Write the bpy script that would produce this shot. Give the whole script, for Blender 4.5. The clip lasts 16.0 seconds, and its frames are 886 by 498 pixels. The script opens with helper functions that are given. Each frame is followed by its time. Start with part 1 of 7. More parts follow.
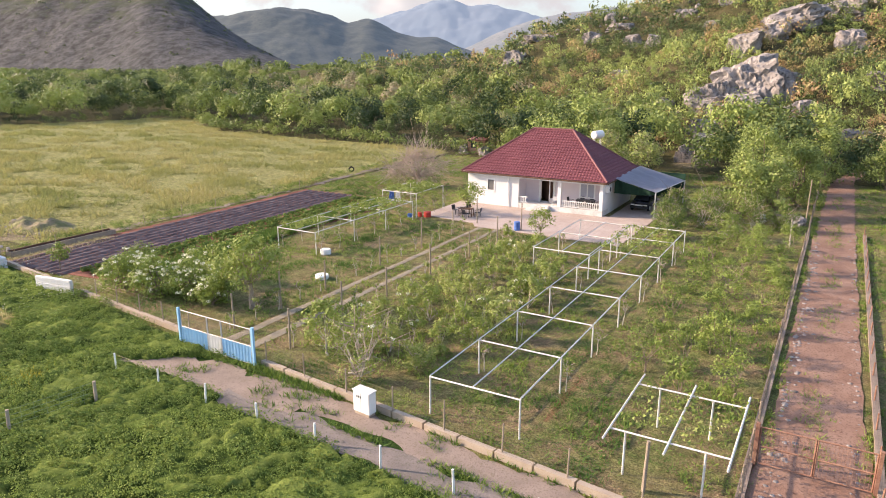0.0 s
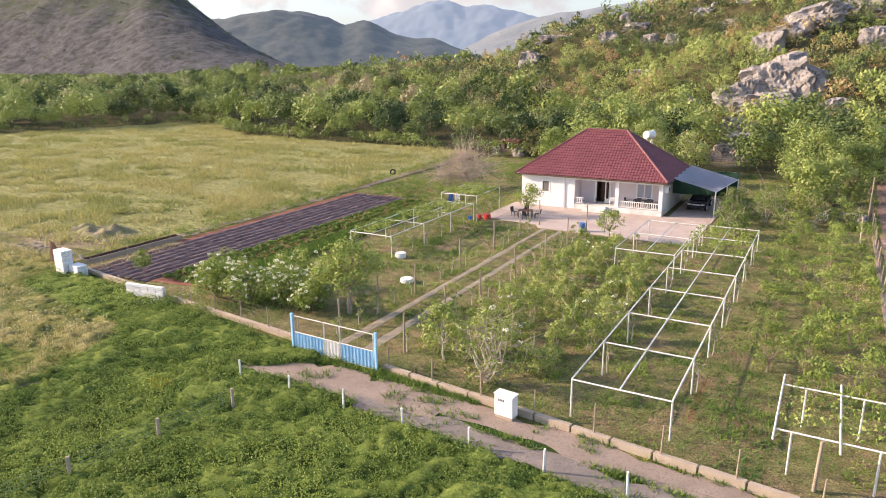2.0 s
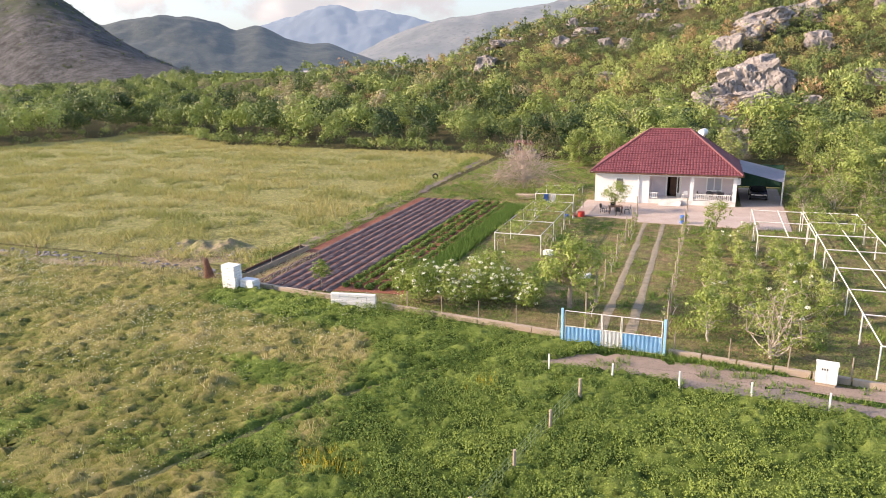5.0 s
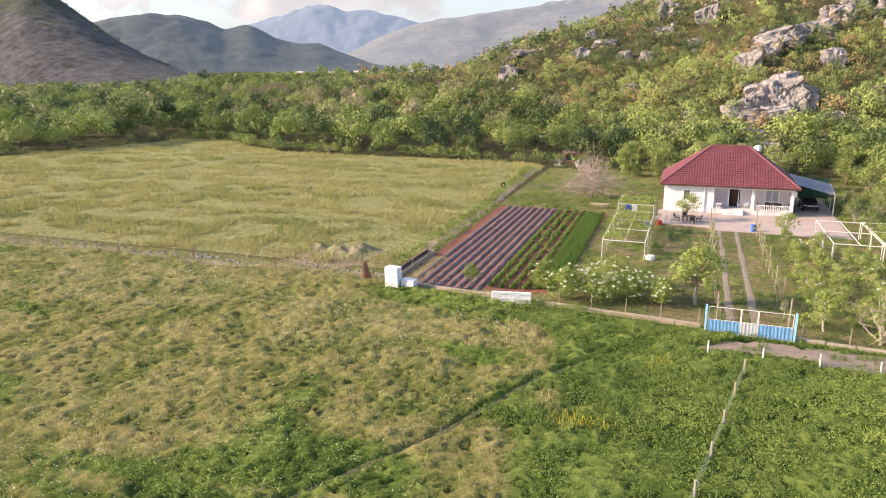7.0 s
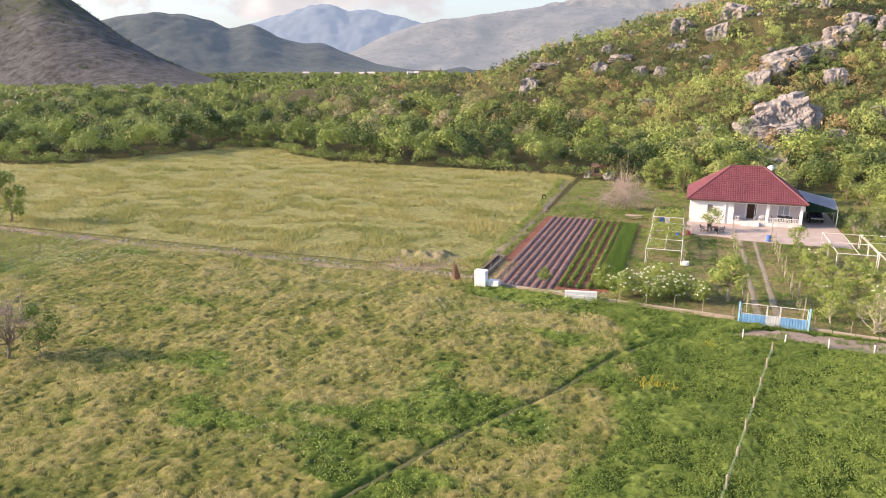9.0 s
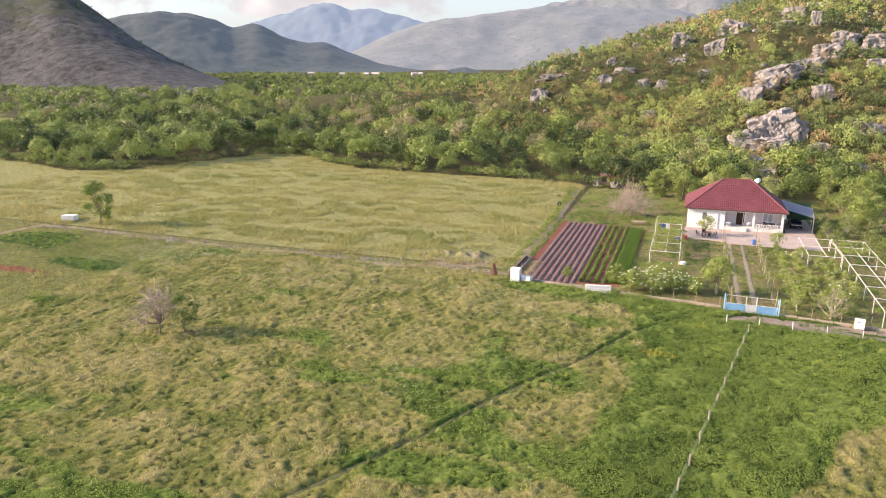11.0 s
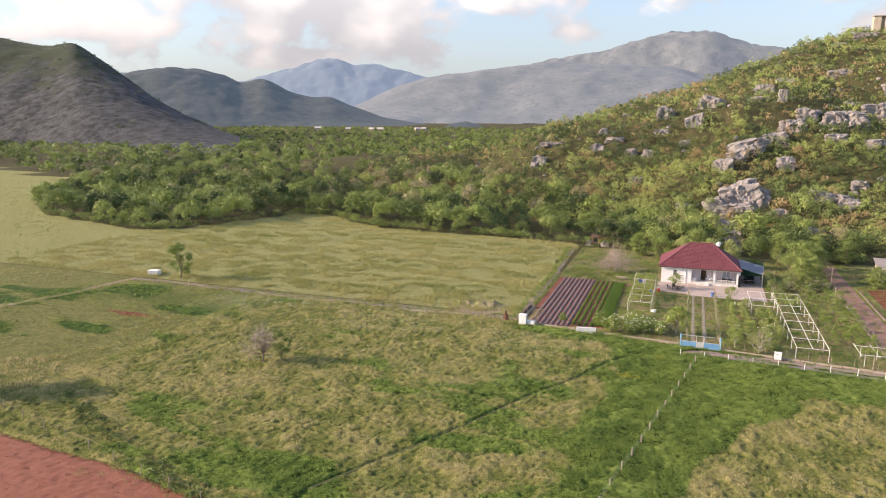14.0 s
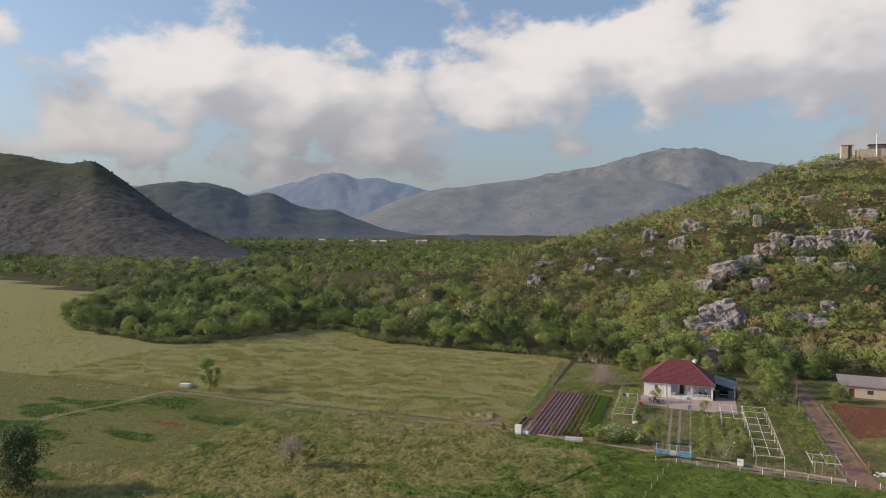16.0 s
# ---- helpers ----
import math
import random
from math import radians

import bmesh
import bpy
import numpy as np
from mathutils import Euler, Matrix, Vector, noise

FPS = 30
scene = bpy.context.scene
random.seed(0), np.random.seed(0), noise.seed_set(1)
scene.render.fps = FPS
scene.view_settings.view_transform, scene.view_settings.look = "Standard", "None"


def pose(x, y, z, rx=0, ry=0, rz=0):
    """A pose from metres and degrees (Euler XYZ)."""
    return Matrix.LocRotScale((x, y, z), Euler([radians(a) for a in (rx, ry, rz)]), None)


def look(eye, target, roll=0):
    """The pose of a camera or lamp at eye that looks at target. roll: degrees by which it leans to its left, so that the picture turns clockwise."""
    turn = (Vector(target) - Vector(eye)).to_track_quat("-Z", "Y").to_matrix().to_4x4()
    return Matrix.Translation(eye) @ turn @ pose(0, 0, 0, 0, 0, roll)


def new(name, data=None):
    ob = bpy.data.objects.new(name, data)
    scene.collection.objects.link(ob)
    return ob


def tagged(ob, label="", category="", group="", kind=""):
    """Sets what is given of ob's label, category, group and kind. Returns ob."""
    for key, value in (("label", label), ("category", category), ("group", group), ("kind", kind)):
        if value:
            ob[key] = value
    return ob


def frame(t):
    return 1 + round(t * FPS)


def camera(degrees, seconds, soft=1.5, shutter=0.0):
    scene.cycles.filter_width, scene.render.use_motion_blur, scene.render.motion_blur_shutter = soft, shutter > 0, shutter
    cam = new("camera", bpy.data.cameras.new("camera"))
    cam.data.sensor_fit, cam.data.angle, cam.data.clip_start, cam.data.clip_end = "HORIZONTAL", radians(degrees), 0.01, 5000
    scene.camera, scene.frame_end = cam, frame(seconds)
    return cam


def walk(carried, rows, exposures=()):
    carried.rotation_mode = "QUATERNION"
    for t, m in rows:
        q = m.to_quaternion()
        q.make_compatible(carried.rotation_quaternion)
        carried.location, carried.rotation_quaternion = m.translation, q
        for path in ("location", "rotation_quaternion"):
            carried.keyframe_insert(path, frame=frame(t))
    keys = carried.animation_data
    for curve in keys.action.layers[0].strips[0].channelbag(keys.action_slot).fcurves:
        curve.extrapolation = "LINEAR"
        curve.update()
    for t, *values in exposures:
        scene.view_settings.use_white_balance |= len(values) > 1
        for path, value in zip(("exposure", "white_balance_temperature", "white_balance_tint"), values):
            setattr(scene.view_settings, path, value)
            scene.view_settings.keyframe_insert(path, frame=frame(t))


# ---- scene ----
cam = camera(65.8, 16.0, soft=1.0)
METRES, EYE, TILT, LEAN, TURN = 115.0, 14.3, -15.4, 0.0, 30.0
ROWS = [
    (0.0, 0.0, 0.0, 0.0, 0.0, 0.0, -0.0),
    (0.5, -0.006, 0.0001, -0.0001, 0.0, -0.0, 0.09),
    (1.0, -0.0168, 0.0002, 0.0002, 0.04, 0.02, 0.28),
    (1.5, -0.0321, -0.0, 0.0008, -0.05, 0.05, 0.5),
    (2.0, -0.0515, -0.0008, 0.0015, -0.2, 0.06, 0.69),
    (2.5, -0.0741, -0.0017, 0.0022, -0.41, 0.09, 0.9),
    (3.0, -0.0996, -0.0028, 0.0026, -1.14, 0.12, 1.24),
    (5.5, -0.2511, -0.0111, 0.0057, -9.38, 0.08, 3.72),
    (6.0, -0.2802, -0.0223, 0.0082, -9.57, 0.08, 3.6),
    (6.5, -0.3071, -0.0374, 0.0108, -9.68, 0.09, 3.5),
    (7.0, -0.3331, -0.0566, 0.0142, -9.71, 0.07, 3.38),
    (7.5, -0.3569, -0.078, 0.0167, -9.74, 0.07, 3.27),
    (8.0, -0.3795, -0.1021, 0.0195, -9.77, 0.04, 3.16),
    (8.5, -0.4006, -0.1285, 0.022, -9.78, 0.02, 3.08),
    (9.0, -0.4203, -0.1569, 0.0243, -9.78, 0.01, 3.0),
    (9.5, -0.4386, -0.1865, 0.0261, -9.79, -0.03, 2.94),
    (10.0, -0.4557, -0.2174, 0.0275, -9.79, -0.07, 2.86),
    (12.5, -0.5264, -0.3868, 0.0316, -9.81, -0.19, 2.68),
    (13.0, -0.5377, -0.4225, 0.0321, -9.82, -0.22, 2.65),
    (13.5, -0.5474, -0.4566, 0.0327, -9.81, 1.73, 2.62),
    (14.0, -0.5573, -0.4939, 0.033, -9.8, 4.0, 2.57),
    (14.5, -0.5665, -0.531, 0.0329, -9.81, 6.32, 2.53),
    (15.0, -0.575, -0.5688, 0.0336, -9.81, 8.57, 2.48),
    (15.5, -0.5833, -0.6064, 0.0341, -9.8, 10.85, 2.48),
    (16.0, -0.5912, -0.6446, 0.0339, -9.82, 13.13, 2.44),
]
EXPOSURES = [(0, 0.83, 7100, 19), (12.8, 0.83, 7100, 19), (13.5, 0.73, 7050, 18), (14, 0.52, 7000, 18), (14.5, 0.28, 6900, 17), (15, 0.05, 6800, 16), (15.5, -0.2, 6750, 15), (16, -0.36, 6700, 14)]
walk(cam, [(t, pose(0, 0, EYE, TILT, LEAN, TURN) @ pose(METRES * x, METRES * y, METRES * z, 90 + pitch, roll, yaw)) for t, x, y, z, yaw, pitch, roll in ROWS],
     exposures=EXPOSURES)

# ---- light ----
SUN_DIR = Vector((-0.945, -0.33, 0.0)).normalized()
SUN_EL = radians(23)
to_sun = Vector((SUN_DIR.x * math.cos(SUN_EL), SUN_DIR.y * math.cos(SUN_EL), math.sin(SUN_EL)))
sun_data = bpy.data.lights.new("sun", "SUN")
sun_data.energy, sun_data.angle, sun_data.color = 5.0, radians(0.6), (1.0, 0.83, 0.64)
sun_lamp = new("sun", sun_data)
sun_lamp.matrix_world = look(to_sun * 100, (0, 0, 0))


# heaps of cumulus over the valley: bearing, elevation, width, height in degrees, weight
CLOUDS = [(-40, 11.2, 7, 4.6, 0.42), (-33.5, 9.8, 7.5, 4.6, 0.44), (-27, 8.0, 6, 3.6, 0.4), (-46, 7, 7, 2.6, 0.32), (-31, 4.4, 9, 1.2, 0.24), (-34, 16.6, 3, 0.8, 0.2),
          (-17, 10.4, 4, 2.2, 0.32), (-11, 12.0, 5, 3.4, 0.38), (-3, 13.6, 7, 5.2, 0.44), (6, 12.8, 9, 5.4, 0.44), (15, 13, 8, 6.5, 0.4), (-62, 13, 8, 4, 0.26), (-53, 13.5, 3, 1.6, 0.2)]


def make_world():
    w = bpy.data.worlds.new("sky")
    scene.world = w
    w.use_nodes = True
    nt = w.node_tree
    nt.nodes.clear()
    N, L = nt.nodes.new, nt.links.new

    def calc(op, a, b=None, c=None):
        n = N("ShaderNodeMath")
        n.operation = op
        for i, v in enumerate((a, b, c)):
            if v is None:
                continue
            if isinstance(v, (int, float)):
                n.inputs[i].default_value = v
            else:
                L(v, n.inputs[i])
        return n.outputs[0]

    out, bg = N("ShaderNodeOutputWorld"), N("ShaderNodeBackground")
    sky = N("ShaderNodeTexSky")
    sky.sky_type, sky.sun_disc = "NISHITA", False
    sky.sun_elevation, sky.sun_rotation = SUN_EL, math.atan2(to_sun.x, to_sun.y)
    sky.air_density, sky.dust_density, sky.ozone_density = 1.0, 1.6, 1.4
    tc = N("ShaderNodeTexCoord")
    sep = N("ShaderNodeSeparateXYZ")
    L(tc.outputs["Generated"], sep.inputs[0])
    bearing = calc("ARCTAN2", sep.outputs[0], sep.outputs[1])
    elev = calc("ARCSINE", sep.outputs[2])
    mp = N("ShaderNodeMapping")
    mp.inputs["Scale"].default_value = (1.0, 1.0, 1.6)
    L(tc.outputs["Generated"], mp.inputs["Vector"])
    big = N("ShaderNodeTexNoise")
    big.inputs["Scale"].default_value, big.inputs["Detail"].default_value, big.inputs["Roughness"].default_value = 8.0, 14, 0.58
    L(mp.outputs[0], big.inputs["Vector"])
    broad = N("ShaderNodeTexNoise")
    broad.inputs["Scale"].default_value, broad.inputs["Detail"].default_value = 2.2, 3
    L(mp.outputs[0], broad.inputs["Vector"])
    # the same field again, a step towards the sun, tells which flanks of a cloud are lit
    mp_sun = N("ShaderNodeMapping")
    mp_sun.inputs["Scale"].default_value, mp_sun.inputs["Location"].default_value = (1.0, 1.0, 1.6), (-0.03, -0.012, 0.045)
    L(tc.outputs["Generated"], mp_sun.inputs["Vector"])
    big_sun = N("ShaderNodeTexNoise")
    big_sun.inputs["Scale"].default_value, big_sun.inputs["Detail"].default_value, big_sun.inputs["Roughness"].default_value = 8.0, 3, 0.5
    L(mp_sun.outputs[0], big_sun.inputs["Vector"])
    form = N("ShaderNodeTexNoise")
    form.inputs["Scale"].default_value, form.inputs["Detail"].default_value, form.inputs["Roughness"].default_value = 8.0, 3, 0.5
    L(mp.outputs[0], form.inputs["Vector"])

    def heaps(bear, up):
        total = 0.0
        for a, e, wa, we, k in CLOUDS:
            da = calc("DIVIDE", calc("SUBTRACT", bear, radians(a)), radians(wa))
            de = calc("DIVIDE", calc("SUBTRACT", up, radians(e)), radians(we))
            g = calc("EXPONENT", calc("MULTIPLY", calc("ADD", calc("MULTIPLY", da, da), calc("MULTIPLY", de, de)), -1.0))
            total = calc("MAXIMUM", calc("MULTIPLY", g, k), total)
        return total

    # away from the valley the sky goes on half clouded
    wide = calc("MULTIPLY_ADD", broad.outputs["Fac"], 0.5, -0.25)
    heap, heap_sun = heaps(bearing, elev), heaps(calc("ADD", bearing, radians(-4.5)), calc("ADD", elev, radians(3.2)))
    dens = calc("ADD", big.outputs["Fac"], calc("ADD", heap, wide))
    cover = N("ShaderNodeMapRange")
    cover.interpolation_type = "SMOOTHSTEP"
    cover.inputs["From Min"].default_value, cover.inputs["From Max"].default_value = 0.57, 0.72
    L(dens, cover.inputs["Value"])
    lit = N("ShaderNodeMapRange")
    lit.interpolation_type = "SMOOTHSTEP"
    lit.inputs["From Min"].default_value, lit.inputs["From Max"].default_value = -0.24, 0.34
    L(calc("ADD", calc("SUBTRACT", heap, heap_sun), calc("MULTIPLY", calc("SUBTRACT", form.outputs["Fac"], big_sun.outputs["Fac"]), 1.0)), lit.inputs["Value"])
    thick = N("ShaderNodeValToRGB")
    thick.color_ramp.elements[0].position, thick.color_ramp.elements[1].position = 0.0, 1.0
    thick.color_ramp.elements[0].color, thick.color_ramp.elements[1].color = (0.58, 0.61, 0.655, 1), (1.0, 0.99, 0.975, 1)
    L(lit.outputs[0], thick.inputs[0])
    deck = N("ShaderNodeMapRange")
    deck.interpolation_type = "SMOOTHSTEP"
    deck.inputs["From Min"].default_value, deck.inputs["From Max"].default_value = radians(3.5), radians(12)
    deck.inputs["To Min"].default_value, deck.inputs["To Max"].default_value = 0.68 * CLOUD_LIGHT, CLOUD_LIGHT
    L(elev, deck.inputs["Value"])
    scale = N("ShaderNodeVectorMath")
    scale.operation = "SCALE"
    L(deck.outputs[0], scale.inputs["Scale"])
    L(thick.outputs[0], scale.inputs[0])
    mix = N("ShaderNodeMix")
    mix.data_type = "RGBA"
    L(cover.outputs[0], mix.inputs["Factor"])
    # thin haze, thickest at the horizon
    haze = N("ShaderNodeMix")
    haze.data_type = "RGBA"
    haze.inputs["B"].default_value = (2.55, 2.95, 3.5, 1)
    L(calc("MULTIPLY_ADD", calc("EXPONENT", calc("MULTIPLY", calc("ABSOLUTE", elev), -6.0)), 0.75, 0.12), haze.inputs["Factor"])
    lift = N("ShaderNodeVectorMath")
    lift.operation = "MULTIPLY"
    lift.inputs[1].default_value = (1.55, 1.7, 1.82)
    L(sky.outputs[0], lift.inputs[0])
    L(lift.outputs[0], haze.inputs["A"])
    L(haze.outputs["Result"], mix.inputs["A"])
    L(scale.outputs[0], mix.inputs["B"])
    L(mix.outputs["Result"], bg.inputs["Color"])
    bg.inputs["Strength"].default_value = 0.125
    L(bg.outputs[0], out.inputs[0])


CLOUD_LIGHT = 8.0
make_world()


# ---- materials ----
def material(name, c1, c2, scale=3.0, rough=0.8, bump=0.0, bump_scale=None, metal=0.0, c3=None, fine=None, spec=0.3, coords="Object", detail=6):
    """Two or three colours mixed by noise at two scales, with fine relief."""
    m = bpy.data.materials.new(name)
    m.use_nodes = True
    nt = m.node_tree
    N, L = nt.nodes.new, nt.links.new
    b = nt.nodes["Principled BSDF"]
    tc = N("ShaderNodeTexCoord")
    n1 = N("ShaderNodeTexNoise")
    n1.inputs["Scale"].default_value, n1.inputs["Detail"].default_value, n1.inputs["Roughness"].default_value = scale, detail, 0.6
    L(tc.outputs[coords], n1.inputs["Vector"])
    r = N("ShaderNodeValToRGB")
    r.color_ramp.elements[0].position, r.color_ramp.elements[1].position = 0.35, 0.65
    r.color_ramp.elements[0].color, r.color_ramp.elements[1].color = (*c1, 1), (*c2, 1)
    L(n1.outputs["Fac"], r.inputs[0])
    last = r.outputs[0]
    n2 = N("ShaderNodeTexNoise")
    n2.inputs["Scale"].default_value, n2.inputs["Detail"].default_value = (fine or scale * 9), 4
    L(tc.outputs[coords], n2.inputs["Vector"])
    if c3:
        mx = N("ShaderNodeMix")
        mx.data_type = "RGBA"
        rr = N("ShaderNodeValToRGB")
        rr.color_ramp.elements[0].position, rr.color_ramp.elements[1].position = 0.52, 0.68
        L(n2.outputs["Fac"], rr.inputs[0])
        L(rr.outputs[0], mx.inputs["Factor"])
        L(last, mx.inputs["A"])
        mx.inputs["B"].default_value = (*c3, 1)
        last = mx.outputs["Result"]
    L(last, b.inputs["Base Color"])
    b.inputs["Roughness"].default_value, b.inputs["Metallic"].default_value = rough, metal
    b.inputs["Specular IOR Level"].default_value = spec
    if bump:
        bp = N("ShaderNodeBump")
        bp.inputs["Strength"].default_value, bp.inputs["Distance"].default_value = min(1.0, bump), 0.05
        if bump_scale:
            n2.inputs["Scale"].default_value = bump_scale
        L(n2.outputs["Fac"], bp.inputs["Height"])
        L(bp.outputs[0], b.inputs["Normal"])
    return m


def leaf_material(name, dark, light, third=None, glow=0.3, rough=0.55):
    """Foliage: tint attribute gives each plant its colour, each leaf differs a little; light passes through."""
    m = bpy.data.materials.new(name)
    m.use_nodes = True
    nt = m.node_tree
    N, L = nt.nodes.new, nt.links.new
    b, out = nt.nodes["Principled BSDF"], nt.nodes["Material Output"]
    at = N("ShaderNodeAttribute")
    at.attribute_name = "tint"
    geo = N("ShaderNodeNewGeometry")
    mul = N("ShaderNodeMath")
    mul.operation = "MULTIPLY_ADD"
    mul.inputs[1].default_value, mul.inputs[2].default_value = 0.2, -0.1
    L(geo.outputs["Random Per Island"], mul.inputs[0])
    add = N("ShaderNodeMath")
    add.use_clamp = True
    L(at.outputs["Fac"], add.inputs[0])
    L(mul.outputs[0], add.inputs[1])
    r = N("ShaderNodeValToRGB")
    r.color_ramp.elements[0].position, r.color_ramp.elements[1].position = 0.0, (0.72 if third else 1.0)
    r.color_ramp.elements[0].color, r.color_ramp.elements[1].color = (*dark, 1), (*light, 1)
    if third:
        e = r.color_ramp.elements.new(1.0)
        e.color = (*third, 1)
    L(add.outputs[0], r.inputs[0])
    L(r.outputs[0], b.inputs["Base Color"])
    b.inputs["Roughness"].default_value = rough
    b.inputs["Specular IOR Level"].default_value = 0.25
    tr, mx = N("ShaderNodeBsdfTranslucent"), N("ShaderNodeMixShader")
    L(r.outputs[0], tr.inputs["Color"])
    mx.inputs[0].default_value = glow
    L(b.outputs[0], mx.inputs[1])
    L(tr.outputs[0], mx.inputs[2])
    L(mx.outputs[0], out.inputs["Surface"])
    return m


def ground_material():
    m = bpy.data.materials.new("ground")
    m.use_nodes = True
    nt = m.node_tree
    N, L = nt.nodes.new, nt.links.new
    b = nt.nodes["Principled BSDF"]
    tc = N("ShaderNodeTexCoord")

    def noise_node(scale, detail=6, rough=0.6):
        n = N("ShaderNodeTexNoise")
        n.inputs["Scale"].default_value, n.inputs["Detail"].default_value, n.inputs["Roughness"].default_value = scale, detail, rough
        L(tc.outputs["Object"], n.inputs["Vector"])
        return n.outputs["Fac"]

    mid, small, tiny = noise_node(0.55), noise_node(3.2, 8, 0.72), noise_node(11.0, 6, 0.75)

    def patch(c1, c2, c3):
        r = N("ShaderNodeValToRGB")
        r.color_ramp.elements[0].position, r.color_ramp.elements[1].position = 0.36, 0.64
        r.color_ramp.elements[0].color, r.color_ramp.elements[1].color = (*c1, 1), (*c2, 1)
        L(mid, r.inputs[0])
        mx = N("ShaderNodeMix")
        mx.data_type = "RGBA"
        rr = N("ShaderNodeValToRGB")
        rr.color_ramp.elements[0].position, rr.color_ramp.elements[1].position = 0.48, 0.66
        L(small, rr.inputs[0])
        L(rr.outputs[0], mx.inputs["Factor"])
        L(r.outputs[0], mx.inputs["A"])
        mx.inputs["B"].default_value = (*c3, 1)
        return mx.outputs["Result"]

    zones = {
        "field": patch((0.33, 0.315, 0.125), (0.27, 0.275, 0.1), (0.38, 0.34, 0.18)),
        "meadow": patch((0.205, 0.2, 0.068), (0.14, 0.16, 0.046), (0.27, 0.236, 0.11)),
        "garden": patch((0.17, 0.2, 0.065), (0.3, 0.21, 0.125), (0.24, 0.225, 0.1)),
        "crop": patch((0.045, 0.09, 0.018), (0.075, 0.135, 0.028), (0.03, 0.06, 0.014)),
        "soil": patch((0.23, 0.088, 0.056), (0.28, 0.115, 0.07), (0.17, 0.068, 0.045)),
        "dry": patch((0.36, 0.28, 0.19), (0.27, 0.23, 0.12), (0.4, 0.3, 0.22)),
    }
    last = patch((0.08, 0.082, 0.034), (0.12, 0.096, 0.052), (0.052, 0.062, 0.023))
    for name, colour in zones.items():
        at = N("ShaderNodeAttribute")
        at.attribute_name = name
        ad = N("ShaderNodeMath")
        ad.operation = "MULTIPLY_ADD"
        ad.inputs[1].default_value, ad.inputs[2].default_value = 0.5, -0.25
        L(small, ad.inputs[0])
        s = N("ShaderNodeMath")
        L(at.outputs["Fac"], s.inputs[0])
        L(ad.outputs[0], s.inputs[1])
        step = N("ShaderNodeMapRange")
        step.inputs["From Min"].default_value, step.inputs["From Max"].default_value = 0.4, 0.6
        L(s.outputs[0], step.inputs["Value"])
        mx = N("ShaderNodeMix")
        mx.data_type = "RGBA"
        L(step.outputs[0], mx.inputs["Factor"])
        L(last, mx.inputs["A"])
        L(colour, mx.inputs["B"])
        last = mx.outputs["Result"]
    # tufts and gaps between them
    tuft = N("ShaderNodeMapRange")
    tuft.inputs["From Min"].default_value, tuft.inputs["From Max"].default_value = 0.4, 0.6
    tuft.inputs["To Min"].default_value, tuft.inputs["To Max"].default_value = 0.5, 1.35
    L(tiny, tuft.inputs["Value"])
    vary = N("ShaderNodeVectorMath")
    vary.operation = "SCALE"
    L(last, vary.inputs[0])
    clump = N("ShaderNodeMapRange")
    clump.inputs["From Min"].default_value, clump.inputs["From Max"].default_value = 0.38, 0.62
    clump.inputs["To Min"].default_value, clump.inputs["To Max"].default_value = 0.72, 1.22
    L(noise_node(1.7, 5, 0.65), clump.inputs["Value"])
    both_scales = N("ShaderNodeMath")
    both_scales.operation = "MULTIPLY"
    L(tuft.outputs[0], both_scales.inputs[0])
    L(clump.outputs[0], both_scales.inputs[1])
    L(both_scales.outputs[0], vary.inputs["Scale"])
    L(vary.outputs[0], b.inputs["Base Color"])
    b.inputs["Roughness"].default_value = 0.95
    b.inputs["Specular IOR Level"].default_value = 0.1
    bp = N("ShaderNodeBump")
    bp.inputs["Strength"].default_value, bp.inputs["Distance"].default_value = 0.9, 0.2
    both = N("ShaderNodeMath")
    L(small, both.inputs[0])
    L(tiny, both.inputs[1])
    L(both.outputs[0], bp.inputs["Height"])
    L(bp.outputs[0], b.inputs["Normal"])
    return m


M_GROUND = ground_material()
M_DIRT = material("dirt_track", (0.22, 0.17, 0.14), (0.31, 0.24, 0.2), 0.7, 0.95, 0.6, 14, c3=(0.19, 0.15, 0.11), fine=2.5)
M_GREY_DIRT = material("grey_dirt_track", (0.17, 0.145, 0.13), (0.24, 0.2, 0.18), 0.9, 0.95, 0.6, 14, c3=(0.14, 0.125, 0.1), fine=2.5)
M_RED_DIRT = material("red_dirt_road", (0.225, 0.125, 0.088), (0.32, 0.2, 0.15), 0.5, 0.95, 0.6, 12, c3=(0.16, 0.09, 0.062), fine=2.2)
M_GRAVEL = material("gravel_track", (0.33, 0.28, 0.22), (0.24, 0.2, 0.14), 1.6, 0.95, 0.6, 30, c3=(0.2, 0.19, 0.11), fine=3.0)
M_PATIO = material("patio_concrete", (0.4, 0.315, 0.275), (0.48, 0.395, 0.35), 0.6, 0.85, 0.25, 18, c3=(0.32, 0.25, 0.21))
M_KERB = material("kerb_concrete", (0.42, 0.35, 0.28), (0.35, 0.28, 0.22), 1.2, 0.9, 0.4, 16, c3=(0.36, 0.28, 0.2))
M_WHITE = material("white_render", (0.74, 0.73, 0.73), (0.68, 0.67, 0.67), 0.5, 0.85, 0.15, 20, c3=(0.8, 0.79, 0.78))
M_PLINTH = material("stained_render", (0.72, 0.7, 0.68), (0.5, 0.48, 0.46), 1.4, 0.9, 0.2, 20, c3=(0.68, 0.66, 0.63))
M_LILAC = material("lilac_render", (0.62, 0.55, 0.58), (0.67, 0.6, 0.62), 0.6, 0.85, 0.1, 20)
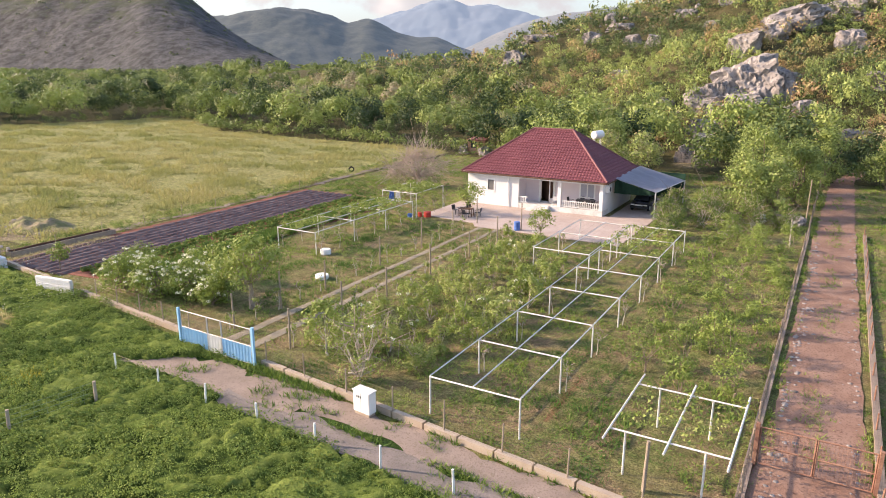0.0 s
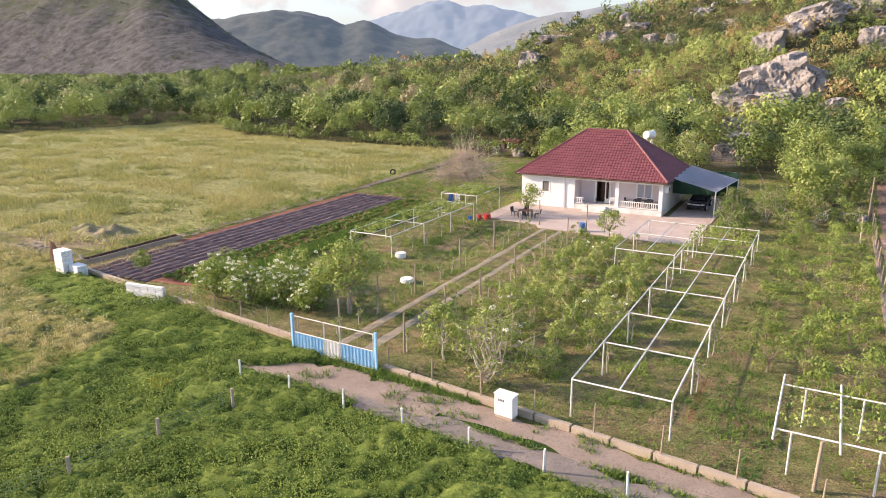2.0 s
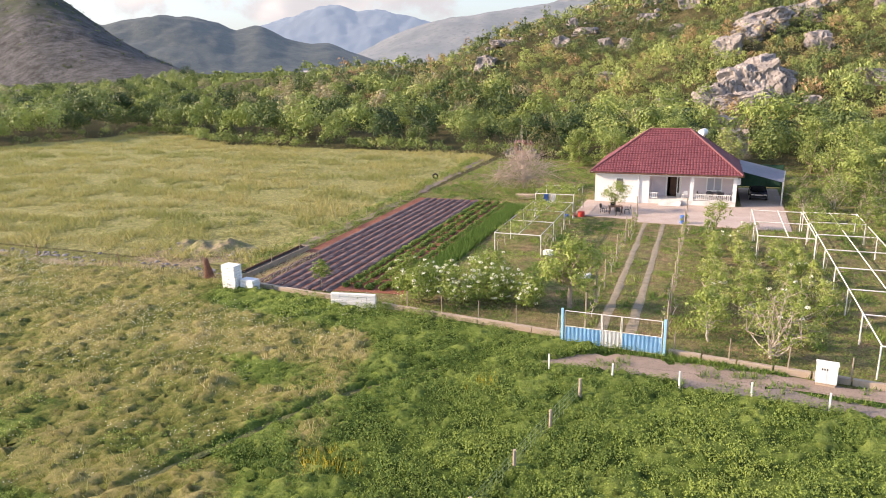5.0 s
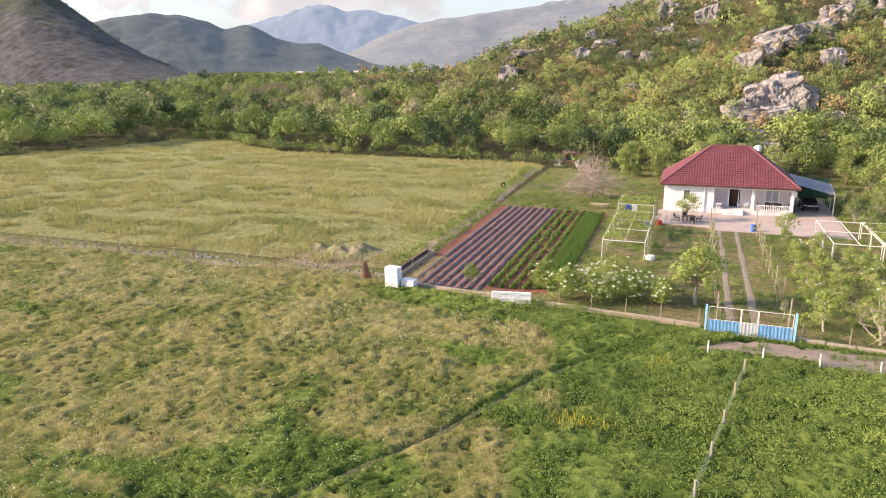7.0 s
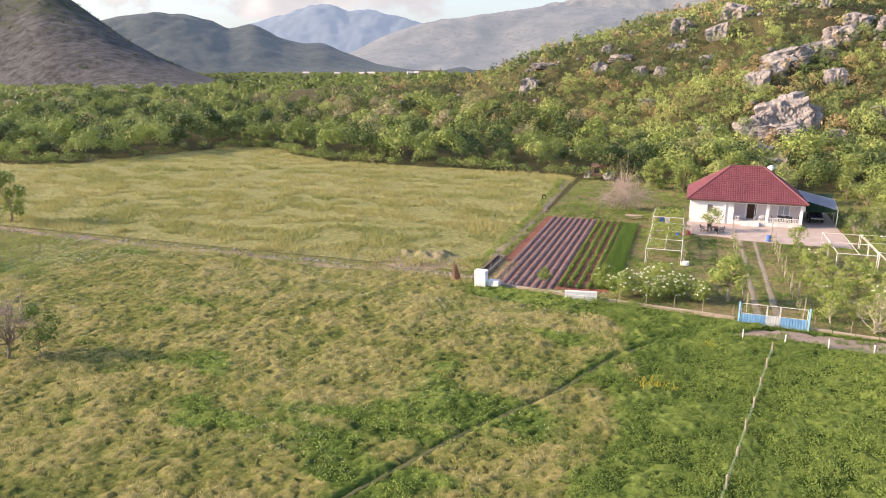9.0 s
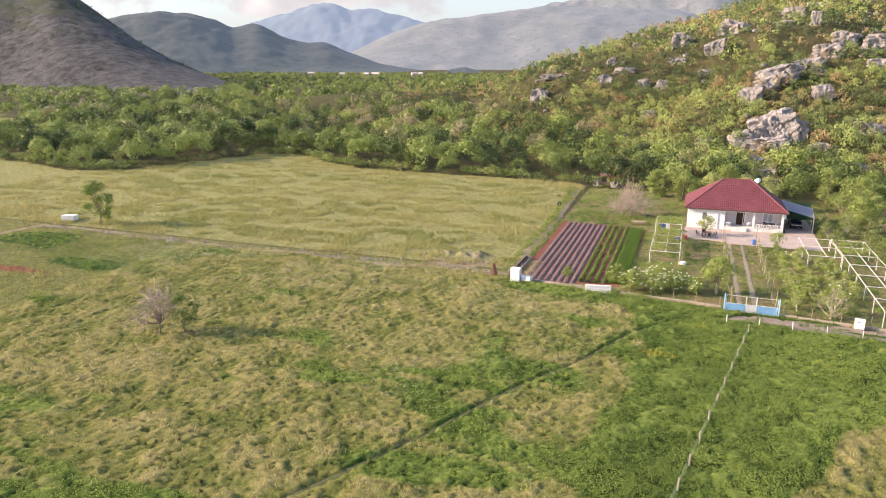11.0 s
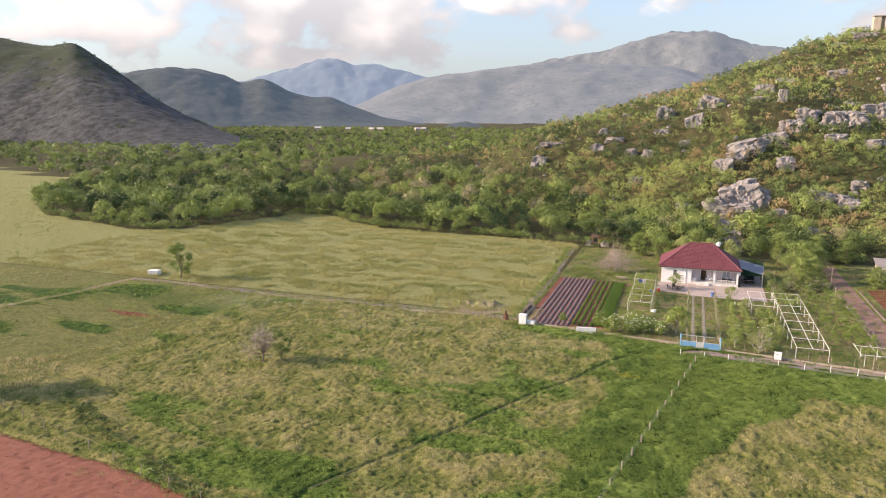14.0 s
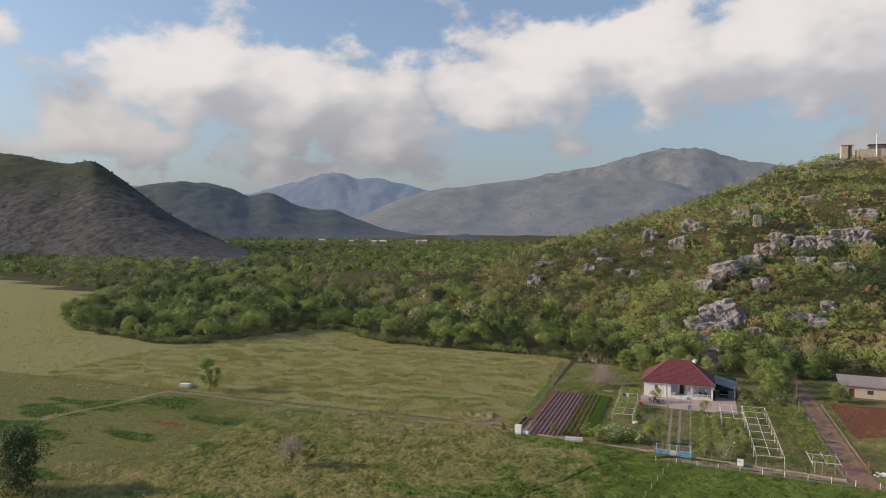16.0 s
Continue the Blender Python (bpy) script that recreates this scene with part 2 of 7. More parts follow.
M_WHITE_PAINT = material("white_paint", (0.8, 0.8, 0.79), (0.74, 0.74, 0.72), 2.0, 0.45, 0.05, 30)
M_GALV = material("whitewashed_pipe", (0.74, 0.73, 0.7), (0.62, 0.6, 0.56), 2.5, 0.5, 0.1, 30, c3=(0.5, 0.45, 0.4))
M_ROOF = material("red_roof_tile", (0.15, 0.044, 0.055), (0.19, 0.06, 0.07), 0.5, 0.65, 0.2, 14, c3=(0.12, 0.036, 0.044))
M_RIDGE = material("ridge_tile", (0.19, 0.07, 0.075), (0.16, 0.056, 0.062), 1.0, 0.55, 0.2, 14)
M_GLASS = material("window_glass", (0.05, 0.06, 0.065), (0.08, 0.09, 0.09), 0.6, 0.08, spec=0.6)
M_SHUTTER = material("grey_shutter", (0.17, 0.165, 0.16), (0.13, 0.125, 0.12), 2, 0.6, 0.1)
M_DARK_WOOD = material("dark_wood", (0.09, 0.045, 0.03), (0.13, 0.065, 0.04), 2.0, 0.6, 0.2)
M_DARK = material("dark_plastic", (0.03, 0.03, 0.035), (0.045, 0.045, 0.05), 3.0, 0.5)
M_WOOD = material("weathered_post", (0.3, 0.24, 0.18), (0.38, 0.31, 0.24), 3.0, 0.9, 0.4, 25, c3=(0.22, 0.17, 0.13))
M_RUST = material("rusty_metal", (0.24, 0.12, 0.085), (0.33, 0.19, 0.13), 3.0, 0.8, 0.3, 25, c3=(0.2, 0.08, 0.05))
M_BLUE = material("blue_painted_steel", (0.24, 0.52, 0.79), (0.3, 0.57, 0.82), 1.5, 0.5, 0.05, 20, c3=(0.42, 0.65, 0.84))
M_TARP = material("grey_tarpaulin", (0.36, 0.37, 0.44), (0.42, 0.43, 0.5), 0.8, 0.6, 0.2, 6)
M_NET = material("green_net", (0.015, 0.05, 0.03), (0.022, 0.065, 0.04), 2.0, 0.85)
M_PALE_NET = material("pale_green_net", (0.17, 0.23, 0.13), (0.24, 0.3, 0.19), 3.0, 0.8)
M_TRODDEN = material("trodden_grass", (0.075, 0.088, 0.03), (0.13, 0.128, 0.052), 1.5, 0.95, 0.7, 20, c3=(0.055, 0.07, 0.026))
M_WIRE = material("fence_wire", (0.14, 0.12, 0.1), (0.1, 0.085, 0.07), 2.0, 0.5, metal=0.4)
M_BARK = material("bark", (0.2, 0.15, 0.11), (0.28, 0.22, 0.17), 3.0, 0.95, 0.6, 20, c3=(0.13, 0.1, 0.075))
M_LIMED = material("limed_bark", (0.5, 0.46, 0.4), (0.34, 0.28, 0.22), 3.0, 0.95, 0.5, 20)
M_ROCK = material("limestone", (0.2, 0.184, 0.18), (0.36, 0.32, 0.3), 0.35, 0.92, 1.0, 2.2, c3=(0.1, 0.093, 0.092), fine=1.1, detail=10)
M_PLASTIC_MULCH = material("mulch_film", (0.088, 0.066, 0.068), (0.17, 0.13, 0.132), 1.2, 0.7, 0.7, 7, c3=(0.24, 0.1, 0.065), spec=0.15, fine=1.7)
M_SOIL = material("red_soil", (0.22, 0.08, 0.052), (0.27, 0.108, 0.07), 0.8, 0.95, 0.8, 10, c3=(0.165, 0.06, 0.042))
M_CAR = material("dark_car_paint", (0.02, 0.022, 0.026), (0.03, 0.032, 0.036), 1.0, 0.15, spec=0.6)
M_TYRE = material("rubber", (0.02, 0.02, 0.02), (0.03, 0.03, 0.03), 6.0, 0.85)
M_CHROME = material("steel_tank", (0.72, 0.72, 0.72), (0.8, 0.8, 0.8), 2.0, 0.35, metal=0.6)
M_RED = material("red_plastic", (0.5, 0.05, 0.04), (0.58, 0.08, 0.06), 3.0, 0.5)
M_CLOTH_BLUE = material("blue_cloth", (0.06, 0.14, 0.4), (0.1, 0.2, 0.5), 4.0, 0.9)
M_BARN_WALL = material("pale_plaster", (0.55, 0.47, 0.38), (0.48, 0.4, 0.31), 0.8, 0.9, 0.3, 12)
M_BARN_ROOF = material("asbestos_sheet", (0.58, 0.51, 0.49), (0.5, 0.43, 0.41), 0.6, 0.85, 0.2, 10, c3=(0.52, 0.46, 0.44))
M_BRICK = material("old_brick", (0.4, 0.22, 0.15), (0.46, 0.28, 0.2), 2.0, 0.9, 0.4, 14, c3=(0.3, 0.17, 0.12))
M_MOUND = material("mossy_mound", (0.16, 0.17, 0.06), (0.28, 0.215, 0.14), 0.9, 0.95, 0.8, 7, c3=(0.1, 0.125, 0.04), fine=1.6)
M_FOREST = leaf_material("forest_leaves", (0.036, 0.066, 0.024), (0.3, 0.37, 0.098), (0.38, 0.31, 0.2), glow=0.16)
M_SCRUB = leaf_material("scrub_leaves", (0.068, 0.1, 0.04), (0.36, 0.435, 0.13), (0.39, 0.25, 0.14), glow=0.2)
M_ORCHARD = leaf_material("orchard_leaves", (0.07, 0.115, 0.028), (0.26, 0.33, 0.075), (0.42, 0.42, 0.16), glow=0.26)
M_CROP = leaf_material("crop_leaves", (0.085, 0.148, 0.034), (0.265, 0.34, 0.08), (0.38, 0.4, 0.13), glow=0.26, rough=0.8)
M_GRASS = leaf_material("meadow_grass", (0.15, 0.205, 0.052), (0.39, 0.365, 0.145), (0.56, 0.465, 0.28), glow=0.32, rough=0.8)
M_LAWN = leaf_material("lawn_grass", (0.085, 0.165, 0.036), (0.3, 0.38, 0.085), (0.52, 0.41, 0.25), glow=0.3, rough=0.8)
M_BLOSSOM = leaf_material("blossom", (0.72, 0.72, 0.55), (0.82, 0.82, 0.68), glow=0.3)
M_TWIG = material("twigs", (0.34, 0.27, 0.22), (0.44, 0.35, 0.3), 3.0, 0.95)
M_YELLOW = leaf_material("yellow_flowers", (0.5, 0.42, 0.05), (0.62, 0.5, 0.06), glow=0.2)


# ---- mesh helpers ----
def part(name, bm, mat, parent=None, label=""):
    me = bpy.data.meshes.new(name)
    bm.to_mesh(me)
    bm.free()
    me.materials.append(mat)
    ob = new(name, me)
    if parent is not None:
        ob.parent = parent
    if label:
        ob["label"] = label
    return ob


def thing(name, x, y, z, label, category, group="", rz=0, kind=""):
    ob = new(name)
    ob.matrix_basis = pose(x, y, z, 0, 0, rz)
    return tagged(ob, label, category, group, kind)


def box(bm, x0, y0, z0, x1, y1, z1, bevel=0.0):
    ret = bmesh.ops.create_cube(bm, size=1, matrix=Matrix.LocRotScale(((x0 + x1) / 2, (y0 + y1) / 2, (z0 + z1) / 2), None, (x1 - x0, y1 - y0, z1 - z0)))
    if bevel:
        edges = list({e for v in ret["verts"] for e in v.link_edges})
        bmesh.ops.bevel(bm, geom=edges, offset=bevel, segments=1, affect="EDGES")
    return bm


def tube(bm, a, b, r0, r1=None, n=8):
    a, b = Vector(a), Vector(b)
    d = b - a
    m = Matrix.Translation((a + b) / 2) @ d.to_track_quat("Z", "Y").to_matrix().to_4x4()
    bmesh.ops.create_cone(bm, cap_ends=True, segments=n, radius1=r0, radius2=r0 if r1 is None else r1, depth=d.length, matrix=m)
    return bm


def bar(bm, a, b, w):
    """A square bar from a to b."""
    return tube(bm, a, b, w * 0.7071, None, 4)


def B():
    return bmesh.new()


def array_mesh(name, verts, faces, mat, tint=None, smooth=False):
    """A mesh from arrays: verts (n, 3), faces (m, 3 or 4), tint one value a vertex."""
    verts, faces = np.asarray(verts, dtype=np.float32), np.asarray(faces, dtype=np.int32)
    me = bpy.data.meshes.new(name)
    k = faces.shape[1]
    me.vertices.add(len(verts))
    me.vertices.foreach_set("co", verts.ravel())
    me.loops.add(faces.size)
    me.loops.foreach_set("vertex_index", faces.ravel())
    me.polygons.add(len(faces))
    me.polygons.foreach_set("loop_start", np.arange(0, faces.size, k, dtype=np.int32))
    if smooth:
        me.polygons.foreach_set("use_smooth", np.ones(len(faces), dtype=bool))
    if tint is not None:
        at = me.attributes.new("tint", "FLOAT", "POINT")
        at.data.foreach_set("value", np.asarray(tint, dtype=np.float32))
    me.update(calc_edges=True)
    me.materials.append(mat)
    return me


rng = np.random.default_rng(7)


def lattice_noise(x, y, size, seed=0):
    """Smooth value noise over the plane, 0 to 1."""
    g = np.random.default_rng(1000 + seed).random((256, 256))
    u, v = np.asarray(x) / size, np.asarray(y) / size
    i, j = np.floor(u).astype(int), np.floor(v).astype(int)
    fu, fv = u - i, v - j
    fu, fv = fu * fu * (3 - 2 * fu), fv * fv * (3 - 2 * fv)
    a, b = g[i % 256, j % 256], g[(i + 1) % 256, j % 256]
    c, d = g[i % 256, (j + 1) % 256], g[(i + 1) % 256, (j + 1) % 256]
    return (a * (1 - fu) + b * fu) * (1 - fv) + (c * (1 - fu) + d * fu) * fv


def octaves(x, y, size, seed=0, n=4):
    s = 0
    for k in range(n):
        s = s + (lattice_noise(x, y, size / 2 ** k, seed + k) - 0.5) / 2 ** k
    return s


def smooth_step(v, a, b):
    t = np.clip((np.asarray(v, dtype=float) - a) / (b - a), 0, 1)
    return t * t * (3 - 2 * t)


# ---- the lie of the land ----
def hill_foot(x):
    return np.interp(x, [-260, -160, -112, -85, -45, -15, 60, 200], [300, 225, 172, 141, 121, 101, 99, 92])


def hill_crest(x):
    return np.interp(x, [-230, -160, -130, -92, -60, -40, -18, 17, 60, 110, 220], [0, 4, 12, 26, 35, 42, 50, 63, 82, 85, 89])


def height(x, y):
    x, y = np.asarray(x, dtype=float), np.asarray(y, dtype=float)
    s = y - hill_foot(x)
    ramp = np.maximum(0.33 * s - 2.0 + 2.0 * np.exp(-np.maximum(s, 0) / 12), 0)
    c = hill_crest(x) + 0.01
    z = c * (1 - np.exp(-(ramp / c) ** 4.5)) ** (1 / 4.5)
    z = z * np.exp(-np.maximum(y - 520, 0) / 260)
    rough = octaves(x, y, 26, 3, 4) * smooth_step(z, 1, 12) * 5.5
    step = (np.abs(((z + octaves(x, y, 50, 9) * 12) / 9) % 1 - 0.5) - 0.25) * smooth_step(z, 6, 16) * 2.2
    z = np.maximum(z, 13 * np.exp(-((x + 155) / 110) ** 2 - ((y - 245) / 62) ** 2) * smooth_step(y - forest_edge(x), 5, 70))
    field = 0.12 * octaves(x, y, 18, 5, 3)
    # the track, garden and yard lie level
    flat = smooth_step(x, -58, -54) * (1 - smooth_step(x, 22, 30)) * smooth_step(y, 14, 17) * (1 - smooth_step(y, 74, 80))
    return np.where(z > 0.01, z + rough + step, 0) + field * (1 - flat) * (1 - smooth_step(z, 0, 3))


def forest_edge(x):
    """The wood stands north of this line."""
    return np.interp(x, [-600, -300, -262, -228, -178, -166, -162, -152, -141, -119, -98, -75, -57, -40, -20, 5, 40],
                     [290, 175, 112, 88, 76, 82, 96, 118, 121, 105, 102, 101, 98, 92, 84, 96, 96])


def track_fence_x(y):
    return -26.3 + (np.asarray(y) - 16) * 0.198


def zone_values(x, y):
    n = octaves(x, y, 7, 21, 3)
    kerb = 20.1 + (-5.5 - x) * 0.118
    wood = smooth_step(y - forest_edge(x) + n * 3, -2, 1)
    crop_left = smooth_step(x + n * 5, -39.8, -36.5) * smooth_step(-x + track_fence_x(y), -0.5, 0.5) * smooth_step(y, -30, -20)
    south = np.interp(x, [-36, -28, -22, -13, 20], [-24, -20, -4, 5.5, 8])
    crop_right = smooth_step(x - track_fence_x(y), -0.5, 0.5) * smooth_step(y - south + n * 5, -1.5, 1.5) * (1 - smooth_step(x, 30, 34))
    crop = np.maximum(crop_left, crop_right) * (1 - smooth_step(y - kerb, -1.5, 0))
    verge = smooth_step(y - kerb, -6, -3) * (1 - smooth_step(y - kerb, -0.5, 0)) * smooth_step(x, -56, -50) * (1 - smooth_step(x, -36, -30))
    band = smooth_step(octaves(x * 0.55 + 0.2 * y, y * 1.2, 8, 77, 4) + 0.22 * np.exp(-((y + 6) / 9) ** 2) - 0.08 * smooth_step(-x, 80, 110) + 0.3 * smooth_step(x, -66, -44) * (1 - smooth_step(y, -4, 12)), 0.06, 0.36)
    band = band * (1 - smooth_step(x, -42, -36)) * (1 - smooth_step(y, 24, 27)) * smooth_step(y, -60, -40)
    crop = np.maximum(crop, np.maximum(verge, band * 0.7))
    patch_green = ((x + 118) / 26) ** 2 + ((y - 18 - (x + 118) * 0.02) / 8.0) ** 2 + octaves(x * 0.6, y * 1.4, 9, 93, 4) * 1.6
    crop = np.maximum(crop, 0.47 * (1 - smooth_step(patch_green, -0.2, 2.2)))
    in_field = smooth_step(y, 28.5, 30) * (1 - wood) * (1 - smooth_step(x + (y - 60) * 0.02, -54.5, -53))
    garden = smooth_step(y - kerb, 0, 0.4) * smooth_step(x, -53.5, -52.5) * (1 - smooth_step(y, 92, 95)) * (1 - smooth_step(x, 45, 50))
    meadow = (1 - smooth_step(y, 28, 30)) * (1 - garden) + 0 * x
    dry = np.exp(-((y - 27.3 - octaves(x, y, 14, 31) * 2) / 0.8) ** 2) * (x < -54) * (x > -135) * smooth_step(lattice_noise(x, y, 5, 8), 0.2, 0.5)
    dry = np.maximum(dry, 1.1 * np.exp(-((x + 18) / 3.6) ** 2 - ((y - 110) / 13) ** 2))
    dry = np.maximum(dry, np.exp(-(((x + 61) / 6) ** 2 + ((y - 31) / 3.5) ** 2)) * 1.2 * smooth_step(lattice_noise(x, y, 2.2, 8), 0.25, 0.6))
    west = np.interp(y, [-40, -5, 7, 15, 29], [-148, -142, -139, -136, -134])
    dry = np.maximum(dry, np.exp(-((x - west + n) / 0.9) ** 2) * (y < 28.5) * smooth_step(lattice_noise(x, y, 5, 8), 0.15, 0.4))
    dry = np.maximum(dry, 1.1 * np.exp(-((x + 112) / 5) ** 2 - ((y - 190) / 8) ** 2))
    soil = (1 - smooth_step(x + n * 2, -67, -65)) * smooth_step(-32.4 - (x + 85) * 0.1 - y + n, -1.2, 1.2) * smooth_step(y + n * 2, -56, -54)
    soil = np.maximum(soil, smooth_step(x, 4, 4.6) * (1 - smooth_step(x, 17, 18)) * smooth_step(y - 42 - (x - 4) * 0.6, 0, 1.5) * (1 - smooth_step(y, 68, 70)))
    soil = np.maximum(soil, 0.8 * (1 - smooth_step(((x + 115.8) / 7.5) ** 2 + ((y - 7.9) / 1.3) ** 2 + n * 1.2, 0.4, 1.2)))
    for rx in (-28.3, -23.3, -19.6, -17.2, -13.6, -9.0):
        soil = np.maximum(soil, np.exp(-((x - rx) / 0.45) ** 2) * smooth_step(lattice_noise(x * 2, y, 3.4, 17), 0.2, 0.5) * (y > 23.5) * (y < 50) * 0.52)
    return {"crop": crop, "meadow": np.clip(meadow, 0, 1), "field": in_field, "garden": garden, "soil": soil, "dry": dry}


def spaced(spans):
    out = [spans[0][0]]
    for a, b, step in spans:
        out.extend(np.linspace(a, b, max(2, int(round((b - a) / step)) + 1))[1:])
    return np.array(out)


def build_ground():
    xs = spaced([(-4600, -1000, 300), (-1000, -300, 50), (-300, -140, 4), (-140, 40, 1.0), (40, 200, 4), (200, 1000, 50), (1000, 4600, 300)])
    ys = spaced([(-4600, -600, 300), (-600, -120, 30), (-120, -45, 5), (-45, 108, 1.0), (108, 420, 3.0), (420, 1200, 40), (1200, 4600, 200)])
    X, Y = np.meshgrid(xs, ys)
    Z = height(X, Y)
    nx, ny = len(xs), len(ys)
    verts = np.stack([X.ravel(), Y.ravel(), Z.ravel()], 1)
    i = np.arange((ny - 1) * (nx - 1))
    r, c = i // (nx - 1), i % (nx - 1)
    a = r * nx + c
    me = array_mesh("ground", verts, np.stack([a, a + 1, a + nx + 1, a + nx], 1), M_GROUND, smooth=True)
    for name, v in zone_values(X.ravel(), Y.ravel()).items():
        at = me.attributes.new(name, "FLOAT", "POINT")
        at.data.foreach_set("value", np.asarray(v, dtype=np.float32))
    tagged(new("ground", me), "green and straw-coloured meadows, crops and scrubby valley ground", "ground", kind="structure")


build_ground()


# ---- mountains far behind ----
def mountain(name, label, mat, distance, depth, stations, seed, roughness=1.0, eye=(-23.7, -95.0, 37.7), n_side=150, n_deep=46, ranges=()):
    """A range whose crest passes the stations (bearing, elevation in degrees), with ribs and gullies down its near slope."""
    az = np.linspace(stations[0][0], stations[-1][0], n_side)
    crest = np.interp(az, [s[0] for s in stations], [s[1] for s in stations])
    pad = np.concatenate([np.full(4, crest[0]), crest, np.full(4, crest[-1])])
    crest = np.convolve(pad, np.array([1, 2, 3, 4, 5, 4, 3, 2, 1]) / 25, "valid")
    if ranges:
        distance = np.interp(az, [r[0] for r in ranges], [r[1] for r in ranges])
        depth = 0.36 * distance
    t = np.linspace(0, 1.3, n_deep)
    A, T = np.meshgrid(np.radians(az), t)
    top = eye[2] + distance * np.tan(np.radians(crest)) + 4
    D = distance - depth + depth * T
    X, Y = eye[0] + D * np.sin(A), eye[1] + D * np.cos(A)
    rise = np.where(T <= 1, np.sin(np.clip(T, 0, 1) * math.pi / 2) ** 1.25, 1 - (T - 1) * 1.8)
    Z = np.broadcast_to(top, X.shape) * rise
    span = float(np.max(depth))
    ribs = octaves(X, Y, span * 0.32, seed, 5)
    Z = Z + ribs * np.maximum(top, 20) * 0.42 * roughness * np.sin(np.clip(T, 0, 1) * math.pi) - 3
    Z = Z + octaves(X, Y, span * 0.07, seed + 9, 4) * np.maximum(top, 20) * 0.09 * roughness ** 0.5 * np.minimum(1, (1.3 - T) * 4)
    k = np.arange((n_deep - 1) * (n_side - 1))
    r, c = k // (n_side - 1), k % (n_side - 1)
    a = r * n_side + c
    me = array_mesh(name, np.stack([X.ravel(), Y.ravel(), Z.ravel()], 1), np.stack([a, a + 1, a + n_side + 1, a + n_side], 1), mat, smooth=True)
    return tagged(new(name, me), label, "mountain", kind="structure")


def haze_glow(mat, colour, strength):
    """Haze before a distant backdrop, put into its material as emission."""
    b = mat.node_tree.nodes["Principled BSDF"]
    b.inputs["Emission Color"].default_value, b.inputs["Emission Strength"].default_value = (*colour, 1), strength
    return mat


M_MT_ROCKY = material("bare_rocky_slope", (0.014, 0.016, 0.018), (0.086, 0.086, 0.092), 0.11, 0.95, 1.0, 0.55, c3=(0.014, 0.018, 0.012), fine=0.55, detail=14)
# hill chain and far ranges glow faintly blue-grey, standing in for aerial haze
M_MT_GREEN = haze_glow(material("wooded_slope", (0.018, 0.026, 0.024), (0.055, 0.06, 0.046), 0.035, 0.95, 1.0, 0.16, c3=(0.02, 0.028, 0.024), fine=0.16, detail=14), (0.3, 0.42, 0.6), 0.12)
M_MT_FAR = haze_glow(material("distant_grey_range", (0.07, 0.078, 0.078), (0.13, 0.128, 0.122), 0.008, 0.95, 0.8, 0.05, c3=(0.055, 0.066, 0.06), fine=0.05, detail=14), (0.46, 0.54, 0.66), 0.22)
# base colour is tinted blue as well, for the same haze
M_MT_BLUE = haze_glow(material("hazed_blue_range", (0.055, 0.075, 0.1), (0.075, 0.09, 0.11), 0.006, 0.95, 0.2, 0.03, detail=12), (0.42, 0.54, 0.72), 0.34)
def scrub_cap(mat, low, high):
    """Dark scrub that thickens towards the top of a bare slope."""
    nt = mat.node_tree
    N, L = nt.nodes.new, nt.links.new
    b = nt.nodes["Principled BSDF"]
    tc, sep, n = N("ShaderNodeTexCoord"), N("ShaderNodeSeparateXYZ"), N("ShaderNodeTexNoise")
    n.inputs["Scale"].default_value, n.inputs["Detail"].default_value = 0.05, 12
    L(tc.outputs["Object"], sep.inputs[0])
    L(tc.outputs["Object"], n.inputs["Vector"])
    add = N("ShaderNodeMath")
    add.operation = "MULTIPLY_ADD"
    add.inputs[1].default_value = 170.0
    L(n.outputs["Fac"], add.inputs[0])
    L(sep.outputs[2], add.inputs[2])
    ramp = N("ShaderNodeMapRange")
    ramp.inputs["From Min"].default_value, ramp.inputs["From Max"].default_value = low + 85, high + 85
    L(add.outputs[0], ramp.inputs["Value"])
    mx = N("ShaderNodeMix")
    mx.data_type = "RGBA"
    mx.inputs["B"].default_value = (0.03, 0.042, 0.018, 1)
    old = b.inputs["Base Color"].links[0].from_socket
    L(ramp.outputs[0], mx.inputs["Factor"])
    L(old, mx.inputs["A"])
    L(mx.outputs["Result"], b.inputs["Base Color"])
    return mat


scrub_cap(M_MT_ROCKY, 62, 112)
mountain("backdrop_mountain_west", "bare grey rocky mountain slope with scrub on its top", M_MT_ROCKY, 1200, 430,
         [(-75, 5.5), (-60, 5.2), (-52.7, 4.8), (-50.6, 4.4), (-48.9, 4.2), (-46.9, 4.5), (-45.9, 3.9), (-44.0, 2.45), (-41.6, 0.7), (-39.6, -0.55), (-37.5, -1.5), (-35.8, -2.2)], 11, 0.17, n_side=260, n_deep=90,
         ranges=((-75, 1990), (-36, 850)))
west_mesh = bpy.data.objects["backdrop_mountain_west"].data
west_co = np.empty(len(west_mesh.vertices) * 3, dtype=np.float32)
west_mesh.vertices.foreach_get("co", west_co)
west_co = west_co.reshape(90, 260, 3)[6:69].reshape(-1, 3)


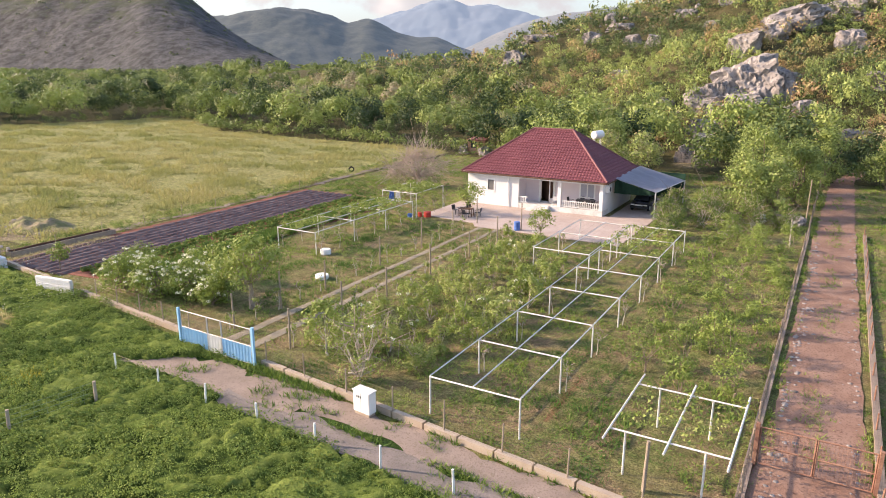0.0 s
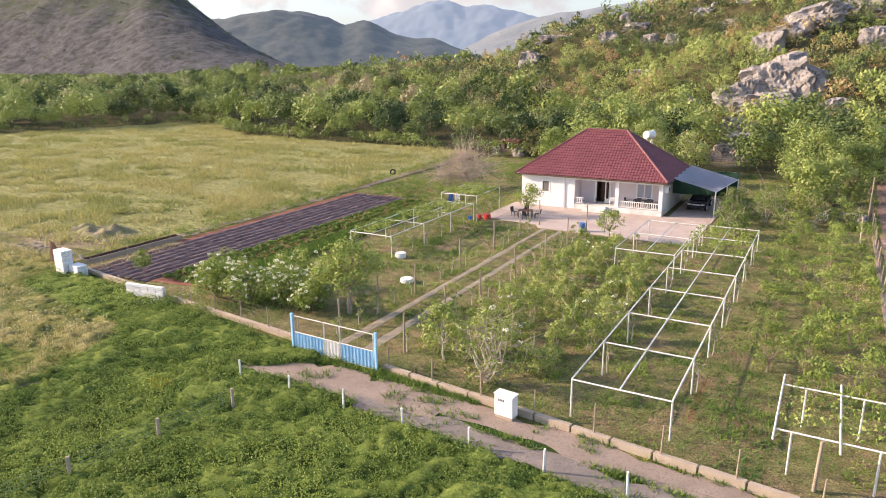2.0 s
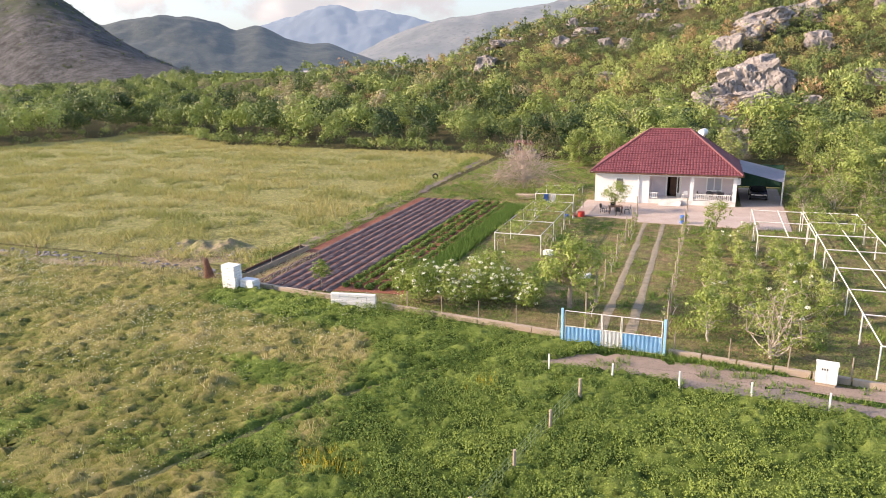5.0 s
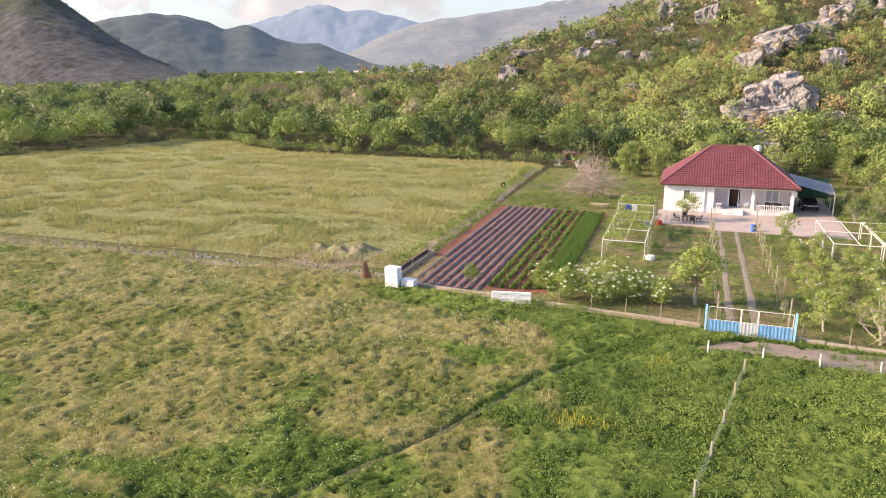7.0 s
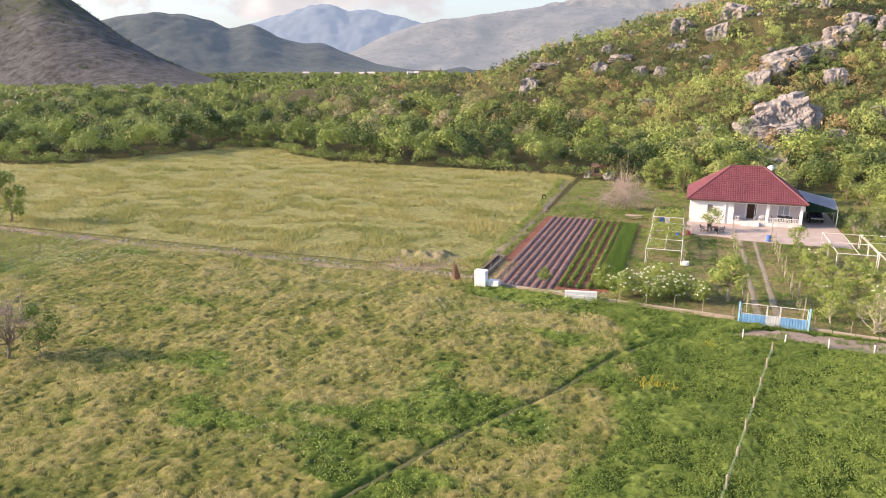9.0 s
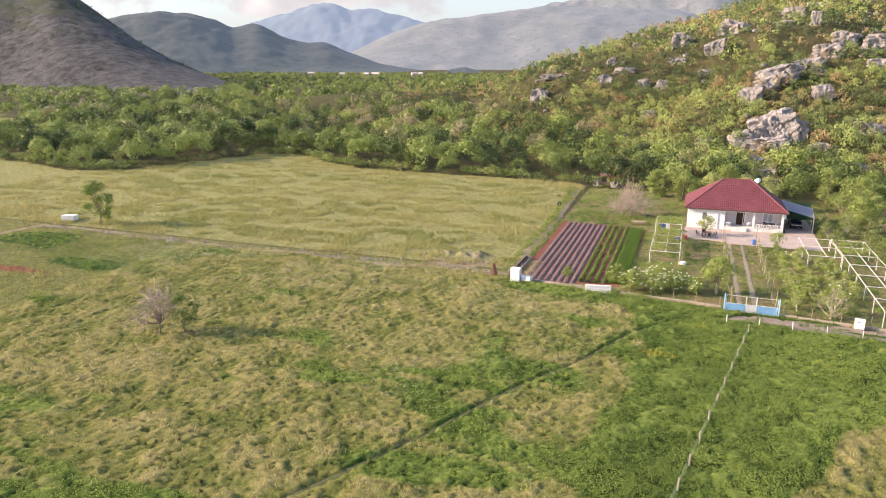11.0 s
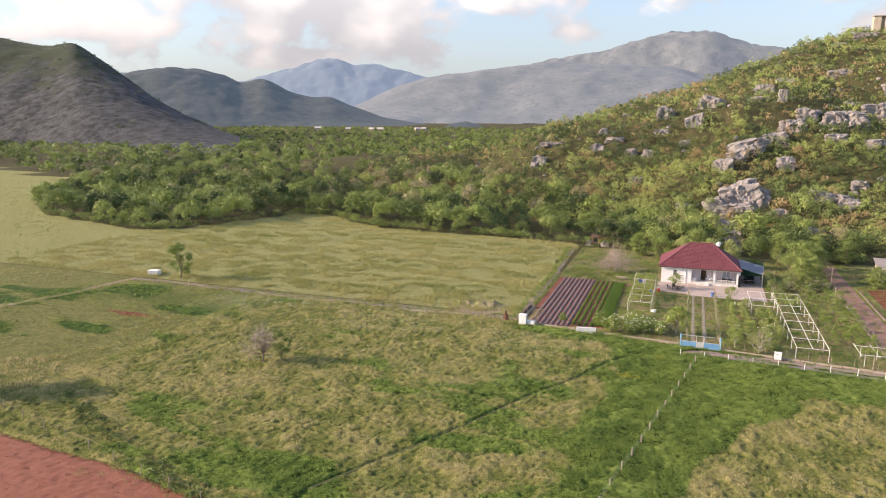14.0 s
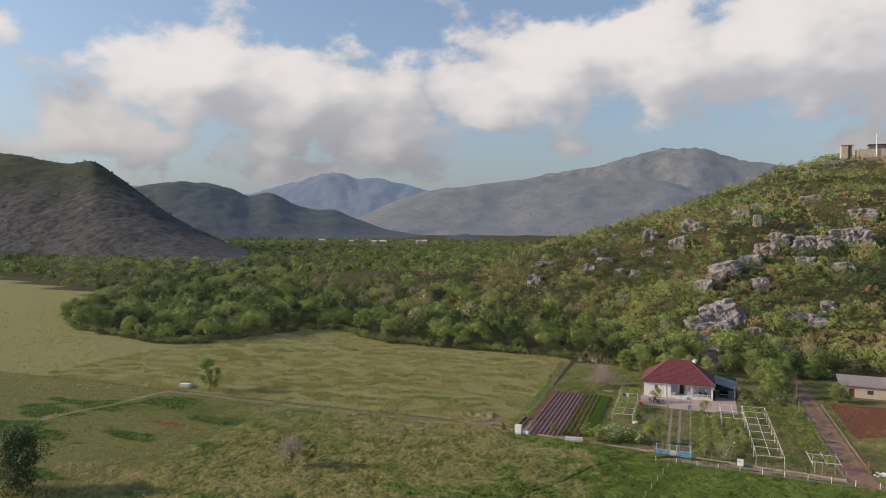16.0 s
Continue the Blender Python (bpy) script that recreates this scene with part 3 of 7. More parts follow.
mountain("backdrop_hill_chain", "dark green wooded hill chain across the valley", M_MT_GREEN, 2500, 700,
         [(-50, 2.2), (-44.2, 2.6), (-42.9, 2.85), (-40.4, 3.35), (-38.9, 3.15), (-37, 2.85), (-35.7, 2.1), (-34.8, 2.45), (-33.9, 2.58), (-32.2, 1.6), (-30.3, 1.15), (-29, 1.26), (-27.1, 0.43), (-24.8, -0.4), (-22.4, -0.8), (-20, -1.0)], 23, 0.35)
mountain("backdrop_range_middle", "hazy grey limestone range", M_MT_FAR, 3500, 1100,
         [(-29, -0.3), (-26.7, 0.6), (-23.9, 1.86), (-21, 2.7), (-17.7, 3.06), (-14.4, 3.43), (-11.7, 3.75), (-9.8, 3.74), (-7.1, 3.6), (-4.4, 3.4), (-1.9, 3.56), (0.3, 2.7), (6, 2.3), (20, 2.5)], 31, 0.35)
mountain("backdrop_range_blue", "mountain far up the valley, tinted pale blue for haze", M_MT_BLUE, 4100, 700,
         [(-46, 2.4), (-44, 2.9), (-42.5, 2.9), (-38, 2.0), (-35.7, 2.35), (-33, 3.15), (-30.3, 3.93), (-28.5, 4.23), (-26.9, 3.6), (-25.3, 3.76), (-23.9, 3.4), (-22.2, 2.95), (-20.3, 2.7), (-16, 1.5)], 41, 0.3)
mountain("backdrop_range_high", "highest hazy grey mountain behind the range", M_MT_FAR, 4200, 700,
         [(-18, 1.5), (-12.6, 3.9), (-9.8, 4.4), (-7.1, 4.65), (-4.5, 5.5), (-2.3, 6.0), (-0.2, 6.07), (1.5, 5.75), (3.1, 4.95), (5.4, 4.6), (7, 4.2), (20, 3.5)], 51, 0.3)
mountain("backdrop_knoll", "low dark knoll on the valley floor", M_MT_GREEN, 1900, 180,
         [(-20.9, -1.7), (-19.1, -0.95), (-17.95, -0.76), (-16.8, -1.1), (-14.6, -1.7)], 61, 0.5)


# ---- plants ----
def leaf_cloud(centres, radii, count, size, gen, squash=0.8, flat=0.22):
    """Small leaf triangles spread over lumps: verts (n*3, 3), faces (n, 3)."""
    k = len(centres)
    which = gen.integers(0, k, count)
    d = gen.normal(size=(count, 3))
    d /= np.linalg.norm(d, axis=1)[:, None]
    rad = radii[which] * (0.55 + 0.5 * gen.random(count))
    p = centres[which] + d * rad[:, None] * np.array([1, 1, squash])
    nrm = d + gen.normal(size=(count, 3)) * flat + np.array([0, 0, 0.2])
    nrm /= np.linalg.norm(nrm, axis=1)[:, None]
    ref = gen.normal(size=(count, 3))
    u = np.cross(nrm, ref)
    u /= np.linalg.norm(u, axis=1)[:, None]
    v = np.cross(nrm, u)
    s = size * (0.6 + 0.8 * gen.random(count))[:, None]
    tri = np.stack([p - u * s, p + u * s * 0.45 + v * s * 0.72 + nrm * s * 0.2, p + u * s * 0.45 - v * s * 0.72 + nrm * s * 0.2], 1)
    return tri.reshape(-1, 3), np.arange(count * 3).reshape(-1, 3)


def crown_shape(gen, h, w, lumps, base=0.25):
    """Lump centres of an uneven crown of height h and width w, from base*h up."""
    z = base + (1 - base) * gen.random(lumps) ** 0.85
    prof = np.sin(np.clip((z - base) / (1 - base), 0.04, 1) * math.pi * 0.82 + 0.35)
    a = gen.random(lumps) * 2 * math.pi
    r = w / 2 * prof * np.sqrt(gen.random(lumps)) * 0.95
    c = np.stack([r * np.cos(a), r * np.sin(a), z * h * 0.93], 1)
    return c, w * (0.13 + 0.11 * gen.random(lumps))


def template(seed, h, w, lumps, count, size, base=0.25):
    """A rounded crown: lumps sit on a dome, so that their tops catch the light and gaps stay dark."""
    gen = np.random.default_rng(seed)
    d = gen.normal(size=(lumps, 3))
    d /= np.linalg.norm(d, axis=1)[:, None]
    d[:, 2] = np.abs(d[:, 2]) * 1.25 - 0.45
    half = (1 - base) * h / 2
    c = d * np.array([w * 0.34, w * 0.34, half * 0.72]) * (0.8 + 0.35 * gen.random(lumps))[:, None] + np.array([0, 0, base * h + half * 0.95])
    return leaf_cloud(c, w * (0.14 + 0.09 * gen.random(lumps)), count, size, gen)


def spread(x, y, gap):
    """Keeps the points that stand at least gap from those kept before."""
    cells, keep = {}, []
    for i in range(len(x)):
        g = gap if np.isscalar(gap) else gap[i]
        cx, cy = int(x[i] // 6), int(y[i] // 6)
        ok = True
        for a in (-1, 0, 1):
            for b in (-1, 0, 1):
                for j in cells.get((cx + a, cy + b), ()):
                    if (x[i] - x[j]) ** 2 + (y[i] - y[j]) ** 2 < g * g:
                        ok = False
        if ok:
            cells.setdefault((cx, cy), []).append(i)
            keep.append(i)
    return x[keep], y[keep]


def scatter(name, templates, px, py, scale, tint, mat, label, category, zs=None, stretch=None):
    """Many plants as one mesh: each point takes a template, turned and scaled."""
    V, F, T, base = [], [], [], 0
    pz = height(px, py) if zs is None else zs
    for i in range(len(px)):
        v, f = templates[i % len(templates)]
        a = rng.random() * 6.283
        ca, sa, s = math.cos(a), math.sin(a), scale[i]
        sz = s * (1 if stretch is None else stretch[i])
        V.append(np.stack([(v[:, 0] * ca - v[:, 1] * sa) * s + px[i], (v[:, 0] * sa + v[:, 1] * ca) * s + py[i], v[:, 2] * sz + pz[i]], 1))
        F.append(f + base)
        T.append(np.full(len(v), tint[i]))
        base += len(v)
    me = array_mesh(name, np.concatenate(V), np.concatenate(F), mat, np.concatenate(T))
    return tagged(new(name, me), label, category, kind="stuff")


def blades(name, x, y, h, tint, mat, label, per=5, width=0.05, spread=0.22, category="grass", parent_z=None):
    """Grass tufts: each a fan of thin leaning blades."""
    n = len(x)
    X, Y, Hh, Tn = np.repeat(x, per), np.repeat(y, per), np.repeat(h, per), np.repeat(tint, per)
    m = n * per
    a = rng.random(m) * 6.283
    ox, oy = rng.normal(size=m) * spread * 0.5, rng.normal(size=m) * spread * 0.5
    zz = height(X, Y)
    hh = Hh * (0.6 + 0.6 * rng.random(m))
    w = width * (0.6 + 0.8 * rng.random(m))
    lx, ly = rng.normal(size=m) * spread, rng.normal(size=m) * spread
    bx, by = X + ox, Y + oy
    p0 = np.stack([bx - np.cos(a) * w, by - np.sin(a) * w, zz - 0.02], 1)
    p1 = np.stack([bx + np.cos(a) * w, by + np.sin(a) * w, zz - 0.02], 1)
    p2 = np.stack([bx + lx, by + ly, zz + hh], 1)
    verts = np.stack([p0, p1, p2], 1).reshape(-1, 3)
    me = array_mesh(name, verts, np.arange(m * 3).reshape(-1, 3), mat, np.repeat(Tn + rng.normal(size=m) * 0.06, 3))
    return tagged(new(name, me), label, category, kind="stuff")


def pick(n, x0, x1, y0, y1, weight):
    x, y = x0 + (x1 - x0) * rng.random(n), y0 + (y1 - y0) * rng.random(n)
    keep = rng.random(n) < weight(x, y)
    return x[keep], y[keep]


TREES = [template(100 + i, 1.0, 0.85 + 0.12 * (i % 3), 14 + 2 * (i % 4), 1250, 0.026, 0.02) for i in range(9)]
INNER_TREES = [template(150 + i, 1.0, 0.85 + 0.1 * (i % 3), 13, 600, 0.031, 0.1) for i in range(7)]
BUSHES = [template(200 + i, 1.0, 1.4, 9, 110, 0.066, -0.15) for i in range(8)]
BIG_BUSHES = [template(230 + i, 1.0, 1.2, 12, 260, 0.047, -0.1) for i in range(8)]
HIGH_BUSHES = [template(250 + i, 1.0, 1.5, 7, 58, 0.084, -0.15) for i in range(6)]
FAR_TREES = [template(300 + i, 1.0, 1.15, 8, 84, 0.088, 0.1) for i in range(5)]


def wood_mask(x, y):
    s = y - forest_edge(x)
    hill = height(x, y)
    clear = np.exp(-((x + 112) / 6) ** 2 - ((y - 190) / 9) ** 2)
    gully = ((x + 18) / 3.6) ** 2 + ((y - 102) / 18) ** 2 > 1
    return ((s > 1.5) & gully & (hill < np.interp(x, [-90, -50], [7, 2.2])) & (x < 30) & (clear < 0.4)) * 1.0


def build_wood():
    x, y = spread(*pick(9000, -330, 10, 78, 250, wood_mask), 4.9)
    t = np.clip(0.4 + octaves(x, y, 30, 61, 2) * 0.4 + rng.normal(size=len(x)) * 0.3, 0, 0.72)
    brown = rng.random(len(x)) < 0.08
    t[brown] = 0.85 + rng.random(brown.sum()) * 0.15
    h = 5.6 + 5.2 * rng.random(len(x)) ** 1.5 + octaves(x, y, 40, 66, 2) * 3
    front = y - forest_edge(x) < 26
    scatter("wood_edge", TREES, x[front], y[front], h[front], t[front], M_FOREST, "edge of a mixed deciduous wood in fresh spring leaf", "wood")
    scatter("wood", INNER_TREES, x[~front], y[~front], h[~front], t[~front], M_FOREST, "dense mixed deciduous wood in fresh spring leaf", "wood")
    x = -97 + 30 * rng.random(70)
    y = -24.5 - (x + 92) * 0.42 + rng.normal(size=70) * 0.8
    scatter("plot_edge_weeds", BUSHES, x, y, 0.5 + 0.9 * rng.random(70), np.clip(0.2 + rng.normal(size=70) * 0.15, 0, 1), M_FOREST, "dark rank weeds along the edge of the ploughed plot", "weeds")
    x, y = pick(5200, -300, 10, 76, 130, lambda x, y: ((np.abs(y - forest_edge(x) - 0.9) < 2.0)) * 1.0 * (np.abs(x + 25) > 16))
    scatter("wood_edge_bushes", BUSHES, x, y, 1.5 + 1.8 * rng.random(len(x)), np.clip(rng.normal(size=len(x)) * 0.2 + 0.45, 0, 1), M_FOREST,
            "low bushes along the edge of the wood", "bushes")
    spot = west_co[rng.integers(0, len(west_co), 1500)]
    high = spot[:, 2] / 110 + rng.normal(size=len(spot)) * 0.25
    spot = spot[(rng.random(len(spot)) < 0.35 + 0.65 * smooth_step(high, 0.55, 0.9)) & (spot[:, 0] < -560)]
    n = len(spot)
    scatter("mountain_scrub", HIGH_BUSHES, spot[:, 0], spot[:, 1], 2.0 + 3.0 * rng.random(n), np.clip(0.1 + rng.normal(size=n) * 0.1, 0, 1), M_FOREST,
            "dark scrub over the rocky mountain slope", "scrub", zs=spot[:, 2] - 0.6)
    x, y = pick(6200, -1000, 60, 150, 1300, lambda x, y: ((y > forest_edge(x) + 2) & (height(x, y) < 12) & ((y > 245) | (x < -325))) * (1.0 - 0.6 * smooth_step(y, 400, 1200)))
    scatter("valley_wood", FAR_TREES, x, y, 5.5 + 3.5 * rng.random(len(x)), np.clip(0.42 + octaves(x, y, 60, 71, 2) * 0.5 + rng.normal(size=len(x)) * 0.15, 0, 0.8),
            M_FOREST, "woods and scrub over the valley floor", "wood")


def build_hill_scrub():
    def on_hill(x, y):
        return (height(x, y) > 0.4) * 1.0 * (((x + 15.5) / 8.0) ** 2 + ((y - 128.5) / 5) ** 2 > 1) * (((x + 18) / 3.2) ** 2 + ((y - 106) / 13) ** 2 > 1)

    def shades(x, y, brown):
        t = np.clip(0.25 + octaves(x, y, 17, 85, 3) * 1.0 + rng.normal(size=len(x)) * 0.2, 0, 0.72)
        br = rng.random(len(x)) < brown + 0.75 * smooth_step(octaves(x, y, 15, 185, 3), 0.12, 0.4)
        t[br] = 0.84 + 0.16 * rng.random(br.sum())
        return t

    # low cover and, standing over it, larger round bushes
    x, y = spread(*pick(7000, -75, 70, 94, 187, on_hill), 1.8)
    scatter("hill_scrub", BUSHES, x, y, 1.2 + 0.9 * rng.random(len(x)), shades(x, y, 0.12), M_SCRUB, "low green and russet scrub over the rocky hillside", "scrub")
    x, y = spread(*pick(7000, -75, 70, 94, 187, on_hill), 2.7)
    scatter("hill_bushes", BIG_BUSHES, x, y, 2.3 + 2.9 * rng.random(len(x)) ** 1.7, shades(x, y, 0.08), M_SCRUB, "rounded green bushes on the hillside", "bushes", stretch=0.9 + 0.5 * rng.random(len(x)))
    far = lambda x, y: on_hill(x, y) * ((y > 187) | (x < -75))
    x, y = spread(*pick(11500, -170, 150, 120, 405, far), 3.0)
    scatter("high_scrub", HIGH_BUSHES, x, y, 1.5 + 1.2 * rng.random(len(x)), shades(x, y, 0.1), M_SCRUB, "scrub higher up the rocky hillside", "scrub")
    x, y = spread(*pick(12000, -170, 150, 120, 405, far), 3.5)
    scatter("high_bushes", HIGH_BUSHES, x, y, 2.6 + 2.6 * rng.random(len(x)) ** 1.7, shades(x, y, 0.1), M_SCRUB, "rounded bushes higher up the hillside", "bushes", stretch=0.9 + 0.5 * rng.random(len(x)))


build_wood()
build_hill_scrub()


def rock(name, x, y, z, sx, sy, sz, seed, label, fine=4, lean=0.0):
    """A weathered limestone crag: jointed blocks standing at different depths, cracks between them."""
    bm = B()
    bmesh.ops.create_icosphere(bm, subdivisions=fine, radius=1)
    off = Vector((seed * 3.1, seed * 1.7, seed * 0.9))
    size = 1.5 + 0.12 * sx
    for v in bm.verts:
        p = v.co.copy()
        q = p.lerp(p / max(abs(p.x), abs(p.y), abs(p.z)), 0.6)
        w = Vector((q.x * sx, q.y * sy, q.z * sz)) + 0.5 * noise.noise_vector(q * 1.3 + off)
        # blocks are taller than wide and lean a little
        b = Vector((w.x + 0.3 * w.z, w.y, w.z * 0.45)) / size
        dist, pts = noise.voronoi(b + off)
        d = 1 + 0.24 * noise.fractal(q * 1.1 + off, 1.0, 2.0, 3)
        d += 0.2 * noise.cell(pts[0] * 7.3) + 0.9 * (min(dist[1] - dist[0], 0.11) - 0.09)
        dist, pts = noise.voronoi(Vector((b.x * 2.1, b.y * 2.1, b.z * 3.2)) + off)
        d += 0.08 * noise.cell(pts[0] * 5.1) + 0.4 * (min(dist[1] - dist[0], 0.1) - 0.08) + 0.085 * noise.fractal(w * 1.3 + off, 0.8, 2.0, 5)
        d = max(d, 0.45)
        v.co = (w.x * d, w.y * d, w.z * (0.6 + 0.4 * d))
    ob = part(name, bm, M_ROCK)
    ob.matrix_basis = pose(x, y, z, 0, lean, 0)
    return tagged(ob, label, "rock", "crags on the hillside")


# x, y, half width, half depth, half height, lean in degrees
ROCKS = [(-14.4, 130.8, 5.2, 3.4, 6.6, -14), (-18.8, 128.4, 3.6, 2.6, 5.0, -26), (-10.8, 130.8, 3.0, 2.6, 5.0, 10), (-16.5, 126, 4.4, 2.0, 2.6, -8), (-19.5, 119, 2.6, 2.2, 1.8, 0), (-17.4, 112, 3.4, 2.0, 1.8, 0), (-18.8, 107, 2.6, 1.8, 1.6, 0),
         (-85, 189, 3.3, 2.0, 3.6, 0), (-83, 203, 4.8, 3.0, 1.5, 0), (-63, 192, 2.9, 1.8, 2.8, 10), (-57, 198, 4.0, 2.5, 1.6, 0), (-63, 207, 1.7, 1.4, 3.4, 0), (-50, 185, 2.5, 1.6, 2.7, -12), (-44, 182, 2.2, 1.5, 3.1, 14),
         (-40, 217, 4.2, 2.7, 5.0, 10), (-23, 216, 5.6, 3.5, 4.6, 20), (-28, 199, 4.0, 2.5, 4.3, -20), (-40, 199, 3.0, 1.9, 1.6, 0), (-46, 162, 3.1, 2.0, 1.8, 0), (-3, 231, 4.1, 2.6, 3.4, 0), (-6, 221, 4.3, 2.7, 1.6, 0),
         (-12, 168, 6.0, 4.0, 3.6, -18), (-19, 155, 3.3, 2.1, 4.2, -10), (-15, 162, 4.0, 2.5, 3.1, -20), (-3, 178, 4.6, 3.1, 4.2, -8), (3, 189, 4.6, 3.0, 4.2, 0), (9, 200, 5.0, 3.2, 4.4, 8), (-1, 161, 2.9, 1.8, 3.4, 0),
         (19, 190, 7.6, 4.6, 6.4, 0), (15, 175, 3.7, 2.3, 2.7, 0), (9, 135, 6.4, 3.6, 2.2, 10), (12, 132, 3.1, 1.9, 2.4, 0), (-6, 123, 2.9, 1.8, 2.1, -10), (2, 115, 2.3, 1.5, 1.3, 0), (17, 146, 2.5, 1.5, 2.4, 0),
         (-57, 240, 2.3, 1.4, 1.7, 0), (-31, 188, 2.5, 1.6, 1.5, 0), (2, 212, 2.1, 1.6, 5.0, 0), (-30, 135, 2.5, 1.6, 1.5, 0), (33, 200, 8, 4, 7, 0), (8, 262, 5, 3, 3, 0), (30, 270, 6, 3, 3, 0), (45, 240, 6, 4, 4, 0), (60, 225, 6, 4, 4, 0),
         (38, 330, 4, 3, 2, 0), (52, 346, 7, 3, 2.5, 0), (70, 344, 8, 3, 2.5, 0), (26, 172, 4, 3, 3, 0)]


def build_rocks():
    for i, (x, y, sx, sy, sz, lean) in enumerate(ROCKS):
        gz = float(height(x, y))
        small = 1.0 if i < 4 else 0.82
        rock("rock_crag", x, y, gz + 0.02 * sz, sx * small, sy, sz * small, i + 1, "pale grey weathered limestone crag amid hillside scrub", 5 if i < 4 or sx > 6.2 else 4, lean)
    # scattered small stones as one mass
    bm = B()
    bmesh.ops.create_icosphere(bm, subdivisions=1, radius=1)
    for v in bm.verts:
        v.co *= 1 + 0.5 * noise.noise(v.co * 1.7)
    bm.faces.ensure_lookup_table()
    v = np.array([p.co[:] for p in bm.verts])
    f = np.array([[q.index for q in p.verts] for p in bm.faces])
    bm.free()
    x, y = pick(2600, -150, 150, 105, 400, lambda x, y: (height(x, y) > 3) * smooth_step(lattice_noise(x, y, 13, 91), 0.5, 0.75))
    scatter("hillside_stones", [(v, f)], x, y, 0.3 + 1.0 * rng.random(len(x)) ** 2, np.zeros(len(x)), M_ROCK, "small grey stones scattered over the hillside", "stones", stretch=0.6 + 0.3 * rng.random(len(x)))


build_rocks()


# ---- tracks, beds and yard ----
def strip(name, points, widths, z, mat, label, category="track", ragged=0.12, step=0.5, seed=1, across=6):
    """A worn strip of ground along a line, a little domed, with ragged edges."""
    pts = np.array(points, float)
    seg = np.linalg.norm(np.diff(pts, axis=0), axis=1)
    s = np.concatenate([[0], np.cumsum(seg)])
    q = np.arange(0, s[-1] + step, step)
    x, y, w = np.interp(q, s, pts[:, 0]), np.interp(q, s, pts[:, 1]), np.interp(q, s, widths)
    for _ in range(6):
        x[1:-1], y[1:-1] = (x[:-2] + x[1:-1] * 2 + x[2:]) / 4, (y[:-2] + y[1:-1] * 2 + y[2:]) / 4
    tx, ty = np.gradient(x), np.gradient(y)
    ln = np.hypot(tx, ty)
    nx, ny = -ty / ln, tx / ln
    cols = []
    for k in range(across + 1):
        u = k / across * 2 - 1
        edge = octaves(q * 1.3 + 50 * (u > 0), q * 0 + seed, 2.0, seed, 3) * ragged * 4 * abs(u)
        off = u * w / 2 + edge * np.sign(u)
        px, py = x + nx * off, y + ny * off
        cols.append(np.stack([px, py, z + height(px, py) + 0.02 * (1 - u * u) + 0.015 * octaves(px, py, 0.9, 4)], 1))
    V = np.stack(cols, 1)
    n, m = V.shape[:2]
    i = np.arange((n - 1) * (m - 1))
    r, c = i // (m - 1), i % (m - 1)
    a = r * m + c
    me = array_mesh(name, V.reshape(-1, 3), np.stack([a, a + m, a + m + 1, a + 1], 1), mat, smooth=True)
    return tagged(new(name, me), label, category, kind="structure")


RUT_X, FAR_RUT, NEAR_RUT = [-22.5, -16, -8, 0, 8, 30], [20.6, 20.35, 19.45, 18.85, 18.2, 15.9], [18.9, 18.55, 17.75, 17.45, 17.0, 14.6]
strip("road_gate_apron", [(-30.1, 18.9), (-28.4, 19.2), (-26.2, 20.2), (-23.6, 20.15), (-20.6, 19.75), (-18.4, 19.6)], [0.5, 1.5, 2.7, 2.9, 2.6, 1.4], 0.012, M_DIRT, "dusty pinkish turning place before the gate", "track", 0.3, across=10)
strip("road_farm_track", list(zip(RUT_X, FAR_RUT)), [1.5, 1.45, 1.3, 1.5, 1.6, 1.6], 0.02, M_DIRT, "dusty pinkish wheel rut of the farm track", "track", 0.2, seed=3)
strip("road_farm_track_edge", list(zip(RUT_X, NEAR_RUT)), [1.2, 1.4, 1.3, 1.4, 1.5, 1.5], 0.02, M_GREY_DIRT, "greyish wheel rut of the farm track beside the posts", "track", 0.16, seed=4)


def on_track(x, y):
    """1 on the bare ground of the farm track."""
    far, near = np.interp(x, RUT_X, FAR_RUT), np.interp(x, RUT_X, NEAR_RUT)
    ruts = ((np.abs(y - far) < 0.68) | (np.abs(y - near) < 0.66)) & (x > -22)
    apron = np.abs(y - np.interp(x, [-30.1, -28.4, -26.2, -23.6, -20.6, -18.4], [18.9, 19.2, 20.2, 20.15, 19.75, 19.6])) < np.interp(x, [-30.1, -28.4, -26.2, -23.6, -20.6, -18.4], [0.0, 0.55, 1.15, 1.3, 1.1, 0.3])
    return (ruts | apron) * 1.0


strip("road_red_lane", [(0.8, 17.5), (0.7, 30), (0.6, 62), (0.9, 97), (3, 104)], [4.6, 3.3, 3.1, 2.4, 1.5], 0.03, M_RED_DIRT, "reddish dirt lane with stones along its edge", "lane", 0.05)
for wx in (-26.7, -25.05):
    strip("road_wheel_track", [(wx, 22.2), (wx, 35), (wx, 53.5)], [0.7, 0.42, 0.4], 0.012, M_GRAVEL, "pale gravel wheel track of the driveway", "driveway", 0.03, seed=int(-wx))
strip("path_field_edge", [(-53.9, 28), (-53.7, 60), (-55.5, 92)], [0.75, 0.6, 0.6], 0.012, M_DIRT, "narrow trodden path along the field edge", "path", 0.28, seed=5)


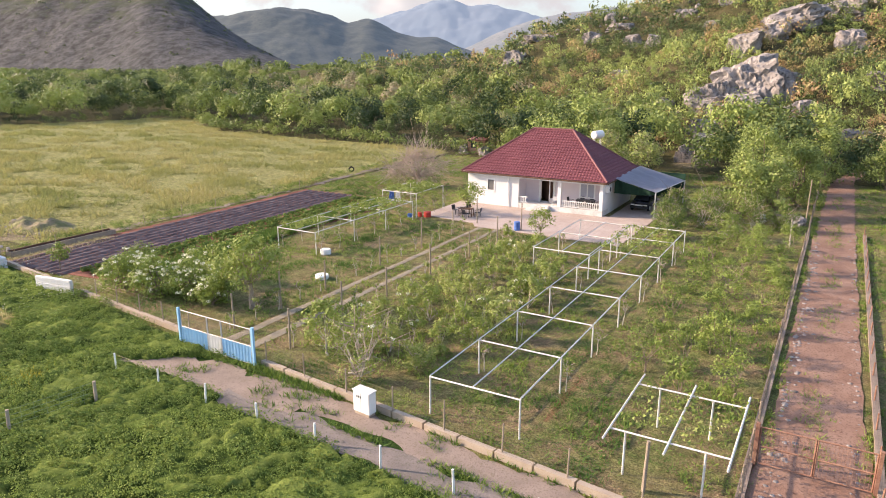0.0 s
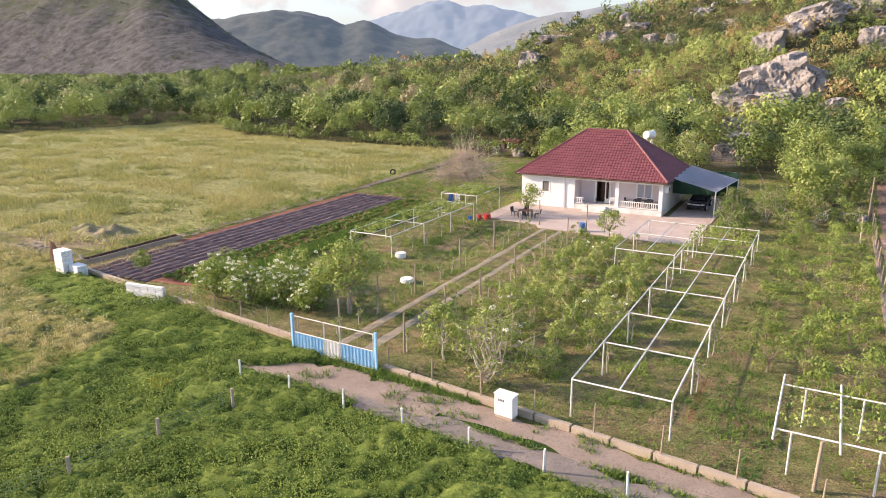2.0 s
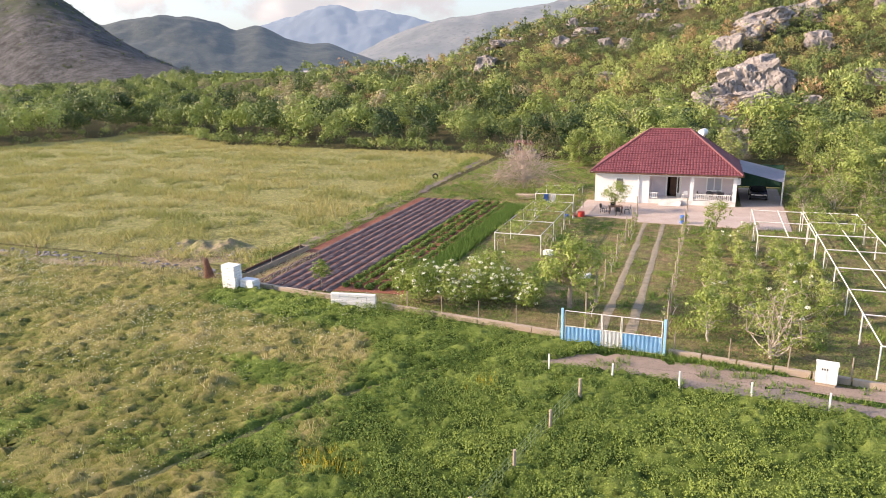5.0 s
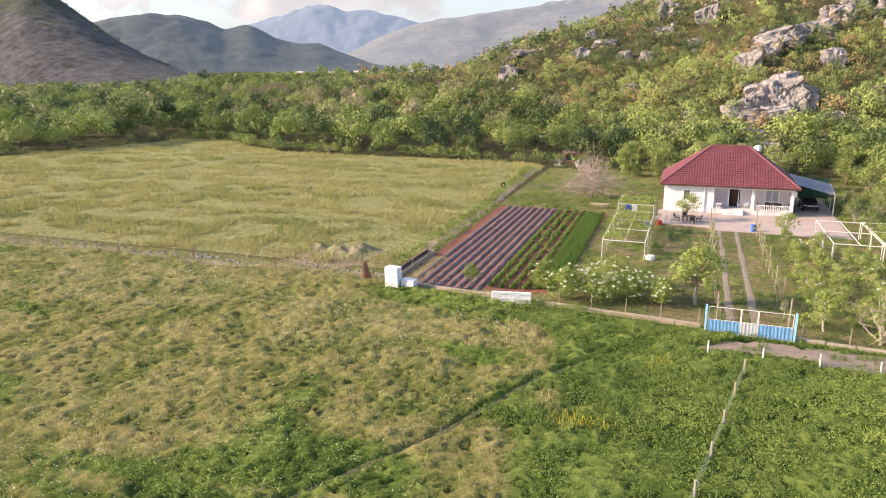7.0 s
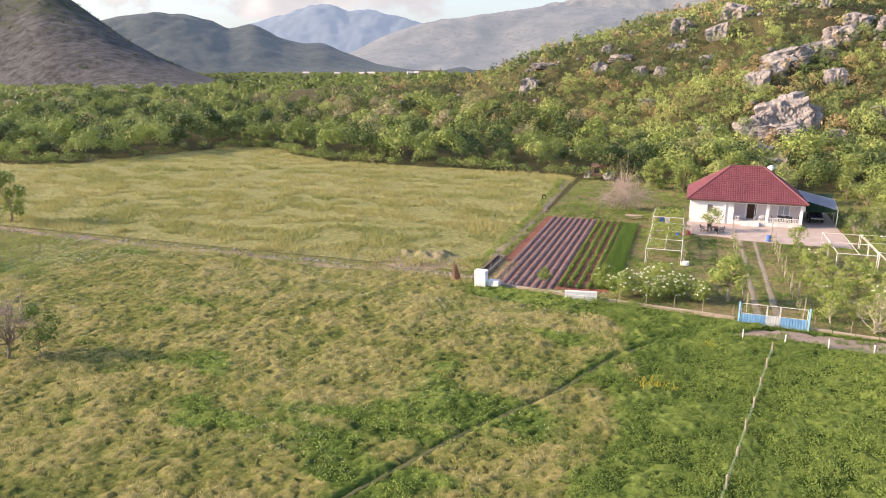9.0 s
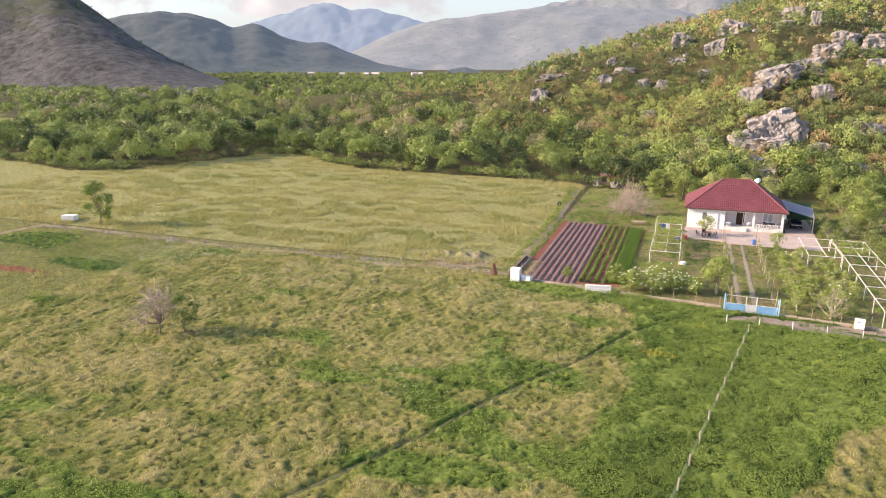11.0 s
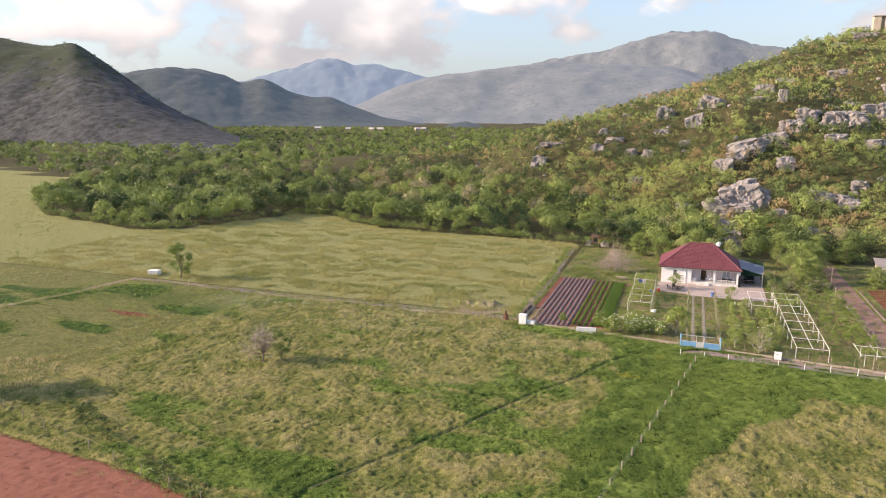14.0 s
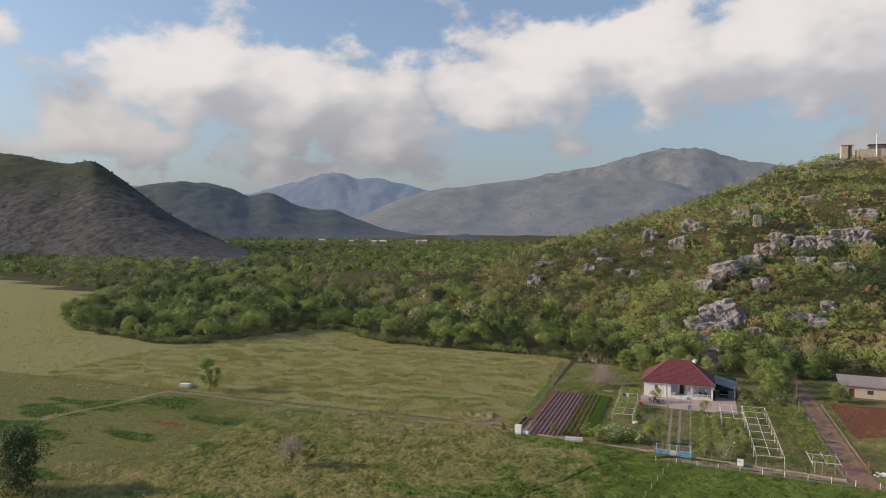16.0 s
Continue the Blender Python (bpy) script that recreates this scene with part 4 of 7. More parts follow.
def slab(name, outline, z0, z1, mat, label, category, kind="structure"):
    bm = B()
    lo = [bm.verts.new((x, y, z0)) for x, y in outline]
    hi = [bm.verts.new((x, y, z1)) for x, y in outline]
    bm.faces.new(hi)
    for i in range(len(lo)):
        j = (i + 1) % len(lo)
        bm.faces.new((lo[i], lo[j], hi[j], hi[i]))
    bmesh.ops.recalc_face_normals(bm, faces=bm.faces)
    ob = part(name, bm, mat)
    return tagged(ob, label, category, kind=kind)


slab("pavement_patio", [(-33.8, 54.6), (-28, 54.0), (-27.3, 52.9), (-14.2, 52.6), (-13.8, 74), (-18.0, 74), (-18.0, 62.6), (-33.8, 62.6)], -0.1, 0.05, M_PATIO, "pinkish concrete patio before the house", "patio")


# ---- house ----
HX0, HX1, HY0, HY1, EAVE = -32.9, -18.6, 62.2, 72.1, 3.3


def wall_with_holes(bm, x0, x1, z0, z1, y0, y1, holes):
    """A wall along x with rectangular holes (xa, xb, za, zb)."""
    xs = sorted({x0, x1, *[h[0] for h in holes], *[h[1] for h in holes]})
    zs = sorted({z0, z1, *[h[2] for h in holes], *[h[3] for h in holes]})
    for xa, xb in zip(xs, xs[1:]):
        for za, zb in zip(zs, zs[1:]):
            cx, cz = (xa + xb) / 2, (za + zb) / 2
            if not any(h[0] < cx < h[1] and h[2] < cz < h[3] for h in holes):
                box(bm, xa, y0, za, xb, y1, zb)
    bmesh.ops.remove_doubles(bm, verts=bm.verts, dist=0.001)
    return bm


def roof_face(bm, a, b, c, d, lift):
    """A tiled slope: a-b the eave, d-c the top (may be one point); courses step up and tiles roll across."""
    a, b, c, d = map(Vector, (a, b, c, d))
    along = (b - a).normalized()
    length = (b - a).length
    nrm = (b - a).cross(d - a).normalized()
    courses, roll = 19, 0.3
    n = int(length / roll * 6)
    rows = []
    for k in range(courses):
        for e, up in ((0.0, 0.045), (1.0, 0.0)):
            v = (k + e) / courses
            l, r = a.lerp(d, v), b.lerp(c, v)
            s0, s1 = (l - a).dot(along), (r - a).dot(along)
            rows.append([(l + along * (min(max(length * i / n, s0), s1) - s0) + nrm * (up + lift + 0.035 * abs(math.sin(length * i / n / roll * math.pi)))) for i in range(n + 1)])
    verts = [[bm.verts.new(p) for p in row] for row in rows]
    for r0, r1 in zip(verts, verts[1:]):
        for i in range(n):
            try:
                bm.faces.new((r0[i], r0[i + 1], r1[i + 1], r1[i]))
            except ValueError:
                pass
    bmesh.ops.dissolve_degenerate(bm, edges=bm.edges, dist=0.0005)


def build_house():
    h = thing("house", -25.75, 67, 0, "single-storey white rendered house with a hipped red tile roof", "house")

    def add(name, bm, mat, label="", parent=None):
        bmesh.ops.translate(bm, verts=bm.verts, vec=(25.75, -67, 0))
        return part(name, bm, mat, parent or h, label)

    t = 0.3
    add("front_wall", wall_with_holes(B(), HX0, -27.2, 0, EAVE, HY0, HY0 + t, [(-30.7, -29.85, 1.5, 2.7)]), M_WHITE, "white rendered wall with a small window")
    add("side_wall", box(B(), HX0, HY0 + t, 0, HX0 + t, HY1, EAVE), M_WHITE)
    add("side_wall", box(B(), HX1 - t, HY0 + 1.9, 0, HX1, HY1, EAVE), M_WHITE)
    add("back_wall", box(B(), HX0 + t, HY1 - t, 0, HX1 - t, HY1, EAVE), M_WHITE)
    add("porch_side_wall", box(B(), -27.5, HY0 + t, 0, -27.2, HY0 + 1.9, EAVE), M_LILAC)
    add("porch_back_wall", wall_with_holes(B(), -27.2, HX1 - t, 0, EAVE, HY0 + 1.9, HY0 + 2.15, [(-25.6, -24.1, 0.56, 2.9), (-21.5, -20.0, 1.35, 2.75)]), M_LILAC, "lilac-white porch wall")
    add("porch_floor", box(B(), -27.2, HY0 + 0.02, 0, HX1, HY0 + 1.9, 0.55, 0.01), M_PLINTH, "raised concrete porch floor with a stained edge")
    add("porch_beam", box(B(), -27.2, HY0, 2.98, HX1, HY0 + t, EAVE), M_WHITE)
    add("pillar", box(B(), -23.1, HY0, 0.55, -22.75, HY0 + t, 2.98, 0.01), M_WHITE)
    add("pillar", box(B(), HX1 - 0.35, HY0, 0.55, HX1, HY0 + t, 2.98, 0.01), M_WHITE)
    add("porch_end_wall", box(B(), HX1 - t, HY0 + t, 0.55, HX1, HY0 + 1.9, 2.98), M_WHITE)
    add("ceiling_board", box(B(), HX0, HY0 + 0.3, EAVE - 0.06, HX1, HY1, EAVE - 0.01), M_WHITE)
    st = B()
    for k in range(3):
        box(st, -26.1, HY0 - 0.3 * (3 - k), 0.0, -23.9, HY0 + 0.02 - 0.3 * (2 - k), 0.18 * (k + 1), 0.012)
    add("step", st, M_PLINTH, "concrete entrance steps")
    # window with a closed shutter
    w = add("window", wall_with_holes(B(), -30.75, -29.8, 1.45, 2.75, HY0 - 0.03, HY0 + 0.06, [(-30.62, -29.93, 1.58, 2.62)]), M_WHITE_PAINT, "small window with grey shutter")
    add("shutter", box(B(), -30.62, HY0 + 0.03, 1.58, -29.93, HY0 + 0.06, 2.62), M_SHUTTER, "", w)
    w = add("window", wall_with_holes(B(), -21.55, -19.95, 1.3, 2.8, HY0 + 1.86, HY0 + 1.96, [(-21.42, -20.8, 1.42, 2.68), (-20.7, -20.08, 1.42, 2.68)]), M_WHITE_PAINT, "white-framed double window")
    # panes borrow the tarpaulin's pale grey, standing in for reflected sky
    for xa in (-21.42, -20.7):
        add("pane", box(B(), xa, HY0 + 1.92, 1.42, xa + 0.62, HY0 + 1.94, 2.68), M_TARP, "pane with pale sky reflection in its colour", w)
    # open double door
    d = add("door_frame", wall_with_holes(B(), -25.65, -24.05, 0.56, 2.95, HY0 + 1.86, HY0 + 2.0, [(-25.53, -24.17, 0.5, 2.83)]), M_WHITE_PAINT)
    for xa, sgn in ((-25.53, -1), (-24.17, 1)):
        leaf = wall_with_holes(B(), -0.62, 0.0, 0.58, 2.8, -0.03, 0.03, [(-0.52, -0.1, 1.0, 2.68)])
        bmesh.ops.transform(leaf, matrix=Matrix.Translation((xa, HY0 + 1.86, 0)) @ Matrix.Rotation(radians(95 if sgn < 0 else 62), 4, "Z"), verts=leaf.verts)
        add("door_leaf", leaf, M_WHITE_PAINT, "open white door leaf", d)
    add("curtain", box(B(), -25.2, HY0 + 2.5, 0.58, -24.5, HY0 + 2.54, 2.8), M_DARK_WOOD, "dark brown inner door")
    # added sheet whose dark colour gives the doorway its interior shade
    add("hall", box(B(), -26.4, HY0 + 3.6, 0.56, -23.2, HY0 + 3.7, 3.2), M_DARK_WOOD, "added wall behind the open door, coloured dark for the dim interior")
    # railings
    for xa, xb in ((-27.15, -26.25), (-22.7, -18.97)):
        r = add("railing", box(B(), xa, HY0 + 0.08, 1.16, xb, HY0 + 0.16, 1.23), M_WHITE_PAINT, "white balustrade")
        add("bottom_rail", box(B(), xa, HY0 + 0.08, 0.62, xb, HY0 + 0.16, 0.68), M_WHITE_PAINT, "", r)
        for k in range(int((xb - xa) / 0.2)):
            q = xa + 0.1 + 0.2 * k
            add("baluster", box(B(), q - 0.03, HY0 + 0.09, 0.68, q + 0.03, HY0 + 0.15, 1.16), M_WHITE_PAINT, "", r)
    # roof
    o = 0.5
    x0, x1, y0, y1, rz, ry = HX0 - o, HX1 + o, HY0 - o, HY1 + o, 7.4, 67.15
    ra, rb = (-27.75, ry, rz), (-23.55, ry, rz)
    e = EAVE + 0.0
    A, Bc, C, D = (x0, y0, e), (x1, y0, e), (x1, y1, e), (x0, y1, e)
    roof = B()
    for q in ((A, Bc, rb, ra), (Bc, C, rb, rb), (C, D, ra, rb), (D, A, ra, ra)):
        roof_face(roof, *q, 0.06)
    rf = add("roof", roof, M_ROOF, "hipped roof of dark red tiles")
    for p, q in ((A, ra), (Bc, rb), (C, rb), (D, ra), (ra, rb)):
        p, q = Vector(p) + Vector((0, 0, 0.09)), Vector(q) + Vector((0, 0, 0.09))
        add("ridge_cap", tube(B(), p, q, 0.12, None, 10), M_RIDGE, "", rf)
    soffit = B()
    box(soffit, x0 + 0.02, y0 + 0.02, e - 0.05, x1 - 0.02, y1 - 0.02, e + 0.0)
    add("soffit", soffit, M_PLINTH, "", rf)
    g = B()
    for p, q in (((x0, y0 - 0.06, e - 0.02), (x1, y0 - 0.06, e - 0.02)), ((x1 + 0.06, y0, e - 0.02), (x1 + 0.06, y1, e - 0.02))):
        tube(g, p, q, 0.065, None, 8)
    add("gutter", g, M_DARK_WOOD, "brown gutter", rf)
    dp = B()
    tube(dp, (-28.3, HY0 - 0.08, 0.1), (-28.3, HY0 - 0.08, e - 0.1), 0.05)
    tube(dp, (-28.3, HY0 - 0.08, e - 0.1), (-28.3, y0 - 0.04, e), 0.05)
    add("drainpipe", dp, M_WHITE_PAINT)
    ac = add("air_conditioner", box(B(), HX1 + 0.01, 62.9, 2.25, HX1 + 0.35, 63.7, 2.85, 0.02), M_WHITE_PAINT, "white air conditioner unit")
    fan = B()
    bmesh.ops.create_cone(fan, cap_ends=True, segments=16, radius1=0.22, radius2=0.22, depth=0.02, matrix=Matrix.Translation((HX1 + 0.36, 63.25, 2.55)) @ Matrix.Rotation(radians(90), 4, "Y"))
    add("fan_grille", fan, M_DARK, "", ac)


build_house()


def water_tank():
    t = thing("solar_water_tank", -22.3, 71.3, 5.2, "white cylindrical water tank on the roof", "water tank", rz=75)
    tk = tube(B(), (-0.75, 0, 1.55), (0.75, 0, 1.55), 0.42, None, 20)
    bmesh.ops.bevel(tk, geom=[e for e in tk.edges if len(e.link_faces) == 2 and e.calc_face_angle(0) > 1], offset=0.08, segments=3, affect="EDGES")
    part("tank", tk, M_WHITE_PAINT, t)
    for sx in (-0.55, 0.55):
        part("stand", bar(bar(B(), (sx, -0.35, -1.2), (sx, 0, 1.3), 0.06), (sx, 0.4, -1.5), (sx, 0, 1.3), 0.06), M_GALV, t)


water_tank()


def carport():
    c = thing("carport", -16.2, 68.5, 0, "grey tarpaulin carport roof on white posts beside the house", "carport")
    bm = B()
    ca, cb, cc, cd = Vector((-1.95, -4.2, 3.45)), Vector((-1.95, 5.0, 3.5)), Vector((2.9, 4.2, 2.45)), Vector((2.0, -4.6, 2.5))
    n = 14
    g = [[bm.verts.new(ca.lerp(cb, j / n).lerp(cd.lerp(cc, j / n), i / n) + Vector((0, 0, -0.28 * math.sin(math.pi * i / n) * math.sin(math.pi * j / n) + 0.03 * math.sin(j * 2.1)))) for j in range(n + 1)] for i in range(n + 1)]
    for i in range(n):
        for j in range(n):
            bm.faces.new((g[i][j], g[i][j + 1], g[i + 1][j + 1], g[i + 1][j]))
    bmesh.ops.solidify(bm, geom=bm.faces[:], thickness=0.015)
    part("tarpaulin", bm, M_TARP, c, "sagging grey tarpaulin")
    for x, y, z in ((2.0, -4.5, 2.5), (2.9, 4.1, 2.45), (2.4, 0, 2.42)):
        part("post", tube(B(), (x, y, 0), (x, y, z), 0.06), M_GALV, c)
    part("net", box(B(), -1.9, 4.85, 0.4, 2.8, 4.9, 3.0), M_NET, c, "dark green shade netting")
    fn = B()
    m = 10
    a, b = Vector((-1.95, -4.25, 3.42)), Vector((1.9, -4.62, 2.46))
    w = [[fn.verts.new(a.lerp(b, i / m) + Vector((0, 0.06 * math.sin(i * 1.9), -k * (0.15 + 1.25 * (1 - i / m) ** 0.8)))) for k in (0, 0.5, 1)] for i in range(m + 1)]
    for p, q in zip(w, w[1:]):
        for k in range(2):
            fn.faces.new((p[k], q[k], q[k + 1], p[k + 1]))
    bmesh.ops.solidify(fn, geom=fn.faces[:], thickness=0.01)
    part("net", fn, M_NET, c, "dark green shade netting hanging at the front")
    part("beam", bar(B(), (2.0, -4.5, 2.47), (2.9, 4.1, 2.42), 0.07), M_GALV, c)


carport()


def car():
    c = thing("car", -16.2, 68.2, 0.05, "dark parked car under the carport", "car")
    prof = [(-2.0, 0.35), (-2.05, 0.62), (-1.9, 0.8), (-1.05, 0.92), (-0.45, 1.36), (0.85, 1.42), (1.6, 0.98), (2.0, 0.9), (2.05, 0.4)]
    bm = B()
    rings = []
    for x, s in ((-0.84, 0.96), (-0.6, 1.0), (0.6, 1.0), (0.84, 0.96)):
        rings.append([bm.verts.new((x * (0.82 if z > 1.0 else 1), y, z * s if z > 0.5 else z)) for y, z in prof])
    for r0, r1 in zip(rings, rings[1:]):
        for i in range(len(prof)):
            j = (i + 1) % len(prof)
            bm.faces.new((r0[i], r0[j], r1[j], r1[i]))
    bm.faces.new(rings[0]), bm.faces.new(rings[-1][::-1])
    bmesh.ops.recalc_face_normals(bm, faces=bm.faces)
    bmesh.ops.bevel(bm, geom=bm.edges[:], offset=0.04, segments=2, affect="EDGES")
    body = part("body", bm, M_CAR, c)
    ws = B()
    p = [(-0.66, -1.02, 0.96), (0.66, -1.02, 0.96), (0.6, -0.5, 1.34), (-0.6, -0.5, 1.34)]
    ws.faces.new([ws.verts.new((x, y - 0.02, z + 0.015)) for x, y, z in p])
    bmesh.ops.solidify(ws, geom=ws.faces[:], thickness=0.01)
    part("windscreen", ws, M_GLASS, body)
    for x in (-0.62, 0.62):
        part("headlight", box(B(), x - 0.17, -2.1, 0.62, x + 0.17, -2.02, 0.75, 0.02), M_CHROME, body, "clear headlight")
    part("bumper", box(B(), -0.82, -2.14, 0.35, 0.82, -2.0, 0.52, 0.03), M_DARK, body)
    part("grille", box(B(), -0.4, -2.1, 0.6, 0.4, -2.05, 0.72, 0.01), M_CHROME, body)
    for x in (-0.8, 0.8):
        for y in (-1.3, 1.3):
            w = part("wheel", tube(B(), (x - 0.1, y, 0.32), (x + 0.1, y, 0.32), 0.32, None, 20), M_TYRE, c)
            part("rim", tube(B(), (x * 1.14 - 0.02, y, 0.32), (x * 1.14 + 0.02, y, 0.32), 0.2, None, 12), M_CHROME, w)


car()


# ---- gate and front wall ----
def front_gate():
    g = thing("front_gate", -25.75, 21.85, 0, "blue corrugated steel driveway gate with a white middle panel", "gate", rz=-1.5)
    for x in (-2.68, 2.68):
        part("gate_post", box(B(), x - 0.065, -0.06, 0, x + 0.065, 0.06, 2.05, 0.01), M_BLUE, g)
    for x0, x1, m in ((-2.55, -0.55, M_BLUE), (-0.53, 0.47, M_WHITE_PAINT), (0.49, 2.55, M_BLUE)):
        leaf = B()
        for a, b in (((x0, 0, 0.12), (x1, 0, 0.12)), ((x0, 0, 1.05), (x1, 0, 1.05)), ((x0, 0, 1.93), (x1, 0, 1.93)), ((x0 + 0.02, 0, 0.1), (x0 + 0.02, 0, 1.95)), ((x1 - 0.02, 0, 0.1), (x1 - 0.02, 0, 1.95))):
            bar(leaf, a, b, 0.034)
        lf = part("gate_leaf", leaf, M_GALV, g, "welded tube frame")
        pan = B()
        n = int((x1 - x0) / 0.055)
        v = [[pan.verts.new((x0 + 0.03 + (x1 - x0 - 0.06) * k / n, 0.009 * (1 if (k // 2) % 2 else -1) - 0.015, z)) for z in (0.14, 1.03)] for k in range(n + 1)]
        for p, q in zip(v, v[1:]):
            pan.faces.new((p[0], q[0], q[1], p[1]))
        bmesh.ops.solidify(pan, geom=pan.faces[:], thickness=0.006)
        part("panel", pan, m, lf)
        w = B()
        for k in range(int((x1 - x0) / 0.12)):
            q = x0 + 0.12 * (k + 0.5)
            bar(w, (q, 0, 1.06), (q, 0, 1.92), 0.006)
        for k in range(7):
            bar(w, (x0, 0, 1.06 + 0.12 * (k + 0.5)), (x1, 0, 1.06 + 0.12 * (k + 0.5)), 0.006)
        part("wire_mesh", w, M_WIRE, lf)


front_gate()


def front_wall(xa, xb, name):
    ya, yb = 20.1 + (-5.5 - xa) * 0.118, 20.1 + (-5.5 - xb) * 0.118
    bm = B()
    n = max(2, int((xb - xa) / 1.6))
    for k in range(n):
        s, e = k / n, (k + 1) / n - 0.004
        p, q = Vector((xa + (xb - xa) * s, ya + (yb - ya) * s, 0)), Vector((xa + (xb - xa) * e, ya + (yb - ya) * e, 0))
        hgt = 0.3 + 0.02 * math.sin(k * 5.1)
        d = Vector((0.02, 0.12, 0))
        vs = [bm.verts.new(v) for v in (p - d, q - d, q + d, p + d)]
        vt = [bm.verts.new(v + Vector((0, 0, hgt))) for v in (p - d, q - d, q + d, p + d)]
        bm.faces.new(vt)
        for i in range(4):
            bm.faces.new((vs[i], vs[(i + 1) % 4], vt[(i + 1) % 4], vt[i]))
    bmesh.ops.recalc_face_normals(bm, faces=bm.faces)
    tagged(part(name, bm, M_KERB), "low weathered concrete wall along the garden front", "wall", kind="structure")


front_wall(-38.8, -28.65, "wall_front_west")
front_wall(-22.85, -1.3, "wall_front_east")


def line_fence(name, points, post_h, mat, label, group="", r=0.045, wires=4, wire_mat=None, lean=0.03, mesh=0.0, base=0.0, gauge=0.008):
    """Posts at points, with wires (and a mesh of given opening) between them."""
    f = thing(name, points[0][0], points[0][1], 0, label, "fence", group)
    o = Vector(points[0] + (0,)) if len(points[0]) == 2 else Vector(points[0])
    tops = []
    for i, p in enumerate(points):
        z = float(height(p[0], p[1])) + base
        q = Vector((p[0], p[1], z)) - Vector((o.x, o.y, 0))
        tip = q + Vector((rng.normal() * lean, rng.normal() * lean, post_h * (0.92 + 0.16 * rng.random())))
        part("post", tube(B(), q - Vector((0, 0, 0.15)), tip, r, r * 0.9, 8), mat, f)
        tops.append((q, tip))
    if wires:
        w = B()
        for (q0, t0), (q1, t1) in zip(tops, tops[1:]):
            for k in range(wires):
                u = 0.12 + 0.84 * k / max(1, wires - 1)
                bar(w, q0.lerp(t0, u), q1.lerp(t1, u), gauge)
            if mesh:
                m = int((q1 - q0).length / mesh)
                for k in range(1, m):
                    a, b = q0.lerp(q1, k / m), t0.lerp(t1, k / m)
                    bar(w, a, b, gauge * 0.75)
        tagged(part("wire", w, wire_mat or M_WIRE, f), kind="stuff")
    return f


def kerb_y(x):
    return 20.1 + (-5.5 - x) * 0.118


line_fence("garden_fence", [(x, kerb_y(x)) for x in np.linspace(-38.6, -28.9, 5)], 1.25, M_WOOD, "wire mesh fence on thin posts along the low wall", r=0.035, wires=6, mesh=0.4, base=0.15, gauge=0.005)
line_fence("garden_fence", [(x, kerb_y(x)) for x in np.linspace(-22.6, -1.4, 9)], 1.3, M_WOOD, "wire mesh fence on thin posts along the low wall", r=0.035, wires=6, mesh=0.4, base=0.15, gauge=0.005)
line_fence("roadside_fence", [(-28.3 + 3.08 * k, 18.05 - 0.05 * k) for k in range(12)], 0.95, M_WHITE_PAINT, "short white posts with wire beside the track", r=0.05, wires=2)
line_fence("field_fence", [(track_fence_x(15.7 - 3.3 * k), 15.7 - 3.3 * k) for k in range(15)], 1.0, M_KERB, "pale posts with drooping green net between two fields", r=0.075, wires=5, wire_mat=M_PALE_NET, mesh=0.45, gauge=0.012)
slab("kerb_lane_west", [(-1.5, 20), (-1.22, 20), (-1.22, 66), (-1.5, 66)], -0.1, 0.14, M_DIRT, "low worn concrete edging beside the red lane", "kerb")
slab("kerb_lane_east", [(2.66, 24), (2.92, 24), (2.92, 66), (2.66, 66)], -0.1, 0.2, M_DIRT, "low masonry edging on the far side of the lane", "kerb")
line_fence("lane_fence", [(-1.35, 20 + 2.6 * k) for k in range(28)], 1.25, M_WOOD, "rough wooden posts with wire beside the red lane", r=0.05, wires=5, mesh=0.4)
line_fence("lane_fence", [(2.75, 24 + 2.8 * k) for k in range(16)], 0.9, M_RUST, "rusty posts and wire on the far side of the red lane", r=0.04, wires=4)


# ---- pergolas ----
def pergola(name, x_lines, y_lines, z, label, posts=None, over=0.0, w=0.055, wires=True):
    p = thing(name, x_lines[0], y_lines[0], 0, label, "pergola")
    ox, oy = x_lines[0], y_lines[0]
    for x in x_lines:
        part("long_rail", bar(B(), (x - ox, -over, z), (x - ox, y_lines[-1] - oy + over, z), w), M_GALV, p)
    for y in y_lines:
        part("cross_bar", bar(B(), (0, y - oy, z - 0.05), (x_lines[-1] - ox, y - oy, z - 0.05), w), M_GALV, p)
    for x, y in posts or [(x, y) for x in (x_lines[0], x_lines[-1]) for y in y_lines]:
        part("post", tube(B(), (x - ox, y - oy, -0.1), (x - ox, y - oy, z - 0.03), 0.04), M_GALV, p)
    if wires:
        b = B()
        n = int((x_lines[-1] - x_lines[0]) / 0.45)
        for k in range(1, n):
            q = (x_lines[-1] - ox) * k / n
            bar(b, (q, 0, z), (q, y_lines[-1] - oy, z), 0.006)
        part("wire", b, M_WIRE, p)
    return p


pergola("grape_pergola", [-13.4, -11.4, -9.35], [22.15, 26.6, 31.0, 35.6, 40.2, 44.8, 49.2, 53.2], 1.75, "long whitewashed pipe pergola for vines over the lawn")
pergola("side_pergola", [-17.6, -15.5, -13.6], [43.2, 48.2, 53.0], 1.75, "pipe pergola bay joined to the long pergola")
pergola("small_pergola", [-5.75, -3.7, -1.7], [21.85, 25.8], 1.75, "small whitewashed pipe frame in the garden corner", over=0.9, wires=False, posts=[(-5.2, 21.85), (-2.5, 21.85), (-4.9, 25.8), (-2.9, 25.8)])
pergola("vine_pergola", [-37.3, -35.3, -33.5], [38.7, 43.5, 48.0, 52.4], 1.75, "pipe pergola with young vines beside the vegetable bed")
